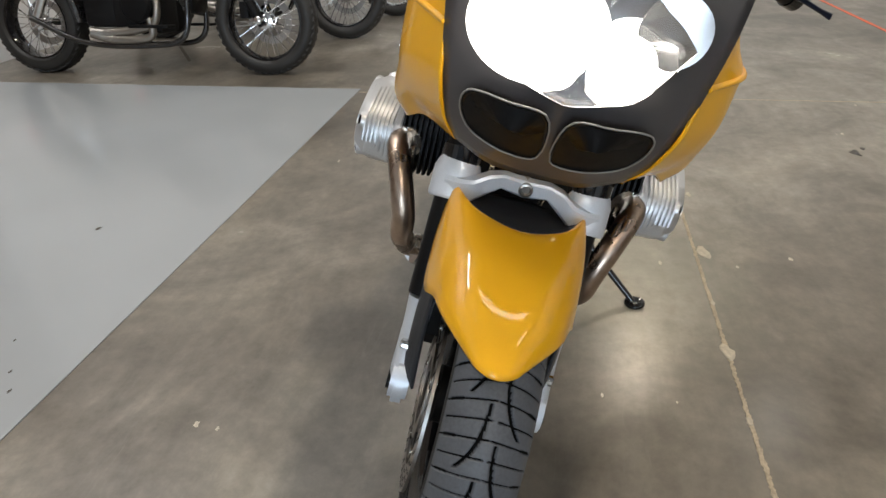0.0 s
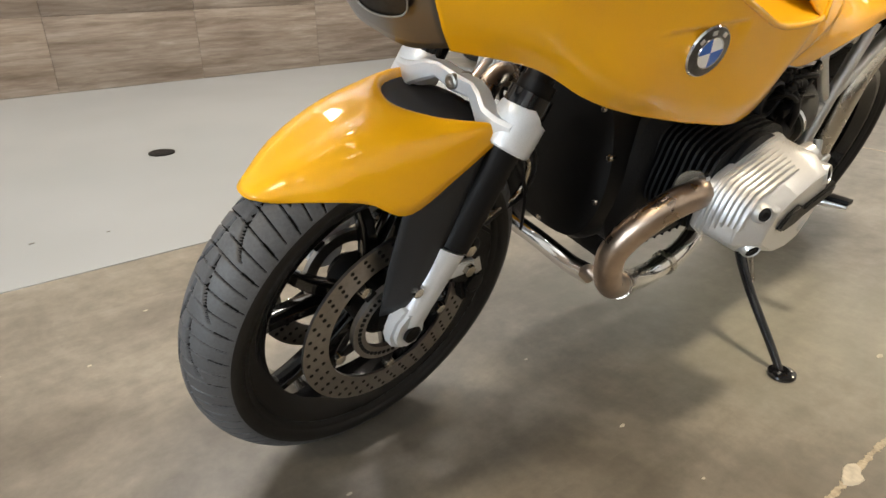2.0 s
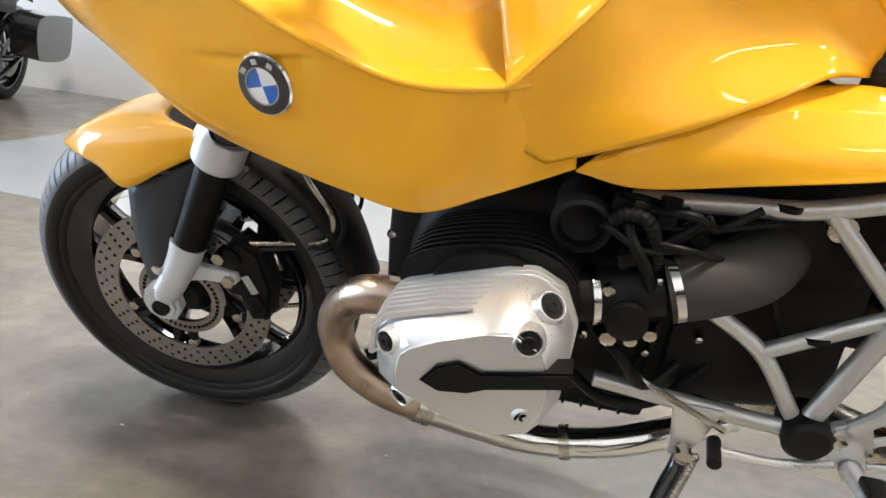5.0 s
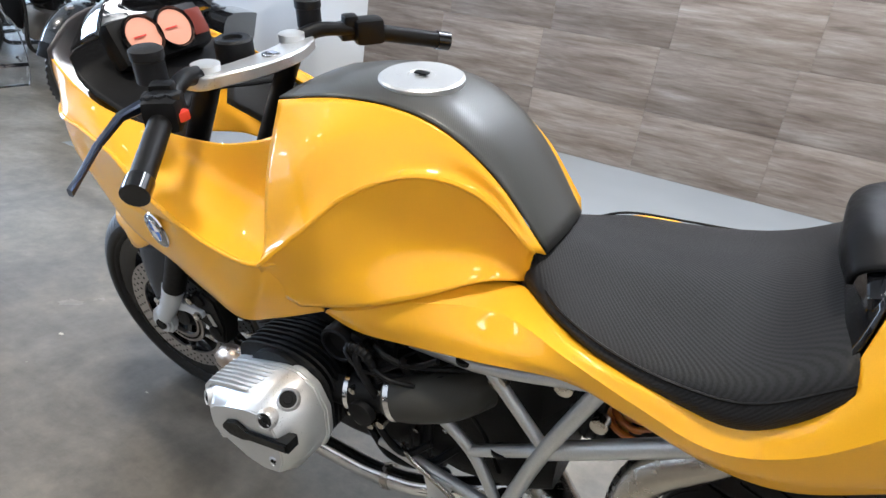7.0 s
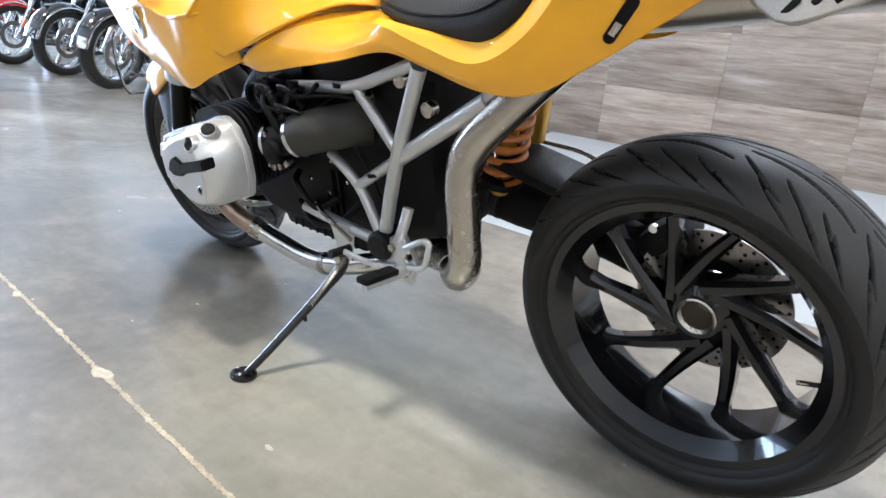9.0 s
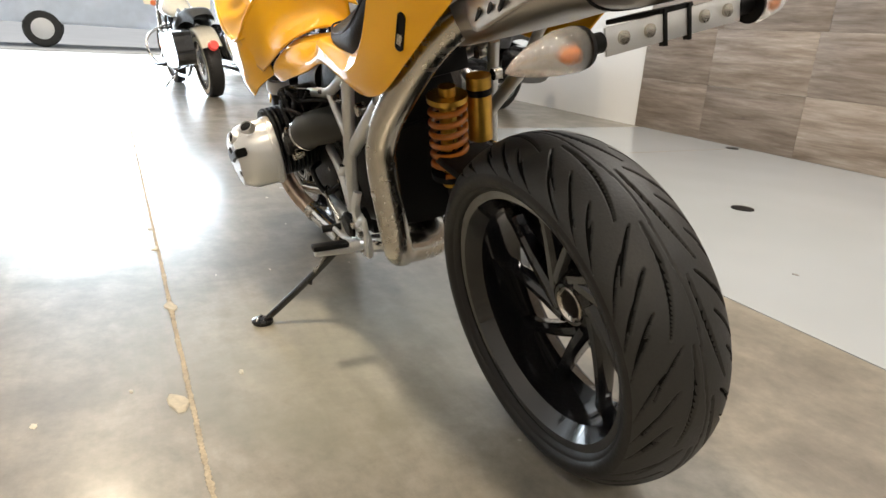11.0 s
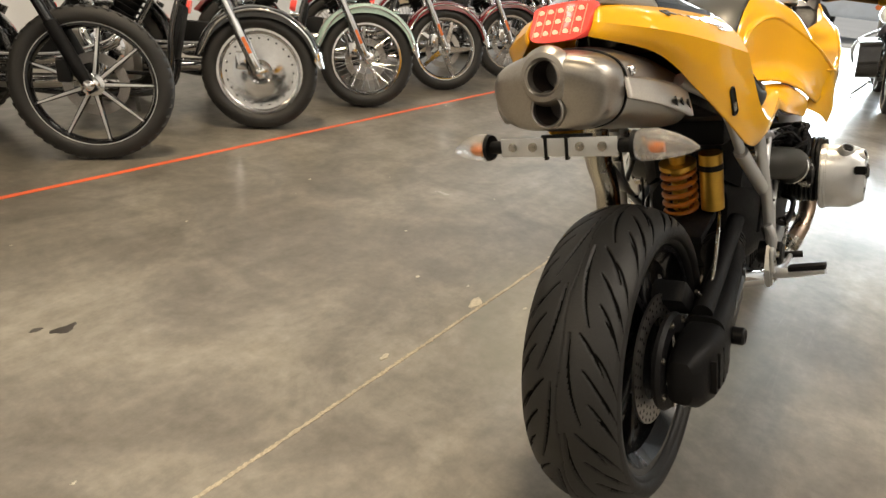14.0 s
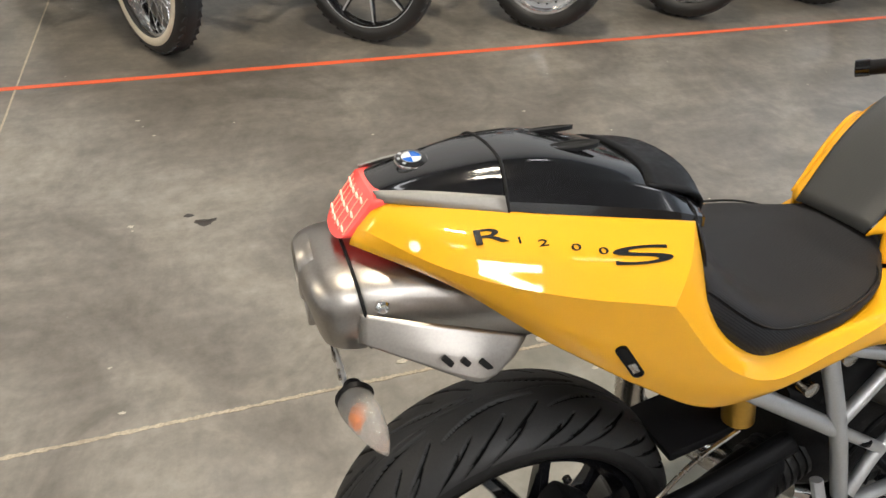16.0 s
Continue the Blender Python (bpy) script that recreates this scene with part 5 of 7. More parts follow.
both("cowl_trim", lambda: patch([[(-1.543, 0.0985, 0.9775), (-1.6, 0.081, 0.985), (-1.64, 0.066, 0.9905), (-1.68, 0.0495, 0.994)], [(-1.543, 0.1, 0.984), (-1.6, 0.081, 0.993), (-1.64, 0.067, 0.999), (-1.68, 0.0495, 1.003)], [(-1.543, 0.091, 0.998), (-1.6, 0.073, 1.004), (-1.64, 0.059, 1.0065), (-1.682, 0.042, 1.006)]], 14, 8), TRIM_GREY, bike, "grey cowl trim", 50, 0.003)
part("cowl_pad", mirrored_patch([
    [(-1.271, 0.0, 0.943), (-1.268, 0.0, 0.974), (-1.283, 0.0, 0.991), (-1.310, 0.0, 0.997), (-1.350, 0.0, 1.003)],
    [(-1.273, 0.055, 0.942), (-1.271, 0.055, 0.970), (-1.286, 0.058, 0.986), (-1.312, 0.062, 0.992), (-1.352, 0.062, 0.998)],
    [(-1.284, 0.104, 0.942), (-1.286, 0.108, 0.960), (-1.302, 0.108, 0.972), (-1.326, 0.106, 0.979), (-1.364, 0.099, 0.988)]], 14, 12), BLACK_SATIN, bike, "padded matt black bump stop", 50, 0.006)
part("cowl_base", mirrored_patch([
    [(-1.29, 0.0, 0.90), (-1.30, 0.0, 0.945), (-1.312, 0.0, 0.98)],
    [(-1.295, 0.1, 0.895), (-1.305, 0.11, 0.935), (-1.315, 0.11, 0.965)],
    [(-1.310, 0.160, 0.885), (-1.316, 0.155, 0.92), (-1.32, 0.142, 0.948)]], 8, 10), BLACK_GLOSS, bike, "", 50, 0.004)
both("cowl_seam", lambda: tube([(-1.541, 0.099, 0.980), (-1.541, 0.094, 0.993), (-1.538, 0.077, 1.0125), (-1.534, 0.05, 1.0262), (-1.532, 0.0, 1.0302)], 0.0022, 8), HOLE, bike, "dark joint across the cowl")
roundel(bike, Matrix.Translation((-1.625, 0, 1.0165)) @ pose(0, 0, 0, 0, -13, 90), 0.02)

for text, size, wide, f, drop in (("R", 0.027, 2.5, 0.0, 0.0), ("1", 0.0115, 1.5, 0.19, 0.002), ("2", 0.0115, 2.2, 0.34, 0.002), ("0", 0.0115, 2.2, 0.55, 0.003), ("0", 0.0115, 2.2, 0.73, 0.003), ("S", 0.031, 6.0, 1.0, 0.002)):
    for side in (1, -1):
        g = f if side < 0 else 1 - f
        p, n = on_tail(-1.576 + 0.168 * g, 0.128 + 0.044 * g, 0.972 - 0.030 * g - drop, side, 0.0007)
        lt = letters(text, size, lying(p, n, Vector((side * -1.0, 0, side * 0.13))) @ Matrix.Diagonal((wide, 1, 1, 1)), BLACK_ENAMEL, bike, weight=0.004)
        lt["label"] = "black model lettering"

# tail light
def lamp_point(y, z, out):
    """A point on the tail light's sloping, slightly bowed face."""
    return Vector((-1.683 - 0.006 * (1 - (y / 0.052) ** 2) - 0.8 * (0.998 - z) + out, y, z))


tl_ring = rounded([(-0.048, 1.0), (0.0, 1.004), (0.048, 1.0), (0.051, 0.985), (0.044, 0.953), (0.0, 0.946), (-0.044, 0.953), (-0.051, 0.985)], 40)
tl = part("tail_light", loft([[lamp_point(y * s, 0.979 + (z - 0.979) * s, dx) for y, z in tl_ring] for s, dx in ((1.0, 0.04), (1.0, 0.004), (0.97, 0.0), (0.7, -0.001), (0.3, -0.001))]), RED_LENS, bike, "lit red tail light with rows of diodes")
for r in range(3):
    for c in range(5):
        y, z = (c - 2) * 0.0165, 0.991 - 0.0155 * r
        part("diode", lathe([(0.0046, 0.0), (0.0046, -0.0012), (0.0012, -0.002)], 12, axis="X"), RED_LIT, tl).matrix_basis = Matrix.Translation(lamp_point(y, z, -0.001))
for c in range(6):
    y = (c - 2.5) * 0.0162
    part("light_rod", tube([lamp_point(y, 0.996 - 0.008 * q, -0.0006) for q in range(6)], 0.0008, 6, 1), RED_ROD, tl)

# silencer under the tail
mouth = rounded([(0.0, 0.935), (0.06, 0.928), (0.098, 0.907), (0.106, 0.870), (0.09, 0.830), (0.045, 0.812), (-0.045, 0.812), (-0.09, 0.830), (-0.106, 0.870), (-0.098, 0.907), (-0.06, 0.928)], 72)


def carved(ob, cutter):
    """Takes the cutter's room out of ob's mesh."""
    me = bpy.data.meshes.new("cutter")
    bmesh.ops.recalc_face_normals(cutter, faces=cutter.faces)
    cutter.to_mesh(me)
    cutter.free()
    tool = new("cutter", me)
    bpy.context.view_layer.update()
    tool.matrix_world = ob.matrix_world
    md = ob.modifiers.new("cut", "BOOLEAN")
    md.operation, md.object, md.solver = "DIFFERENCE", tool, "EXACT"
    bpy.context.view_layer.update()
    made = bpy.data.meshes.new_from_object(ob.evaluated_get(bpy.context.evaluated_depsgraph_get()))
    ob.modifiers.remove(md)
    old, name = ob.data, ob.data.name
    ob.data = made
    bpy.data.meshes.remove(old)
    made.name = name
    bpy.data.objects.remove(tool)
    bpy.data.meshes.remove(me)


def can(stations):
    return loft([[Vector((x - 0.12 * (z - 0.87), y * q, 0.872 + dz + (z - 0.872) * q)) for y, z in mouth] for x, q, dz in stations])


sil = part("silencer", can([(-1.25, 0.5, -0.085), (-1.32, 0.8, -0.07), (-1.42, 0.97, -0.045), (-1.55, 1.05, -0.02), (-1.66, 1.03, -0.002), (-1.705, 1.0, 0.0), (-1.709, 0.985, 0.0)]), TITAN, bike, "brushed titanium underseat silencer", 30)
cap_end = part("end_cap", can([(-1.700, 0.97, 0.0), (-1.7115, 0.975, 0.0), (-1.718, 0.988, 0.0), (-1.728, 0.982, 0.0), (-1.741, 0.955, 0.0), (-1.753, 0.90, 0.0), (-1.761, 0.82, 0.0), (-1.7655, 0.70, 0.0), (-1.767, 0.55, 0.0), (-1.768, 0.3, 0.0)]), TITAN, sil, "satin metal end cap with two outlets", 40)
outlets = lathe([(0.0246, -1.70), (0.0246, -1.80)], 40, (0, 0, 0.899), axis="X")
lathe([(0.0236, -1.70), (0.0236, -1.80)], 40, (0, 0, 0.849), axis="X", bm=outlets)
carved(cap_end, outlets)
finishing = bmesh.new()
finishing.from_mesh(cap_end.data)
finish(finishing, 40)
finishing.to_mesh(cap_end.data)
finishing.free()
part("outlet_ring", lathe([(0.0244, -1.752), (0.0242, -1.768), (0.029, -1.7750), (0.036, -1.7735), (0.044, -1.764), (0.045, -1.755)], 44, (0, 0, 0.899), axis="X", closed=True), TITAN, sil, "flared outlet ring")
part("outlet_ring", lathe([(0.0234, -1.752), (0.0232, -1.767), (0.0255, -1.7695), (0.028, -1.767), (0.029, -1.755)], 44, (0, 0, 0.849), axis="X", closed=True), TITAN, sil, "plain outlet ring")
SOOT = principled("sooty_pipe", (0.05, 0.035, 0.03), 0.55, 0.6)
grain(SOOT, 80, 0.1, 0.3, (0.45, 0.65))
for z, r in ((0.899, 0.0243), (0.849, 0.0233)):
    part("outlet_bore", lathe([(r, -1.758), (r * 0.97, -1.68), (0.003, -1.675), (0.003, -1.67), (r + 0.001, -1.675), (r + 0.001, -1.758)], 32, (0, 0, z), axis="X", closed=True), SOOT, sil, "sooty pipe bore")
part("silencer_seam", tube([Vector((-1.7105 - 0.12 * (z - 0.87), y * 0.99, 0.872 + (z - 0.872) * 0.99)) for y, z in mouth + mouth[:1]], 0.0022, 6, 1), HOLE, sil, "dark joint round the end cap")


def heat_shield():
    return facet([
        [(-1.718, 0.104, 0.888), (-1.66, 0.124, 0.878), (-1.59, 0.138, 0.861), (-1.532, 0.143, 0.842)],
        [(-1.722, 0.110, 0.866), (-1.66, 0.140, 0.850), (-1.60, 0.156, 0.836), (-1.552, 0.154, 0.824)],
        [(-1.724, 0.112, 0.856), (-1.664, 0.145, 0.836), (-1.606, 0.168, 0.812), (-1.580, 0.165, 0.812)]], 20, 12, (1,))


both("heat_shield", heat_shield, TITAN, bike, "slotted silver heat shield", 20, 0.003)
for k in range(3):
    both("shield_slot", lambda k=k: box((-1.632 + 0.021 * k, 0.1535 + 0.0035 * k, 0.836 - 0.005 * k), (0.0075, 0.004, 0.022), 0.0018, turn=Matrix.Rotation(radians(-38), 4, "Y") @ Matrix.Rotation(radians(-12), 4, "Z")), HOLE, bike)
both("shield_bolt", lambda: lathe([(0.0085, 0.095), (0.0085, 0.108), (0.006, 0.111), (0.002, 0.109)], 14, (-1.693, 0, 0.893)), CHROME, bike)

# number plate bracket and indicators
part("plate_bracket", box((-1.742, 0, 0.789), (0.004, 0.2, 0.03), 0.0015), SILVER, bike, "bare aluminium bracket bar")
for y in (-0.095, -0.05, 0.05, 0.095):
    part("bracket_bolt", lathe([(0.0075, -1.744), (0.0075, -1.7475), (0.003, -1.748)], 10, (0, y * 0.81, 0.79), axis="X"), STEEL, bike)
for y in (-0.018, 0.018):
    part("cable_tie", box((-1.742, y, 0.789), (0.009, 0.005, 0.04), 0.001), BLACK_SATIN, bike)
part("bracket_stay", box((-1.70, 0, 0.80), (0.09, 0.05, 0.006), 0.002, turn=pose(0, 0, 0, 0, 8, 0)), BLACK_SATIN, bike)


def indicator(side):
    stem = part("indicator", tube([(-1.735, 0.10 * side, 0.789), (-1.735, 0.128 * side, 0.789)], 0.011, 14), BLACK_SATIN, bike, "clear indicator with an amber bulb")
    rings = []
    for f, r, zz in ((0.0, 0.019, 0), (0.1, 0.024, 0), (0.35, 0.023, 0), (0.65, 0.017, -0.003), (0.88, 0.009, -0.006), (1.0, 0.002, -0.008)):
        y = (0.126 + 0.085 * f) * side
        rings.append([Vector((-1.738 + 0.018 * f - 0.9 * r * math.cos(a), y, 0.789 + zz + r * math.sin(a))) for a in (2 * math.pi * j / 18 for j in range(18))])
    ln = part("indicator_lens", loft(rings), FLUTED, stem)
    ln.visible_shadow = False
    part("indicator_bulb", lathe([(0.006, 0.0), (0.007, 0.014), (0.003, 0.022)], 14, (-1.737, 0.136 if side > 0 else -0.166, 0.786)), AMBER, stem)
    part("indicator_back", lathe([(0.021, 0.0), (0.023, 0.006), (0.006, 0.006)], 18, (-1.736, 0.122 if side > 0 else -0.128, 0.789)), BLACK_SATIN, stem)


indicator(1)
indicator(-1)

# engine
def crankcase():
    o = rounded([(-0.42, 0.40), (-0.43, 0.52), (-0.47, 0.60), (-0.56, 0.64), (-0.68, 0.64), (-0.76, 0.60), (-0.78, 0.45), (-0.74, 0.34), (-0.6, 0.30), (-0.47, 0.32)], 40)
    cx, cz = -0.6, 0.47
    return loft([[Vector((cx + (x - cx) * s, y, cz + (z - cz) * s)) for x, z in o] for y, s in ((-0.15, 0.8), (-0.14, 0.92), (-0.12, 1.0), (0.12, 1.0), (0.14, 0.92), (0.15, 0.8))])


part("crankcase", crankcase(), BLACK_CAST, bike, "black cast boxer engine block")
cover_o = rounded([(0.0, 0.31), (0.09, 0.33), (0.125, 0.42), (0.115, 0.53), (0.075, 0.61), (0.0, 0.635), (-0.075, 0.61), (-0.115, 0.53), (-0.125, 0.42), (-0.09, 0.33)], 40)
part("front_cover", loft([[Vector((x, y * s, 0.46 + (z - 0.46) * s)) for y, z in cover_o] for x, s in ((-0.45, 1.02), (-0.415, 1.0), (-0.395, 0.93), (-0.388, 0.8), (-0.388, 0.3))]), BLACK_SATIN, bike, "black engine front cover")
for k in range(10):
    a = 2 * math.pi * k / 10 + 0.3
    part("cover_bolt", lathe([(0.007, -0.42), (0.007, -0.392), (0.004, -0.389)], 8, (0, 0.112 * math.cos(a), 0.47 + 0.14 * math.sin(a)), axis="X"), STEEL, bike)
part("oil_cooler", box((-0.335, 0.0, 0.70), (0.03, 0.2, 0.07), 0.006), BLACK_CAST, bike)
part("gearbox", loft([[Vector((x, y * w, z0 + h * (z - 0.5))) for y, z in rounded([(-0.12, 0.1), (0.12, 0.1), (0.13, 0.5), (0.11, 0.95), (-0.11, 0.95), (-0.13, 0.5)], 28)] for x, w, z0, h in ((-0.74, 1.0, 0.48, 0.36), (-0.85, 1.02, 0.47, 0.34), (-0.95, 0.9, 0.46, 0.3), (-1.01, 0.7, 0.45, 0.24))]), BLACK_CAST, bike, "black gearbox housing")
part("airbox", loft([[Vector((x, y * w, z)) for y, z in ((-0.13, zb), (0.13, zb), (0.14, (zb + zt) / 2), (0.12, zt), (-0.12, zt), (-0.14, (zb + zt) / 2))] for x, w, zb, zt in ((-0.68, 0.85, 0.6, 0.7), (-0.76, 1.0, 0.56, 0.72), (-0.90, 1.0, 0.53, 0.75), (-0.98, 0.9, 0.55, 0.72), (-1.02, 0.6, 0.58, 0.70))]), BLACK_SATIN, bike, "black plastic airbox")
pan = part("oil_pan", box((-0.64, 0, 0.285), (0.3, 0.2, 0.06), 0.015), BLACK_CAST, bike, "finned black oil pan")
for k in range(9):
    part("pan_fin", box((-0.53 - 0.028 * k, 0.0, 0.284), (0.005, 0.206, 0.05), 0.0015), BLACK_CAST, pan)
part("starter_cover", tube([(-0.55, 0.09, 0.64), (-0.72, 0.09, 0.66)], 0.05, 18), BLACK_CAST, bike)
part("battery_tray", box((-0.9, 0, 0.70), (0.35, 0.2, 0.06), 0.01), BLACK_SATIN, bike)
part("inner_tail", box((-1.28, 0, 0.80), (0.35, 0.2, 0.03), 0.01, turn=pose(0, 0, 0, 0, 14, 0)), BLACK_SATIN, bike)

HEAD = [(-0.447, 0.455), (-0.443, 0.492), (-0.448, 0.528), (-0.462, 0.546), (-0.515, 0.565), (-0.577, 0.587), (-0.610, 0.592), (-0.642, 0.575), (-0.661, 0.53), (-0.659, 0.47), (-0.642, 0.428), (-0.60, 0.411), (-0.55, 0.412), (-0.485, 0.430)]
HC = (-0.56, 0.50)


def head_cover():
    """A faceted cover: flat face, broad chamfer, rim towards the cylinder."""
    rings = []
    for y, inset, grow in ((0.252, 0.004, 0), (0.256, -0.002, 0), (0.268, -0.002, 0), (0.269, 0.002, 0), (0.326, 0.004, 0), (0.358, 0.022, 1)):
        ring = []
        for q, (x, z) in enumerate(HEAD):
            d = Vector((x - HC[0], z - HC[1]))
            k = 1 - (inset + grow * (0.014 if q in (0, 1, 2, 3, 13) else 0.0)) / d.length
            ring.append(Vector((HC[0] + d.x * k, y, HC[1] + d.y * k)))
        rings.append(ring)
    bm = loft(rings)
    bmesh.ops.bevel(bm, geom=list(bm.edges), offset=0.0022, segments=2, affect="EDGES")
    return bm


def boss(p, n, r, hole, rise=0.006, depth=0.03):
    """A round pad with a sunk bore, facing along n."""
    turn = Vector((0, 0, 1)).rotation_difference(Vector(n)).to_matrix().to_4x4()
    m = Matrix.Translation(p) @ turn
    pad = lathe([(r + 0.006, -depth), (r - 0.001, rise - 0.004), (r - 0.0035, rise), (hole + 0.001, rise), (hole, rise - 0.003)], 28, axis="Z")
    bore = lathe([(hole, rise - 0.004), (hole, rise - 0.0022), (0.002, rise - 0.002)], 20, axis="Z")
    screw = lathe([(hole * 0.6, rise - 0.004), (hole * 0.6, rise - 0.001), (hole * 0.5, rise), (hole * 0.3, rise), (hole * 0.3, rise - 0.0015), (0.001, rise - 0.0015)], 12, axis="Z")
    for bm in (pad, bore, screw):
        bmesh.ops.transform(bm, matrix=m, verts=bm.verts)
    return pad, bore, screw


covers = both("cylinder_head_cover", head_cover, SILVER, bike, "ribbed silver cylinder head cover", 40)
for side, hc in zip((1, -1), covers):
    def flip(bm):
        if side < 0:
            bmesh.ops.transform(bm, matrix=MIRROR, verts=bm.verts)
        return bm
    for k in range(7):
        y = 0.2755 + 0.0092 * k
        xe = -0.574 + 0.0036 * k
        out = 0.0035 if k < 6 else 0.002
        # each rib runs down the front and back over the top of the cover
        pts = [(-0.447 - 0.003 * (k > 4), 0.452 + 0.008 * k), (-0.4425, 0.49), (-0.447, 0.527), (-0.461, 0.546), (-0.515, 0.5655), (xe, 0.586 - 0.0013 * k)]
        rows = []
        for q, (x, z) in enumerate(pts):
            ta = Vector((pts[min(q + 1, 5)][0] - pts[max(q - 1, 0)][0], pts[min(q + 1, 5)][1] - pts[max(q - 1, 0)][1])).normalized()
            no = Vector((-ta.y, ta.x))
            if no.dot(Vector((x + 0.56, z - 0.5))) < 0:
                no = -no
            h = out if 0 < q < 5 else -0.002
            rows.append([Vector((x + no.x * s, y + w, z + no.y * s)) for w, s in ((-0.003, -0.004), (-0.0018, h), (0.0018, h), (0.003, -0.004))])
        part("cover_rib", flip(loft(rows)), SILVER, hc)
    part("plug_cover", flip(plate([(-0.508, 0.492), (-0.525, 0.516), (-0.548, 0.527), (-0.562, 0.522), (-0.572, 0.518), (-0.662, 0.542), (-0.662, 0.520), (-0.578, 0.497), (-0.560, 0.487), (-0.528, 0.482)][::-1], 0.335, 0.364, 0.003)), BLACK_SATIN, hc, "black spark plug cover strip")
    for p, n, r, hole, rise in (((-0.468, 0.344, 0.522), (0.45, 0.85, 0.25), 0.016, 0.011, 0.006), ((-0.485, 0.347, 0.452), (0.4, 0.88, -0.2), 0.016, 0.011, 0.006),
                                ((-0.615, 0.352, 0.563), (-0.15, 0.92, 0.36), 0.018, 0.0125, 0.007), ((-0.63, 0.316, 0.583), (-0.5, 0.38, 0.78), 0.019, 0.0135, 0.005), ((-0.622, 0.353, 0.466), (-0.3, 0.92, -0.1), 0.016, 0.0115, 0.005)):
        pad, bore, screw = boss(p, n, r, hole, rise)
        part("cover_boss", flip(pad), SILVER, hc)
        part("boss_bore", flip(bore), HOLE, hc)
        part("cover_bolt", flip(screw), BLACK_CAST, hc)
    # cylinder with cooling fins
    cyl = part("cylinder", flip(lathe([(0.075, 0.12), (0.075, 0.262)], 32, (-0.56, 0, 0.525))), BLACK_CAST, bike, "black finned cylinder")
    fo = rounded([(-0.455, 0.44), (-0.452, 0.53), (-0.465, 0.575), (-0.53, 0.60), (-0.60, 0.607), (-0.645, 0.585), (-0.66, 0.54), (-0.65, 0.45), (-0.56, 0.425)], 28)
    for k in range(10):
        y = 0.142 + 0.0118 * k
        s = 0.93 + 0.07 * min(1, k / 4)
        part("cooling_fin", flip(plate([(-0.56 + (x + 0.56) * s, 0.53 + (z - 0.53) * s) for x, z in fo], y, y + 0.0045)), BLACK_CAST, cyl)
    part("exhaust_flange", flip(tube([(-0.470, 0.235, 0.507), (-0.452, 0.238, 0.507)], 0.034, 20)), STEEL, bike)
    for dz in (-0.03, 0.03):
        part("flange_nut", flip(tube([(-0.455, 0.238 + dz * 0.3, 0.507 + dz), (-0.440, 0.238 + dz * 0.3, 0.507 + dz)], 0.007, 6)), CHROME, bike)
    part("exhaust_header", flip(tube([(-0.465, 0.242, 0.507), (-0.432, 0.25, 0.511), (-0.39, 0.236, 0.490), (-0.355, 0.214, 0.44), (-0.345, 0.2, 0.39), (-0.362, 0.197, 0.337), (-0.41, 0.185, 0.288), (-0.47, 0.168, 0.256)], 0.0245, 20, 8)), HEADER, bike, "heat-tinted exhaust header pipe")
    part("pipe_clamp", flip(tube([(-0.455, 0.172, 0.263), (-0.478, 0.166, 0.252)], 0.0275, 20)), STEEL, bike)
    part("exhaust_pipe", flip(tube([(-0.46, 0.17, 0.26), (-0.55, 0.15, 0.224), (-0.64, 0.14, 0.21), (-0.74, 0.134, 0.228), (-0.83, 0.11, 0.252), (-0.92, 0.07, 0.275)], 0.0235, 20, 8)), CHROME, bike, "polished exhaust pipe under the engine")
    part("pipe_band", flip(tube([(-0.675, 0.138, 0.213), (-0.69, 0.137, 0.216)], 0.0275, 20)), STEEL, bike)
    # throttle body and intake pipe
    part("intake_stub", flip(tube([(-0.64, 0.215, 0.535), (-0.685, 0.208, 0.536)], 0.032, 20)), BLACK_SATIN, bike)
    part("intake_clamp", flip(tube([(-0.670, 0.21, 0.536), (-0.678, 0.208, 0.537)], 0.0362, 24)), CHROME, bike)
    part("throttle_body", flip(tube([(-0.68, 0.208, 0.537), (-0.75, 0.2, 0.556)], 0.033, 20)), BLACK_CAST, bike, "black throttle body")
    part("injector", flip(tube([(-0.70, 0.2, 0.575), (-0.735, 0.19, 0.62), (-0.74, 0.18, 0.66)], 0.012, 12)), BLACK_SATIN, bike)
    part("throttle_wheel", flip(lathe([(0.024, 0.235), (0.024, 0.247), (0.01, 0.25)], 20, (-0.715, 0, 0.53))), BLACK_SATIN, bike)
    part("intake_clamp", flip(tube([(-0.755, 0.2, 0.558), (-0.764, 0.198, 0.561)], 0.0442, 28)), CHROME, bike, "bright hose clamp")
    part("intake_pipe", flip(tube([(-0.755, 0.2, 0.558), (-0.80, 0.195, 0.573), (-0.845, 0.17, 0.582), (-0.875, 0.12, 0.582)], [0.042, 0.042, 0.043], 24)), OLIVE_RUBBER, bike, "grey rubber intake pipe")
    for k, (x, y, z, r) in enumerate(((-0.70, 0.235, 0.495, 0.01), (-0.725, 0.238, 0.50, 0.008), (-0.745, 0.235, 0.51, 0.008), (-0.69, 0.235, 0.56, 0.008))):
        part("throttle_screw", flip(lathe([(r, y - 0.02), (r, y), (r * 0.4, y + 0.002)], 8, (x, 0, z))), STEEL, bike)
    duct = part("air_duct", flip(lathe([(0.033, 0.12), (0.033, 0.205), (0.03, 0.211), (0.026, 0.211), (0.024, 0.2), (0.005, 0.19)], 28, (-0.648, 0, 0.624))), BLACK_SATIN, bike, "round black air duct")
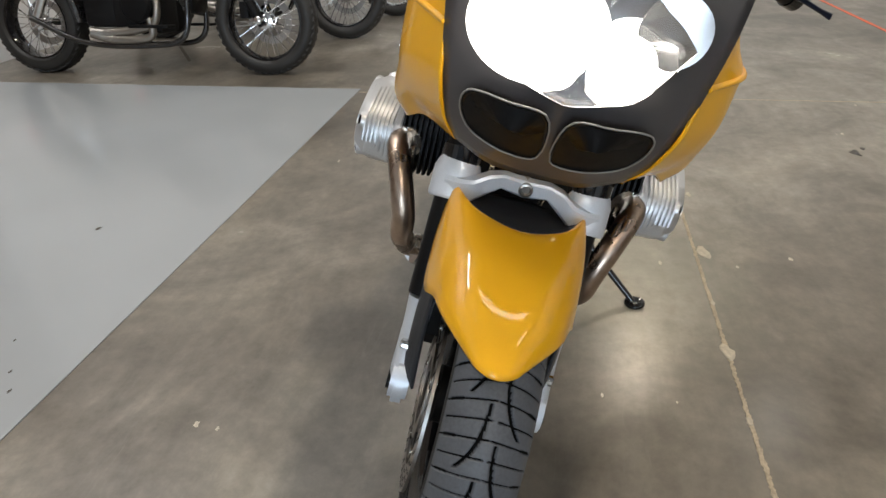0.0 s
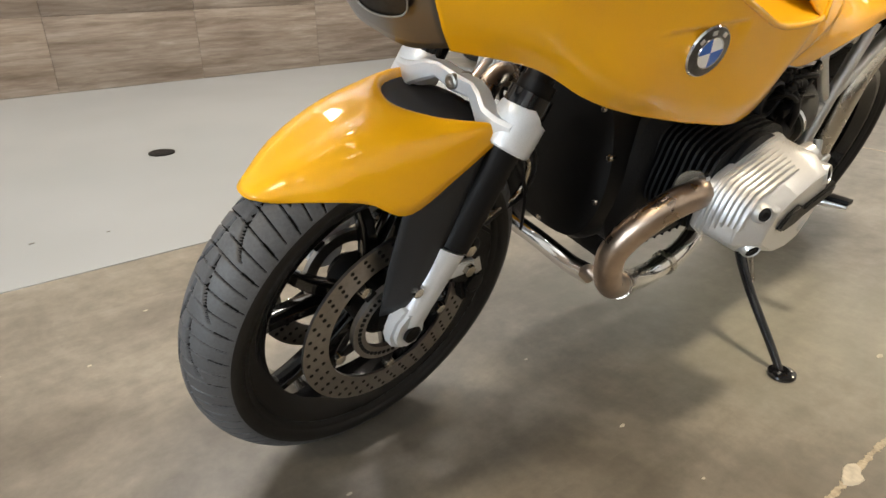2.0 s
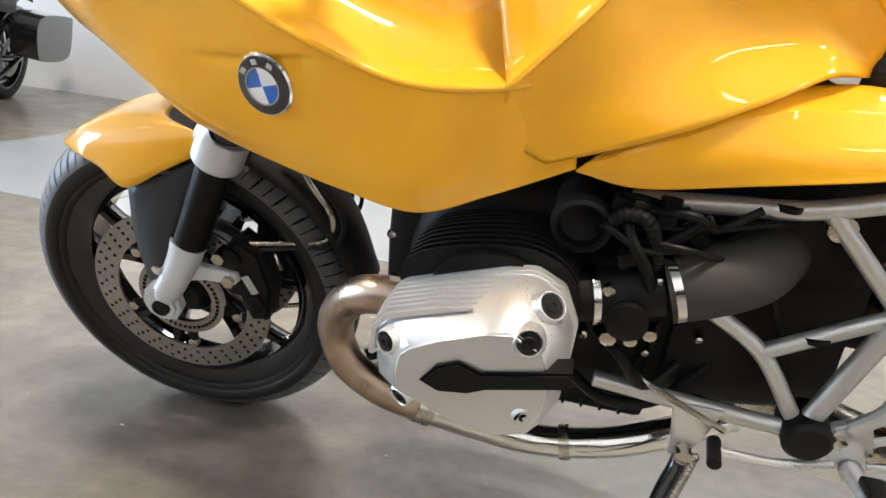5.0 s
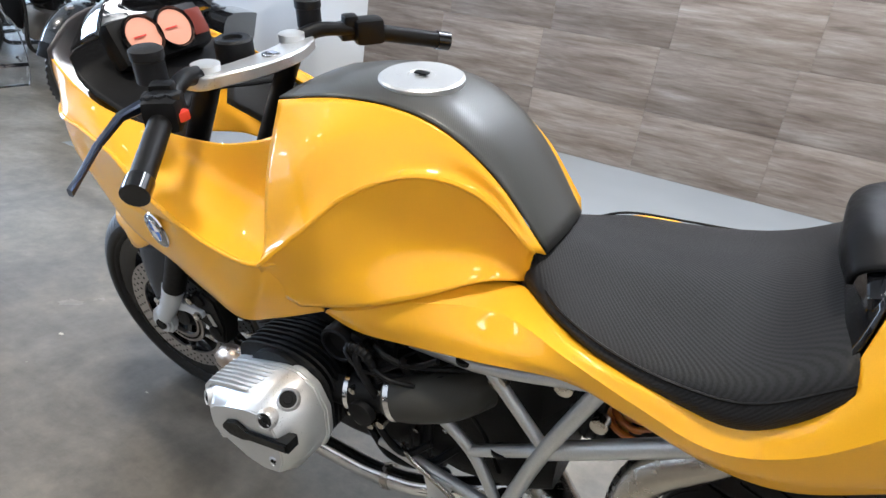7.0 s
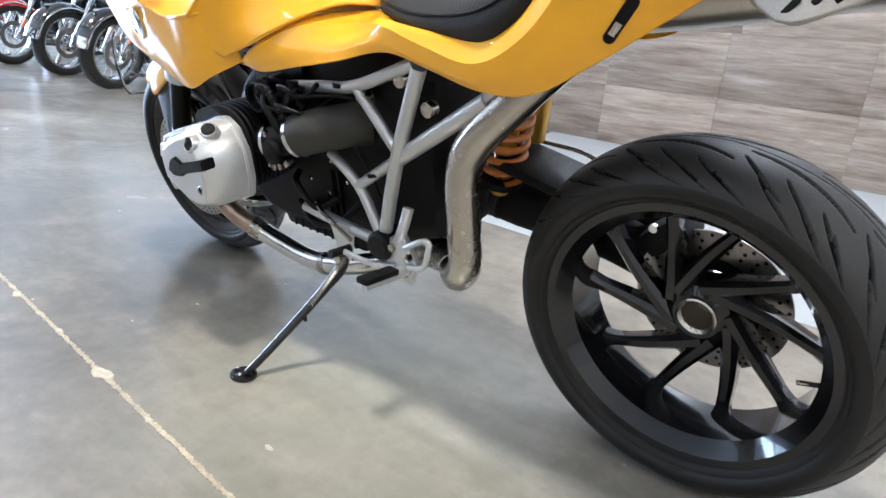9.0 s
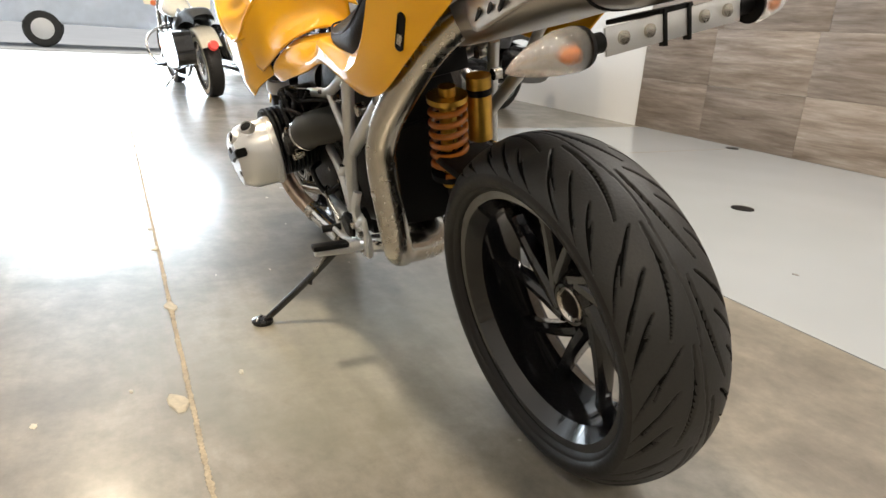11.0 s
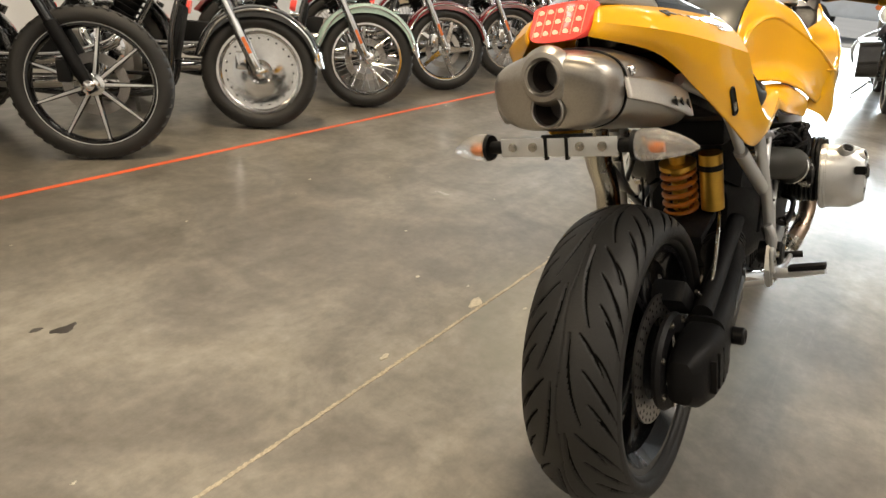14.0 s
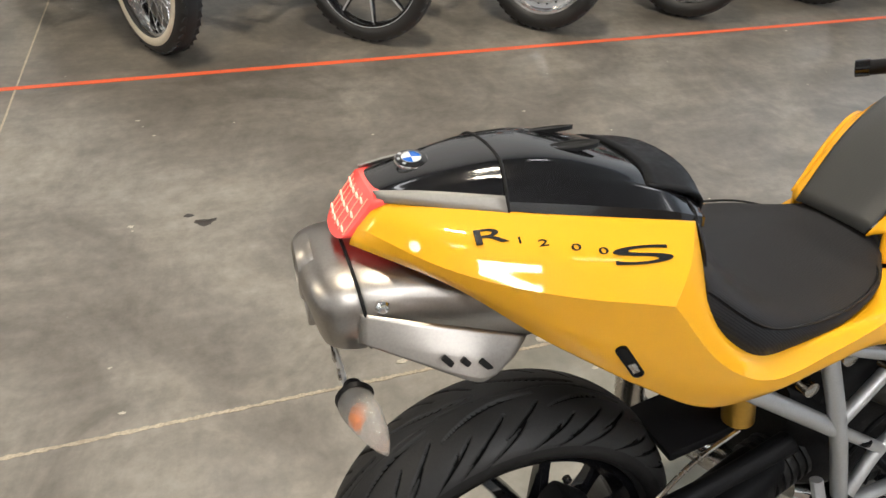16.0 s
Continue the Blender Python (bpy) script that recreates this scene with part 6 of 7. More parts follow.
    part("duct_ring", flip(lathe([(0.0275, 0.208), (0.029, 0.214), (0.0335, 0.212), (0.035, 0.2)], 32, (-0.648, 0, 0.624), closed=True)), PLASTIC, duct)
    part("wiring", flip(tube([(-0.69, 0.19, 0.66), (-0.70, 0.225, 0.63), (-0.72, 0.23, 0.60), (-0.735, 0.225, 0.565)], 0.007, 10)), BLACK_SATIN, bike)
    part("wiring", flip(tube([(-0.72, 0.2, 0.65), (-0.76, 0.22, 0.66), (-0.79, 0.2, 0.64), (-0.83, 0.19, 0.665)], 0.005, 8)), BLACK_SATIN, bike)
    part("wiring", flip(tube([(-0.70, 0.21, 0.62), (-0.76, 0.23, 0.625), (-0.80, 0.21, 0.61)], 0.004, 8)), BLACK_SATIN, bike)
    part("fuel_rail", flip(tube([(-0.72, 0.21, 0.60), (-0.78, 0.21, 0.655)], 0.007, 10)), BLACK_SATIN, bike)
    # looms, hoses, plugs and screws round the throttle body
    rnd = random.Random(11 + side)
    for k in range(9):
        x0, x1 = rnd.uniform(-0.72, -0.66), rnd.uniform(-0.86, -0.74)
        z0, z1 = rnd.uniform(0.585, 0.66), rnd.uniform(0.59, 0.67)
        y0 = rnd.uniform(0.17, 0.222)
        part("hose", flip(tube([(x0, y0 - 0.03, z0 - 0.02), (x0 - 0.01, y0, z0), ((x0 + x1) / 2, y0 + rnd.uniform(0.0, 0.02), (z0 + z1) / 2 + rnd.uniform(-0.03, 0.03)), (x1, y0 - 0.02, z1), (x1 - 0.03, y0 - 0.05, z1 - 0.01)], rnd.choice((0.0024, 0.003, 0.004)), 8, 5)), BLACK_SATIN, bike)
    loom = spline([(-0.668, 0.17, 0.60), (-0.676, 0.21, 0.63), (-0.69, 0.222, 0.652), (-0.715, 0.222, 0.648), (-0.73, 0.218, 0.615), (-0.735, 0.212, 0.59)], 46)
    part("corrugated_loom", flip(tube(loom, [0.0088 if k % 2 else 0.0072 for k in range(46)], 10, 1)), BLACK_SATIN, bike, "corrugated black cable loom")
    for x, y, z in ((-0.705, 0.215, 0.598), (-0.742, 0.205, 0.585), (-0.775, 0.19, 0.622), (-0.688, 0.2, 0.655), (-0.735, 0.2, 0.645)):
        part("plug_connector", flip(box((x, y, z), (0.022, 0.018, 0.016), 0.003, turn=Matrix.Rotation(rnd.uniform(-0.8, 0.8), 4, "Y"))), BLACK_SATIN, bike)
    for x, y, z in ((-0.672, 0.228, 0.49), (-0.70, 0.241, 0.515), (-0.733, 0.236, 0.535), (-0.742, 0.226, 0.578), (-0.69, 0.23, 0.545), (-0.79, 0.16, 0.50), (-0.82, 0.15, 0.455), (-0.76, 0.152, 0.42), (-0.70, 0.152, 0.44), (-0.87, 0.14, 0.60)):
        part("housing_screw", flip(lathe([(0.0055, y - 0.02), (0.0055, y), (0.003, y + 0.002), (0.0025, y - 0.001)], 8, (x, 0, z))), STEEL, bike)
    for pts, r in (([(-0.69, 0.17, 0.46), (-0.72, 0.2, 0.45), (-0.76, 0.19, 0.40), (-0.80, 0.16, 0.42)], 0.007), ([(-0.66, 0.16, 0.38), (-0.72, 0.175, 0.35), (-0.79, 0.165, 0.36), (-0.85, 0.13, 0.42)], 0.008), ([(-0.83, 0.155, 0.60), (-0.87, 0.165, 0.56), (-0.9, 0.155, 0.50), (-0.93, 0.15, 0.42)], 0.004)):
        part("hose", flip(tube(pts, r, 10)), BLACK_SATIN, bike)
    part("shift_rod", flip(tube([(-0.87, 0.2, 0.36), (-0.78, 0.195, 0.40), (-0.75, 0.18, 0.41)], 0.0045, 8)), STEEL, bike)
    for k in range(5):
        part("case_rib", flip(box((-0.70 - 0.022 * k, 0.138, 0.40 + 0.004 * k), (0.005, 0.02, 0.11), 0.002)), BLACK_CAST, bike)
    # tubular frame
    for pts, r in (([(-0.70, 0.155, 0.640), (-0.80, 0.16, 0.652), (-0.90, 0.162, 0.664), (-1.06, 0.165, 0.72)], 0.0135),
                   ([(-0.905, 0.162, 0.662), (-1.0, 0.17, 0.565)], 0.0125),
                   ([(-0.958, 0.188, 0.385), (-1.008, 0.178, 0.555), (-1.07, 0.168, 0.715)], 0.0155),
                   ([(-0.805, 0.165, 0.522), (-0.885, 0.172, 0.472), (-0.945, 0.185, 0.39)], 0.0125),
                   ([(-0.885, 0.172, 0.472), (-1.0, 0.172, 0.548)], 0.0125),
                   ([(-1.0, 0.172, 0.548), (-1.20, 0.16, 0.678)], 0.0175),
                   ([(-0.70, 0.175, 0.383), (-0.80, 0.18, 0.378), (-0.955, 0.188, 0.374)], 0.0135),
                   ([(-1.18, 0.16, 0.665), (-1.32, 0.15, 0.79), (-1.5, 0.12, 0.86)], 0.0125)):
        part("frame_tube", flip(tube(pts, r * 0.84, 16)), FRAME_GREY, bike, "silver frame tube")
    part("frame_plug", flip(lathe([(0.029, 0.16), (0.03, 0.208), (0.024, 0.214), (0.006, 0.215)], 28, (-0.961, 0, 0.377))), BLACK_SATIN, bike, "black frame end plug")
    for x, z, r in ((-1.078, 0.647, 0.013), (-1.02, 0.69, 0.014), (-0.92, 0.645, 0.015)):
        part("frame_bolt", flip(lathe([(r, 0.15), (r, 0.168), (r * 0.6, 0.17)], 16, (x, 0, z))), STEEL, bike)
    for pts in ([(-0.862, 0.161, 0.648), (-0.862, 0.161, 0.676)], [(-0.835, 0.178, 0.362), (-0.835, 0.178, 0.39)], [(-0.94, 0.172, 0.495), (-0.935, 0.172, 0.52)]):
        part("cable_tie", flip(tube([Vector(pts[0]).lerp(Vector(pts[1]), f) for f in (0.38, 0.62)], 0.0158, 12)), BLACK_SATIN, bike)
    # footrests
    part("rest_bracket", flip(plate([(-0.985, 0.40), (-1.02, 0.42), (-1.05, 0.36), (-1.03, 0.31), (-0.99, 0.315), (-0.965, 0.34)], 0.185, 0.202, 0.004)), SILVER, bike, "silver footrest bracket")
    part("rest_arm", flip(tube([(-1.005, 0.195, 0.40), (-1.03, 0.2, 0.44), (-1.035, 0.19, 0.47)], 0.010, 10)), SILVER, bike)
    part("heel_guard", flip(tube([(-1.03, 0.205, 0.395), (-1.08, 0.208, 0.425), (-1.095, 0.208, 0.42), (-1.075, 0.208, 0.37), (-1.035, 0.205, 0.355)], 0.0055, 10)), SILVER, bike, "silver heel guard loop")
    part("footpeg", flip(tube([(-1.02, 0.205, 0.345), (-1.025, 0.25, 0.352), (-1.033, 0.312, 0.366)], [0.013, 0.011, 0.007], 12)), SILVER, bike, "folding footpeg")
    part("peg_rubber", flip(box((-1.029, 0.275, 0.371), (0.028, 0.08, 0.012), 0.004, turn=Matrix.Rotation(radians(11), 4, "X"))), BLACK_SATIN, bike)
    part("pedal", flip(tube([(-1.0, 0.205, 0.345), (-0.93, 0.212, 0.335), (-0.86, 0.218, 0.342)], [0.007, 0.006, 0.006], 10)), SILVER, bike, "silver foot lever")
    part("pedal_rubber", flip(tube([(-0.862, 0.2, 0.34), (-0.856, 0.245, 0.345)], 0.009, 12)), BLACK_SATIN, bike)
    for x, z in ((-0.995, 0.385), (-1.02, 0.335), (-1.035, 0.375)):
        part("bracket_bolt", flip(lathe([(0.008, 0.2), (0.008, 0.21), (0.004, 0.211)], 10, (x, 0, z))), STEEL, bike)

# the right cylinder sits set back a little behind the left one
BACK = ("cylinder_head_cover", "cylinder", "exhaust_flange", "flange_nut", "exhaust_header", "pipe_clamp", "intake_stub", "throttle_body", "intake_clamp", "throttle_wheel")
for ob in list(bike.children):
    if ob.name.split(".")[0] in BACK and ob.data.vertices[0].co.y < 0:
        ob.location.x = -0.03

part("crossover_pipe", tube([(-0.36, 0.16, 0.315), (-0.385, 0.1, 0.29), (-0.40, 0.0, 0.28), (-0.385, -0.1, 0.29), (-0.36, -0.16, 0.315)], 0.018, 16, 6), CHROME, bike, "chrome crossover pipe")
part("collector", tube([(-0.86, 0.0, 0.275), (-0.95, 0.01, 0.275), (-1.02, 0.06, 0.295), (-1.075, 0.125, 0.325)], [0.055, 0.05, 0.036, 0.032], 20), STEEL, bike, "exhaust collector box")
part("rising_pipe", tube([(-1.065, 0.115, 0.322), (-1.105, 0.148, 0.335), (-1.135, 0.162, 0.375), (-1.139, 0.163, 0.44), (-1.142, 0.162, 0.54), (-1.165, 0.158, 0.60), (-1.225, 0.148, 0.665), (-1.33, 0.11, 0.765), (-1.42, 0.06, 0.83)], 0.0305, 24, 8), STEEL, bike, "rising exhaust pipe to the silencer")
part("joint_spring", tube([(-1.05 + 0.005 * math.cos(k * 1.3) - 0.0012 * k, 0.14 + 0.005 * math.sin(k * 1.3), 0.325 + 0.0006 * k) for k in range(40)], 0.0016, 6, 3), STEEL, bike)

# side stand, out on the left
stand = part("side_stand", tube([(-0.83, 0.19, 0.318), (-0.828, 0.205, 0.285), (-0.81, 0.235, 0.25), (-0.79, 0.29, 0.205), (-0.762, 0.385, 0.14), (-0.745, 0.432, 0.108)], [0.011, 0.013, 0.010, 0.009, 0.008], 14), BLACK_GLOSS, bike, "black side stand with a round foot")
FOOT = LEAN.inverted() @ Matrix.Translation(LEAN @ Vector((-0.744, 0.4345, 0.105)))
FOOT.translation = LEAN.inverted() @ Vector(((LEAN @ Vector((-0.744, 0.4345, 0.105))).x, (LEAN @ Vector((-0.744, 0.4345, 0.105))).y, 0.0))
part("stand_foot", lathe([(0.026, 0.0), (0.028, 0.004), (0.027, 0.009), (0.018, 0.013), (0.012, 0.013)], 28, axis="Z"), BLACK_GLOSS, stand).matrix_basis = FOOT
for k in range(3):
    a = 2.1 * k
    part("foot_rivet", lathe([(0.004, 0.012), (0.004, 0.0155), (0.0015, 0.017)], 8, (0.016 * math.cos(a), 0.016 * math.sin(a), 0), axis="Z"), CHROME, stand).matrix_basis = FOOT
part("stand_bracket", plate([(-0.80, 0.385), (-0.865, 0.385), (-0.85, 0.33), (-0.835, 0.29), (-0.815, 0.295), (-0.81, 0.34)], 0.178, 0.196, 0.003), SILVER, bike, "silver side stand bracket")
part("stand_bolt", lathe([(0.012, 0.19), (0.012, 0.214), (0.005, 0.216)], 12, (-0.83, 0, 0.311)), STEEL, bike)
part("stand_spring", tube([(-0.846 + 0.0055 * math.cos(k * 0.9) + 0.0003 * k, 0.205 + 0.00052 * k, 0.312 - 0.00062 * k + 0.0055 * math.sin(k * 0.9)) for k in range(150)], 0.0013, 6, 1), STEEL, bike, "coiled stand spring")
part("stand_tang", tube([(-0.787, 0.285, 0.208), (-0.8, 0.298, 0.19)], 0.004, 8), BLACK_SATIN, bike)

def blunt(cy, cz, hy, hz, n=28):
    """A rounded box outline in Y and Z."""
    out = []
    for q in range(n):
        a = 2 * math.pi * q / n
        c, s = math.cos(a), math.sin(a)
        out.append((cy + hy * math.copysign(abs(c) ** 0.55, c), cz + hz * math.copysign(abs(s) ** 0.6, s)))
    return out


# single-sided swing arm and shaft drive on the right
part("swing_arm", loft([[Vector((x, y, z)) for y, z in blunt(*q)] for x, *q in ((-1.02, -0.088, 0.392, 0.04, 0.046), (-1.08, -0.105, 0.382, 0.046, 0.052), (-1.18, -0.122, 0.362, 0.044, 0.046), (-1.28, -0.131, 0.342, 0.042, 0.045), (-1.37, -0.137, 0.326, 0.044, 0.055), (-1.42, -0.14, 0.315, 0.044, 0.07))]), BLACK_CAST, bike, "black cast shaft-drive swing arm")
bellows = part("rubber_bellows", tube([(-0.96, -0.075, 0.405), (-1.04, -0.088, 0.388)], 0.046, 20), RUBBER, bike, "ribbed rubber bellows")
for k in range(5):
    f = k / 4
    part("bellows_fold", tube([(-0.965 - 0.07 * f, -0.076 - 0.012 * f, 0.404 - 0.015 * f), (-0.973 - 0.07 * f, -0.077 - 0.012 * f, 0.402 - 0.015 * f)], 0.051, 20), RUBBER, bellows)
part("arm_ridge", tube([(-1.06, -0.13, 0.405), (-1.15, -0.155, 0.39), (-1.3, -0.165, 0.352), (-1.42, -0.165, 0.33)], [0.008, 0.012, 0.01], 10), BLACK_GLOSS, bike)
part("final_drive", loft([[Vector((x, y, z)) for y, z in blunt(*q)] for x, *q in ((-1.560, -0.128, 0.300, 0.012, 0.022), (-1.554, -0.13, 0.300, 0.024, 0.044), (-1.53, -0.136, 0.300, 0.036, 0.060), (-1.48, -0.140, 0.300, 0.044, 0.068),
    (-1.43, -0.142, 0.304, 0.046, 0.070), (-1.40, -0.142, 0.310, 0.044, 0.064), (-1.37, -0.139, 0.322, 0.04, 0.056), (-1.33, -0.134, 0.333, 0.04, 0.05))]), BLACK_CAST, bike, "black final drive housing", 30)
part("drive_rim", lathe([(0.098, -0.086), (0.1, -0.094), (0.094, -0.102), (0.06, -0.102), (0.06, -0.086)], 40, (-1.489, 0, 0.311), closed=True), BLACK_CAST, bike)
for k in range(4):
    part("drive_fin", box((-1.51 + 0.03 * k, -0.181, 0.302), (0.006, 0.012, 0.08 - 0.008 * abs(k - 1.5)), 0.002), BLACK_CAST, bike)
for k in range(7):
    a = 2 * math.pi * k / 7
    part("drive_bolt", lathe([(0.0065, -0.15), (0.0065, -0.158), (0.003, -0.16)], 8, (-1.489 + 0.088 * math.cos(a), 0.052, 0.311 + 0.088 * math.sin(a))), STEEL, bike)
part("drive_plug", lathe([(0.019, -0.165), (0.019, -0.2), (0.015, -0.204), (0.008, -0.2)], 18, (-1.345, 0, 0.318)), BLACK_SATIN, bike, "black rubber plug")
part("torque_strut", tube([(-1.02, -0.115, 0.475), (-1.15, -0.125, 0.447), (-1.41, -0.135, 0.388)], [0.02, 0.017, 0.02], 14), BLACK_CAST, bike, "black torque strut")
part("rear_caliper", box((-1.405, -0.075, 0.415), (0.09, 0.07, 0.05), 0.014, turn=pose(0, 0, 0, 0, 40, 0)), BLACK_CAST, bike, "black rear brake caliper")
for x, z in ((-1.39, 0.435), (-1.43, 0.40)):
    part("caliper_bolt", lathe([(0.008, -0.03), (0.008, -0.038), (0.003, -0.04)], 8, (x, 0, z)), CHROME, bike)
part("brake_hose", tube([(-1.40, -0.12, 0.43), (-1.36, -0.13, 0.40), (-1.30, -0.13, 0.44), (-1.22, -0.12, 0.50), (-1.12, -0.1, 0.52)], 0.004, 8), STEEL, bike)
part("inner_mudguard", box((-1.17, -0.03, 0.50), (0.14, 0.12, 0.02), 0.006, turn=pose(0, 0, 0, 0, -12, 0)), BLACK_SATIN, bike, "black inner mudguard")
# shock absorber
sa, sb = Vector((-1.135, -0.008, 0.66)), Vector((-1.085, -0.008, 0.44))
shock = part("shock_absorber", tube([sa, sb], 0.018, 16), GOLD, bike, "gold shock absorber with an orange spring")
ax = (sb - sa).normalized()
s1 = Vector((0, 1, 0))
s2 = ax.cross(s1)
part("spring", tube([sa + (sb - sa) * (0.12 + 0.72 * k / 72) + (s1 * math.cos(k * 0.6) + s2 * math.sin(k * 0.6)) * 0.036 for k in range(73)], 0.0065, 10, 2), ORANGE, shock, "orange coil spring")
part("spring_cup", tube([sa + (sb - sa) * 0.08, sa + (sb - sa) * 0.13], 0.042, 24), GOLD, shock)
part("spring_cup", tube([sa + (sb - sa) * 0.84, sa + (sb - sa) * 0.9], 0.042, 24), BLACK_CAST, shock)
part("gas_reservoir", tube([(-1.135, -0.083, 0.665), (-1.11, -0.083, 0.53)], 0.026, 24), GOLD, shock, "gold gas reservoir")
part("reservoir_band", tube([(-1.130, -0.083, 0.64), (-1.128, -0.083, 0.626)], 0.0268, 24), BLACK_SATIN, shock)


# ---- parked motorcycles round about ----
MESHES = {}


def shared(name, key, build, material, parent, label="", sharp=35.0):
    """A part whose mesh is shared by all machines that have the same one."""
    k = (name, key, material.name)
    if k not in MESHES:
        bm = build()
        finish(bm, sharp)
        me = bpy.data.meshes.new(name)
        bm.to_mesh(me)
        bm.free()
        me.materials.append(material)
        MESHES[k] = me
    ob = new(name, MESHES[k])
    ob.parent = parent
    if label:
        ob["label"] = label
    return ob


def paint(name, colour):
    m = principled(name, colour, 0.2, 0.0, 1.0)
    return grain(m, 80, 0.0, 0.12, (0.15, 0.28), 3, 4)


P_BLACK = paint("black_tank_paint", (0.01, 0.01, 0.011))
P_RED = paint("dark_red_paint", (0.15, 0.006, 0.009))
P_BRIGHT = paint("bright_red_paint", (0.42, 0.015, 0.012))
P_MINT = paint("mint_paint", (0.36, 0.5, 0.44))
P_CREAM = paint("cream_paint", (0.7, 0.66, 0.55))
P_BLUE = paint("dark_blue_paint", (0.02, 0.04, 0.12))
P_GREY = paint("grey_paint", (0.2, 0.21, 0.22))
WHITEWALL = principled("cream_tyre_wall", (0.62, 0.55, 0.42), 0.6)
grain(WHITEWALL, 60, 0.05, 0.1, (0.5, 0.7))
REFLECTOR = principled("orange_reflector", (0.8, 0.2, 0.06), 0.25, 0, 0.5)
LEATHER = principled("black_leather", (0.014, 0.014, 0.014), 0.45)
grain(LEATHER, 150, 0.3, 0.3, (0.35, 0.6), 5, 8)
CLEAR = principled("clear_screen", (0.95, 0.97, 0.97), 0.03, 0, 0, 0.5, 1.0)


def plain_tyre(radius, width, rim):
    c = radius - rim
    prof = [(rim, 0.36), (rim + 0.15 * c, 0.46), (rim + 0.45 * c, 0.5), (rim + 0.75 * c, 0.44), (rim + 0.92 * c, 0.3), (radius, 0.1)]
    return lathe([(r, -w * width) for r, w in prof] + [(r, w * width) for r, w in reversed(prof)] + [(rim - 0.004, 0.3 * width), (rim - 0.004, -0.3 * width)], 64, closed=True)


def tread_blocks(radius, width):
    bm = bmesh.new()
    for k in range(44):
        for side in (-1, 1):
            a = 2 * math.pi * (k + (0.5 if side > 0 else 0)) / 44
            box(((radius - 0.0105) * math.cos(a), side * 0.2 * width, (radius - 0.0105) * math.sin(a)), (0.014, 0.3 * width, 0.03), bm=bm,
                turn=Matrix.Rotation(-a, 4, "Y") @ Matrix.Rotation(radians(24 * side), 4, "X"))
    return bm


def lacing(rim, n=40):
    bm = bmesh.new()
    for k in range(n):
        a, side = 2 * math.pi * k / n, (1 if k % 2 else -1)
        b = a + (0.5 if k % 4 < 2 else -0.5)
        tube([(0.04 * math.cos(b), 0.035 * side, 0.04 * math.sin(b)), ((rim - 0.006) * math.cos(a), 0.005 * side, (rim - 0.006) * math.sin(a))], 0.0022, 5, bm=bm, caps=False)
    return bm


def other_wheel(m, x, radius, width, rim, style, white, chrome=True):
    metal = CHROME if chrome else BLACK_GLOSS
    w = shared("wheel", (rim, width), lambda: lathe([(rim + 0.004, -0.36 * width), (rim + 0.004, 0.36 * width), (rim - 0.012, 0.36 * width), (rim - 0.022, 0.1 * width), (rim - 0.022, -0.1 * width), (rim - 0.012, -0.36 * width)], 64, closed=True), metal, m)
    w.location = (x, 0, radius)
    shared("tyre", (radius, width, rim), lambda: plain_tyre(radius, width, rim), RUBBER, w, "black tyre")
    shared("tread", (radius, width), lambda: tread_blocks(radius, width), RUBBER, w)["kind"] = "stuff"
    if white:
        for s in (-1, 1):
            shared("whitewall", (radius, s), lambda: lathe([(rim + 0.006, 0.485 * width * s), (rim + 0.012, 0.505 * width * s), (rim + 0.45 * (radius - rim), 0.512 * width * s), (rim + 0.5 * (radius - rim), 0.49 * width * s)], 64, closed=True), WHITEWALL, w, "cream tyre sidewall")
    if style == "wire":
        shared("spoke_lacing", rim, lambda: lacing(rim), CHROME, w, "crossed wire spokes")
    elif style == "disc":
        shared("wheel_disc", rim, lambda: lathe([(rim - 0.01, 0.02), (rim - 0.03, 0.034), (rim * 0.62, 0.03), (0.07, 0.045), (0.05, 0.07), (0.05, -0.07), (0.07, -0.045), (rim * 0.62, -0.03), (rim - 0.03, -0.034), (rim - 0.01, -0.02)], 64), CHROME, w, "chromed solid wheel disc", 25)
        for k in range(24):
            a = 2 * math.pi * k / 24
            for s in (-1, 1):
                shared("disc_hole", s, lambda: lathe([(0.009, 0.030 * s), (0.009, 0.0325 * s), (0.003, 0.0328 * s)], 10), HOLE, w).location = (rim * 0.8 * math.cos(a), 0, rim * 0.8 * math.sin(a))
    else:
        n = 9 if style == "nine" else 5
        for k in range(n):
            a = 2 * math.pi * k / n
            s = shared("spoke", (style, rim), lambda: spoke_bar(0.0, 0.0 if style == "nine" else 0.08, 0.03, rim - 0.012, 0.026 if style == "nine" else 0.06, 0.014 if style == "nine" else 0.03, 0, 0, 0.045, 0.024), BLACK_GLOSS if style == "nine" else CHROME, w)
            s.matrix_basis = Matrix.Rotation(-a, 4, "Y")
            if style == "nine":
                e = shared("spoke_face", rim, lambda: spoke_bar(0.0, 0.0, 0.05, rim - 0.014, 0.014, 0.008, -0.023, -0.014, 0.003, 0.003), SILVER, w)
                e.matrix_basis = Matrix.Rotation(-a, 4, "Y")
        shared("rim_line", rim, lambda: lathe([(rim - 0.001, 0.372 * width), (rim + 0.006, 0.385 * width), (rim + 0.006, 0.375 * width), (rim - 0.001, 0.36 * width)], 64, closed=True), SILVER, w)
        shared("rim_line", (rim, 2), lambda: lathe([(rim - 0.001, -0.372 * width), (rim + 0.006, -0.385 * width), (rim + 0.006, -0.375 * width), (rim - 0.001, -0.36 * width)], 64, closed=True), SILVER, w)
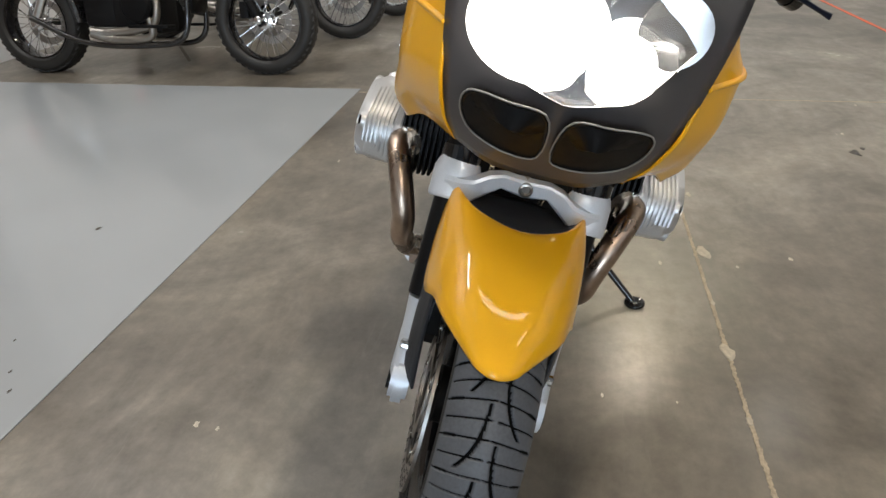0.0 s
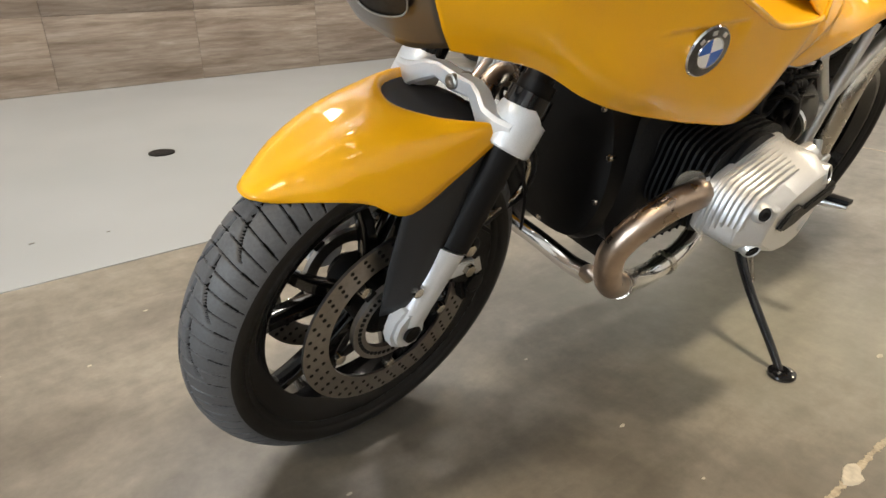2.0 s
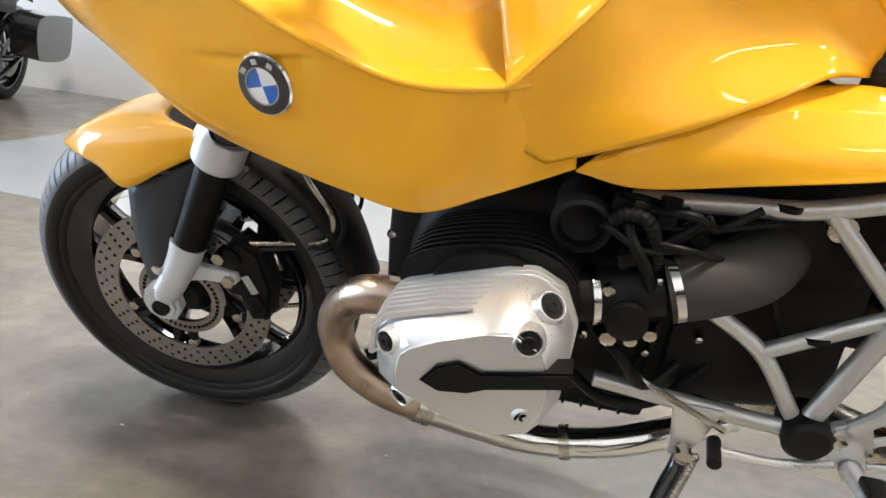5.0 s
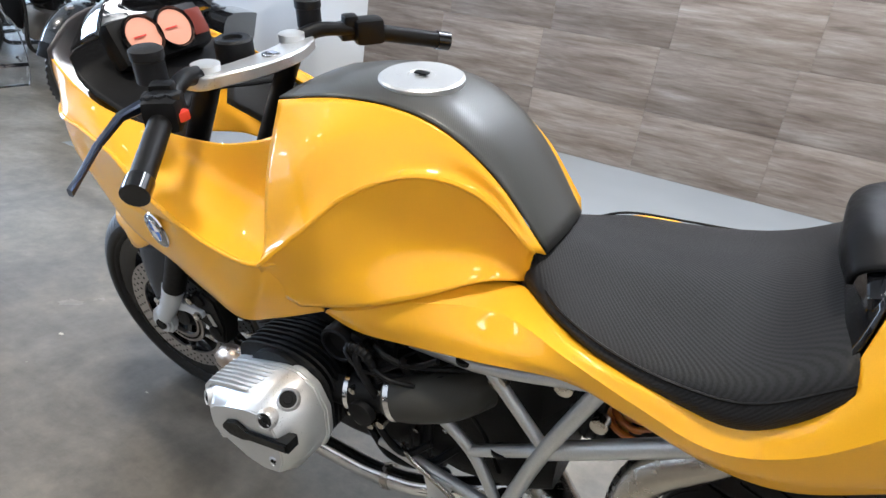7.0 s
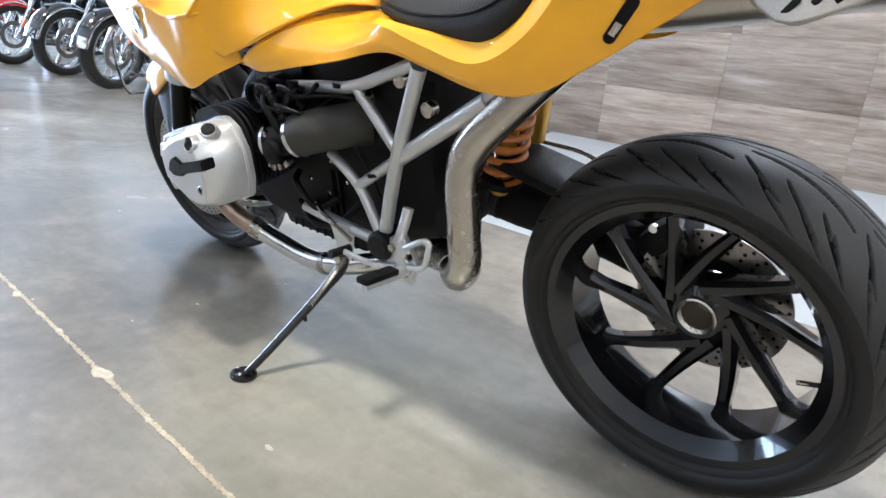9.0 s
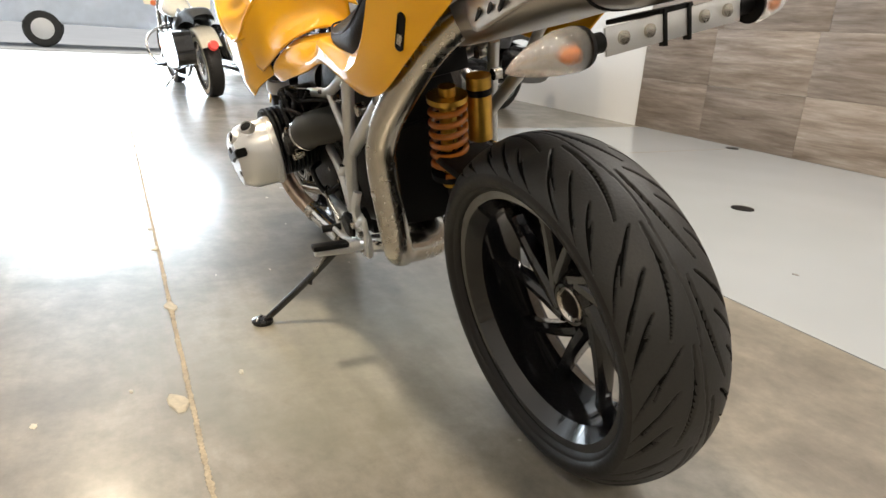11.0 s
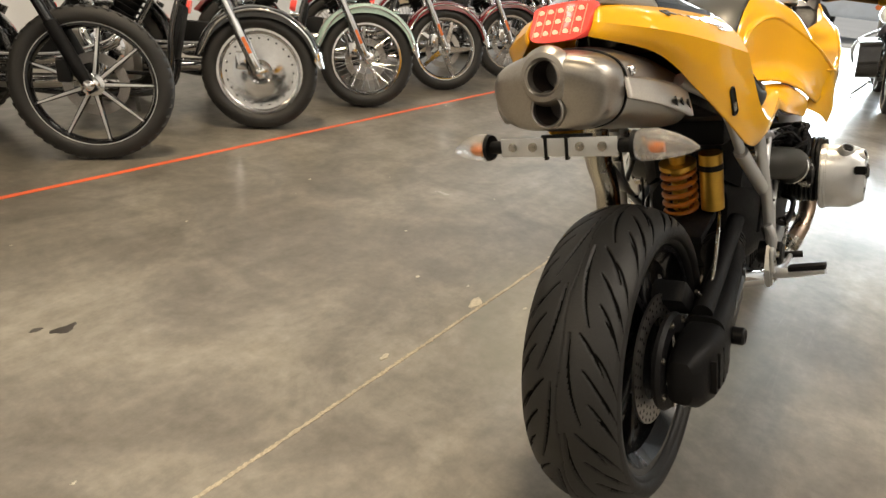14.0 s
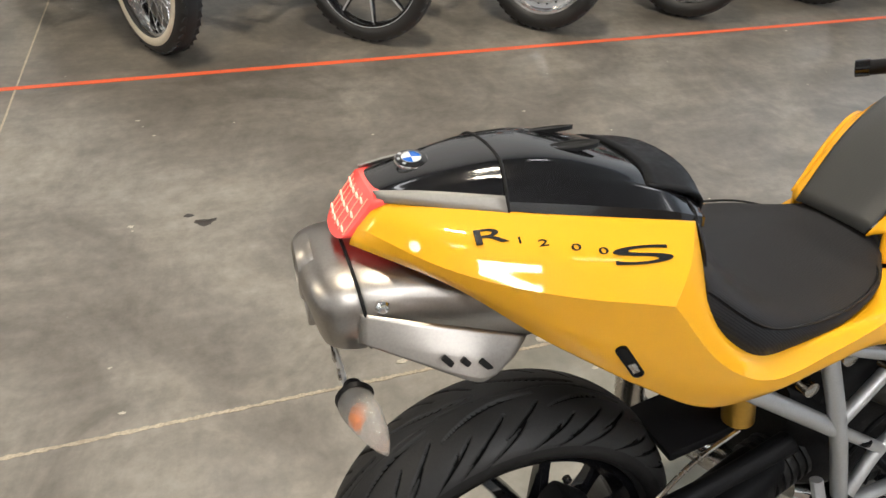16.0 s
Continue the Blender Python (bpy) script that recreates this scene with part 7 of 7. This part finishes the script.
    shared("hub", style, lambda: lathe([(0.014, 0.075), (0.03, 0.07), (0.034, 0.045), (0.052, 0.04), (0.052, 0.03), (0.03, 0.025), (0.03, -0.025), (0.052, -0.03), (0.052, -0.04), (0.034, -0.045), (0.03, -0.07), (0.014, -0.075)], 28), CHROME, w)
    shared("brake_disc", style, lambda: lathe([(0.145, 0.058), (0.145, 0.062), (0.1, 0.062), (0.1, 0.058)], 48, closed=True), DISC_STEEL, w)
    return w


def arc_fender(radius, width, a0, a1, skirt, flare=0.0):
    rows = []
    for y, drop in ((-1.0, skirt), (-0.95, skirt * 0.45), (-0.7, 0.012), (0.0, 0.0), (0.7, 0.012), (0.95, skirt * 0.45), (1.0, skirt)):
        rows.append([((radius - drop * (1 - 0.35 * abs(2 * f - 1))) * math.cos(a), y * width / 2, (radius - drop * (1 - 0.35 * abs(2 * f - 1))) * math.sin(a)) for f, a in ((k / 6, radians(a0 + (a1 - a0) * k / 6)) for k in range(7))])
    return patch(rows, 28, 16)


def cruiser(matrix, label, colour, front_style="wire", white=False, r=0.32, fender="full", second=None, bags=False, dark=False, low_pipe=False, group="parked motorcycles"):
    """A heavy V-twin machine: X forward, front axle over the origin."""
    m = thing("parked_motorcycle", matrix, label, "motorcycle", group)
    second = second or colour
    trim = BLACK_SATIN if dark else CHROME
    rim = r - 0.085 if r < 0.34 else r - 0.075
    other_wheel(m, 0.0, r, 0.125 if r < 0.34 else 0.1, rim, front_style, white, front_style != "nine" and not dark)
    other_wheel(m, -1.6, 0.32, 0.15, 0.23, "wire" if front_style == "wire" else "cast", white, not dark)
    if fender == "full":
        shared("front_fender", (r, "full"), lambda: arc_fender(r + 0.045, 0.165, 12, 168, 0.07), second, m, "", 60).location = (0, 0, r)
        shared("fender_trim", r, lambda: tube([((r + 0.012) * math.cos(radians(a)), 0.085, (r + 0.012) * math.sin(radians(a))) for a in (14, 40, 70, 100, 130, 166)], 0.006, 8), trim, m).location = (0, 0, r)
        shared("fender_trim", (r, 2), lambda: tube([((r + 0.012) * math.cos(radians(a)), -0.085, (r + 0.012) * math.sin(radians(a))) for a in (14, 40, 70, 100, 130, 166)], 0.006, 8), trim, m).location = (0, 0, r)
        shared("fender_tip", r, lambda: arc_fender(r + 0.05, 0.17, 6, 20, 0.06), trim, m).location = (0, 0, r)
        shared("fender_lamp", r, lambda: tube([((r + 0.05) * math.cos(radians(62)), 0, (r + 0.05) * math.sin(radians(62))), ((r + 0.075) * math.cos(radians(56)), 0, (r + 0.07) * math.sin(radians(56)))], [0.02, 0.012], 12), REFLECTOR if white else CHROME, m).location = (0, 0, r)
    elif fender == "short":
        shared("front_fender", (r, "short"), lambda: arc_fender(r + 0.03, 0.13, 60, 140, 0.03), second, m, "", 60).location = (0, 0, r)
    for s in (-1, 1):
        y = 0.098 * s
        shared("fork_slider", (r, s), lambda: tube([(0.015, y, r - 0.03), (-0.03, y, r + 0.05), (-0.13, y, r + 0.27)], [0.022, 0.03, 0.03], 16), trim, m, "fork slider")
        shared("fork_tube", (r, s), lambda: tube([(-0.125, y, r + 0.26), (-0.33, y, r + 0.7)], 0.024, 14), CHROME if not dark else BLACK_GLOSS, m)
        shared("axle_cap", (r, s), lambda: lathe([(0.024, 0.09 * s), (0.024, 0.13 * s), (0.012, 0.138 * s)], 18, (0, 0, r)), CHROME, m)
        shared("reflector", (r, s), lambda: tube([(-0.045, y + 0.026 * s, r + 0.10), (-0.085, y + 0.026 * s, r + 0.185)], 0.011, 10), REFLECTOR, m, "orange fork reflector") if not dark else None
        shared("caliper", (r, s), lambda: box((-0.10, 0.075 * s, r + 0.06), (0.06, 0.05, 0.1), 0.012), BLACK_CAST if dark else CHROME, m)
        shared("turn_lamp", s, lambda: tube([(-0.33, 0.15 * s, 0.92), (-0.29, 0.15 * s, 0.92)], [0.03, 0.02], 14), REFLECTOR, m)
        if low_pipe:
            shared("exhaust_pipe", (s, "low"), lambda: tube([(-0.72 - 0.16 * (s > 0), -0.08, 0.56), (-0.66 - 0.1 * (s > 0), -0.13, 0.42), (-0.72, -0.13, 0.27 - 0.03 * s), (-0.98, -0.13, 0.24 - 0.02 * s), (-1.12, -0.15, 0.26)], [0.022, 0.022, 0.024, 0.03, 0.034], 16), TITAN, m, "short exhaust pipe")
        else:
            shared("exhaust_pipe", s, lambda: tube([(-0.72 - 0.16 * (s > 0), -0.12, 0.56), (-0.70 - 0.16 * (s > 0), -0.21, 0.48), (-0.78, -0.23, 0.36 - 0.06 * s), (-1.0, -0.235, 0.30 - 0.055 * s), (-1.35, -0.235, 0.29 - 0.05 * s), (-1.95, -0.24, 0.30 - 0.05 * s)], [0.024, 0.024, 0.026, 0.036, 0.042, 0.042], 16), trim, m, "long exhaust pipe")
        shared("cylinder", s, lambda: tube([(-0.80, 0, 0.50), (-0.80 + 0.17 * s, 0, 0.78)], [0.075, 0.08], 24), BLACK_CAST, m, "finned cylinder")
        for k in range(6):
            shared("cooling_fin", (s, k), lambda k=k: tube([(-0.80 + 0.17 * s * (0.3 + 0.11 * k), 0, 0.50 + 0.28 * (0.3 + 0.11 * k)), (-0.80 + 0.17 * s * (0.335 + 0.11 * k), 0, 0.50 + 0.28 * (0.335 + 0.11 * k))], 0.095, 24), BLACK_CAST, m)
        shared("rocker_cover", s, lambda: tube([(-0.80 + 0.165 * s, 0, 0.77), (-0.80 + 0.2 * s, 0, 0.83)], [0.09, 0.06], 20), CHROME, m)
        shared("footboard", s, lambda: box((-0.62, 0.27 * s, 0.30), (0.26, 0.1, 0.018), 0.008), BLACK_SATIN, m)
        shared("frame_tube", s, lambda: tube([(-0.36, 0.05 * s, 0.86), (-0.45, 0.1 * s, 0.55), (-0.50, 0.12 * s, 0.24), (-0.75, 0.13 * s, 0.18), (-1.2, 0.13 * s, 0.2), (-1.55, 0.14 * s, 0.35)], 0.018, 12), P_BLACK, m)
        shared("engine_guard", s, lambda: tube([(-0.42, 0.08 * s, 0.70), (-0.38, 0.28 * s, 0.6), (-0.40, 0.33 * s, 0.45), (-0.46, 0.25 * s, 0.28), (-0.50, 0.12 * s, 0.25)], 0.014, 10), trim, m) if bags or white else None
        shared("grip", s, lambda: tube([(-0.60, 0.36 * s, 1.06), (-0.70, 0.45 * s, 1.02)], 0.018, 12), BLACK_SATIN, m)
        shared("rear_shock", s, lambda: tube([(-1.5, 0.14 * s, 0.36), (-1.35, 0.14 * s, 0.62)], 0.028, 14), CHROME, m)
        if bags:
            shared("saddlebag", s, lambda: loft([[Vector((x, (0.17 + w * 0.16) * s + dy * s, z)) for x, z in rounded([(-1.3, 0.66), (-1.3, 0.42), (-1.45, 0.36), (-1.9, 0.38), (-1.92, 0.62), (-1.85, 0.68)], 28)] for w, dy in ((0, 0), (0.9, 0), (1.0, 0.01))]), second, m, "hard saddlebag")
    shared("primary_cover", 0, lambda: tube([(-0.70, 0.13, 0.36), (-0.86, 0.14, 0.36), (-1.02, 0.13, 0.38)], [0.105, 0.12, 0.1], 20), trim, m, "primary drive cover")
    shared("cam_cover", 0, lambda: lathe([(0.1, -0.1), (0.1, -0.17), (0.085, -0.185), (0.03, -0.19)], 28, (-0.78, 0, 0.42)), trim, m, "engine side cover")
    shared("crankcase", 0, lambda: box((-0.82, 0, 0.38), (0.34, 0.22, 0.26), 0.05), BLACK_CAST if dark else TITAN, m, "V-twin crankcase")
    shared("gearcase", 0, lambda: box((-1.08, 0, 0.40), (0.24, 0.2, 0.22), 0.04), BLACK_CAST, m)
    shared("air_cleaner", 0, lambda: lathe([(0.09, -0.12), (0.095, -0.15), (0.085, -0.19), (0.05, -0.2)], 32, (-0.80, 0, 0.68)), trim, m, "round air cleaner")
    shared("fuel_tank", 0, lambda: loft([[Vector((x, w * y, z0 + h * z)) for y, z in rounded([(0, 1.0), (0.7, 0.85), (1.0, 0.4), (0.85, 0.0), (0.3, -0.05), (-0.3, -0.05), (-0.85, 0.0), (-1.0, 0.4), (-0.7, 0.85)], 28)] for x, w, z0, h in ((-0.42, 0.06, 0.86, 0.06), (-0.47, 0.11, 0.83, 0.13), (-0.58, 0.15, 0.80, 0.19), (-0.75, 0.15, 0.79, 0.18), (-0.92, 0.11, 0.77, 0.11), (-1.02, 0.05, 0.76, 0.06))]), colour, m, "teardrop fuel tank")
    shared("saddle", 0, lambda: mirrored_patch([[(-0.96, 0, 0.80), (-1.1, 0, 0.74), (-1.3, 0, 0.75), (-1.42, 0, 0.84), (-1.6, 0, 0.86), (-1.8, 0, 0.80)], [(-0.97, 0.09, 0.78), (-1.1, 0.14, 0.73), (-1.3, 0.16, 0.74), (-1.42, 0.13, 0.82), (-1.6, 0.11, 0.84), (-1.8, 0.09, 0.78)], [(-0.98, 0.1, 0.70), (-1.1, 0.16, 0.66), (-1.3, 0.18, 0.66), (-1.42, 0.14, 0.72), (-1.6, 0.12, 0.74), (-1.8, 0.1, 0.72)]], 26, 10), LEATHER, m, "black leather saddle")
    shared("rear_fender", 0, lambda: arc_fender(0.38, 0.2, 0, 150, 0.06), colour, m, "", 60).location = (-1.6, 0, 0.32)
    shared("tail_lamp", 0, lambda: tube([(-1.95, 0, 0.52), (-2.0, 0, 0.53)], [0.05, 0.04], 16), RED_LENS, m)
    shared("handlebar", 0, lambda: tube([(-0.60, 0.36, 1.06), (-0.48, 0.28, 1.12), (-0.40, 0.1, 1.06), (-0.40, -0.1, 1.06), (-0.48, -0.28, 1.12), (-0.60, -0.36, 1.06)], 0.014, 12), trim, m)
    shared("headlight", 0, lambda: lathe([(0.04, -0.42), (0.085, -0.36), (0.1, -0.26), (0.1, -0.24), (0.085, -0.225), (0.03, -0.215)], 32, (0, 0, 0.90), axis="X"), CHROME if not dark else BLACK_GLOSS, m, "round headlight")
    shared("fork_shroud", r, lambda: box((-0.27, 0, r + 0.56), (0.07, 0.24, 0.16), 0.03, turn=pose(0, 0, 0, 0, -25, 0)), trim, m)
    shared("swing_arm", 0, lambda: tube([(-1.1, 0.1, 0.34), (-1.6, 0.12, 0.32)], 0.025, 12), P_BLACK, m)
    shared("side_stand", 0, lambda: tube([(-0.72, 0.14, 0.2), (-0.74, 0.3, 0.06)], 0.012, 10), CHROME, m)
    shared("down_tube_cover", 0, lambda: box((-0.44, 0.0, 0.52), (0.05, 0.2, 0.3), 0.02, turn=pose(0, 0, 0, 0, 12, 0)), BLACK_CAST, m)
    return m


LEANING = pose(0, 0, 0, -9, 0, 0)


def parked(x, y, heading):
    return Matrix.Translation((x, y, -0.004)) @ pose(0, 0, 0, 0, 0, heading) @ LEANING


# the row behind the tape
cruiser(parked(-2.03, 2.90, -62), "black cruiser with whitewall tyres and a valanced front fender", P_BLACK, "wire", True, 0.325)
cruiser(parked(-1.03, 2.80, -40), "black stripped cruiser with a nine-spoke front wheel", P_BLACK, "nine", False, 0.35, "none", dark=True)
cruiser(parked(-0.07, 2.75, -45), "black cruiser with a chromed solid front wheel", P_BLACK, "disc", False, 0.325)
cruiser(parked(0.87, 2.73, -46), "mint and black cruiser with wire wheels", P_BLACK, "wire", False, 0.325, second=P_MINT)
cruiser(parked(1.88, 2.74, -46), "dark red cruiser with cast wheels", P_RED, "cast", False, 0.325)
cruiser(parked(2.92, 2.69, -45), "dark red cruiser with wire wheels", P_RED, "wire", False, 0.325)
cruiser(parked(3.92, 2.64, -45), "dark red cruiser with whitewall tyres", P_RED, "wire", True, 0.325)
cruiser(parked(5.05, 2.62, -44), "dark blue cruiser with wire wheels", P_BLUE, "wire", False, 0.325)
cruiser(parked(6.2, 2.58, -45), "black cruiser with wire wheels parked far off", P_BLACK, "wire", False, 0.325)
cruiser(parked(7.3, 2.54, -45), "grey cruiser with wire wheels parked far off", P_GREY, "wire", True, 0.325)
cruiser(parked(8.4, 2.52, -45), "dark blue touring machine parked far off", P_BLUE, "cast", False, 0.325, bags=True)
cruiser(parked(9.5, 2.5, -45), "pale grey touring machine by the gate", P_GREY, "cast", False, 0.325, bags=True)
# beyond the painted bay
tourer = cruiser(parked(3.05, -1.70, 112) @ Matrix.Scale(1.04, 4), "black touring motorcycle with hard saddlebags", P_BLACK, "cast", False, 0.325, "full", bags=True, dark=True, group="motorcycles beyond the bay")
cruiser(parked(4.2, -1.55, 108), "black cruiser with a round headlight and wire wheels", P_BLACK, "wire", False, 0.325, "full", group="motorcycles beyond the bay")
cruiser(parked(5.3, -1.6, 106), "black cruiser with chromed engine", P_BLACK, "cast", False, 0.325, group="motorcycles beyond the bay")
cruiser(parked(6.4, -1.5, 104), "bright red cruiser with wire wheels", P_BRIGHT, "wire", False, 0.325, group="motorcycles beyond the bay")
cruiser(parked(7.6, -1.5, 102), "bright red and black cruiser", P_BLACK, "cast", False, 0.325, second=P_BRIGHT, group="motorcycles beyond the bay")
cruiser(parked(6.3, -0.35, 4), "cream touring motorcycle with black saddlebags", P_CREAM, "wire", True, 0.325, "full", second=P_BLACK, bags=True, group="motorcycles beyond the bay")
part("batwing_fairing", mirrored_patch([[(-0.16, 0, 0.84), (-0.14, 0, 0.98), (-0.24, 0, 1.18), (-0.30, 0, 1.26)], [(-0.20, 0.16, 0.84), (-0.18, 0.18, 0.98), (-0.27, 0.17, 1.17), (-0.32, 0.14, 1.24)], [(-0.34, 0.30, 0.90), (-0.34, 0.34, 1.0), (-0.40, 0.28, 1.12), (-0.42, 0.2, 1.2)], [(-0.46, 0.34, 0.92), (-0.46, 0.36, 1.0), (-0.48, 0.32, 1.08), (-0.48, 0.24, 1.14)]], 16, 14), P_BLACK, tourer, "black wing-shaped front fairing", 40, 0.006)
part("tour_bag", box((-1.68, 0, 1.02), (0.4, 0.5, 0.26), 0.05), P_BLACK, tourer, "black luggage box behind the saddle")
part("backrest", box((-1.46, 0, 1.0), (0.1, 0.34, 0.2), 0.04), LEATHER, tourer)
# a loose windshield that leans on one of them
def loose_windshield():
    t = thing("windshield", Matrix.Translation((3.74, -1.66, 0.0)) @ pose(0, 0, 0, 0, 17, 8), "loose clear plastic windshield leaning against a black motorcycle", "windshield")
    rows = []
    for f in range(7):
        u = -1 + f / 3
        rows.append([(0.05 * u * u, u * w, z - 0.05 * u * u * (z > 0.5)) for z, w in ((0.012, 0.15), (0.10, 0.19), (0.25, 0.21), (0.42, 0.2), (0.55, 0.165), (0.64, 0.11))])
    sheet = part("screen", patch(rows, 20, 20), CLEAR, t, "clear curved sheet", 60, 0.004)
    sheet.visible_shadow = False
    part("trim_band", box((-0.012, 0, 0.16), (0.006, 0.3, 0.03), 0.002), CHROME, t, "chromed trim band")
    for y in (-0.11, 0.11):
        part("clamp", tube([(-0.008, y, 0.19), (0.03, y, 0.22)], 0.012, 10), CHROME, t)


loose_windshield()
# behind the painted bay
cruiser(parked(-3.2, -1.52, 88), "black roadster with wire wheels and an orange front lamp", P_BLACK, "wire", False, 0.33, "none", dark=True, low_pipe=True, group="motorcycles behind the bay")
cruiser(parked(-4.3, -1.3, 88), "black roadster with wire wheels", P_BLACK, "wire", False, 0.325, "short", dark=True, low_pipe=True, group="motorcycles behind the bay")
cruiser(parked(-5.3, -1.1, 88), "dark grey cruiser with wire wheels", P_GREY, "wire", False, 0.325, group="motorcycles behind the bay")
cruiser(parked(-4.25, 1.05, 35), "black cruiser with cast wheels", P_BLACK, "cast", False, 0.325, "short", dark=True, group="motorcycles behind the bay")


# a pickup truck outside the gate
def pickup():
    t = thing("pickup_truck", BUILDING @ Matrix.Translation((15.5, 0.3, -0.03)) @ pose(0, 0, 0, 0, 0, 92), "pale blue pickup truck parked in the sunlit yard", "truck")
    body = paint("pale_blue_car_paint", (0.62, 0.68, 0.76))
    side = [(-2.6, 0.45), (-2.62, 1.0), (-0.4, 1.02), (-0.2, 1.65), (0.9, 1.68), (1.5, 1.1), (2.5, 1.0), (2.6, 0.5)]
    part("body", plate(side, -0.9, 0.9, 0.05), body, t, "pale blue body")
    part("bumper", box((2.62, 0, 0.52), (0.14, 1.8, 0.2), 0.04), CHROME, t)
    part("windscreen", box((1.22, 0, 1.42), (0.02, 1.5, 0.5), 0.005, turn=pose(0, 0, 0, 0, -45, 0)), BLACK_GLOSS, t)
    for s in (-1, 1):
        part("side_window", box((0.3, 0.905 * s, 1.38), (0.9, 0.012, 0.38), 0.004), BLACK_GLOSS, t)
        part("headlamp", box((2.58, 0.65 * s, 0.82), (0.08, 0.34, 0.18), 0.03), GLASS, t)
        for x in (-1.7, 1.65):
            w = part("wheel", lathe([(0.22, 0.68 * s), (0.22, 0.92 * s), (0.06, 0.93 * s)], 32, (x, 0, 0.38)), SILVER, t)
            part("tyre", lathe([(0.22, 0.66 * s), (0.35, 0.65 * s), (0.38, 0.7 * s), (0.38, 0.88 * s), (0.35, 0.93 * s), (0.22, 0.92 * s)], 40, (x, 0, 0.38)), RUBBER, w)


pickup()
CORD = principled("green_cord", (0.16, 0.22, 0.08), 0.7)
cord = link("cord", tube([(0.22 * math.cos(1.3 * k) * (1 + 0.1 * k), 0.07 * math.sin(1.3 * k + 0.4), 0.008 + 0.002 * (k % 3)) for k in range(9)], 0.007, 8), CORD, matrix=Matrix.Translation((5.4, 1.5, 0)))
tagged(cord, "crumpled green cord lying on the floor", "cord")


# ---- wood-look tiles on the south wall ----
tile_wall = thing("wall_tiles", BUILDING @ Matrix.Translation((0, V0, 0)), "wall field of grey-brown wood-look tiles", "wall tiles", kind="structure")
back = part("tile_bed", box((-0.14, 0.004, 1.6), (5.26, 0.008, 3.2)), GROUT, tile_wall)
TW, TH = 0.91, 0.455
tile_data = {}


def tile_piece(w):
    key = round(w, 3)
    if key not in tile_data:
        bm = box((0, 0, 0), (w - 0.002, 0.008, TH - 0.002), 0.0008)
        finish(bm, 30)
        me = bpy.data.meshes.new("tile")
        bm.to_mesh(me)
        bm.free()
        me.materials.append(WOOD_TILE)
        tile_data[key] = me
    return tile_data[key]


shift = random.Random(3)
for row in range(7):
    u = -2.77 - shift.choice((0.0, 0.06, 0.12, 0.18)) - 0.02
    while u < 2.49:
        a, b = max(u, -2.77), min(u + TW, 2.49)
        u += TW
        if b - a < 0.05:
            continue
        o = new("tile", tile_piece(b - a))
        o.parent = tile_wall
        o.location = ((a + b) / 2, 0.0125, TH * (row + 0.5) + 0.004)
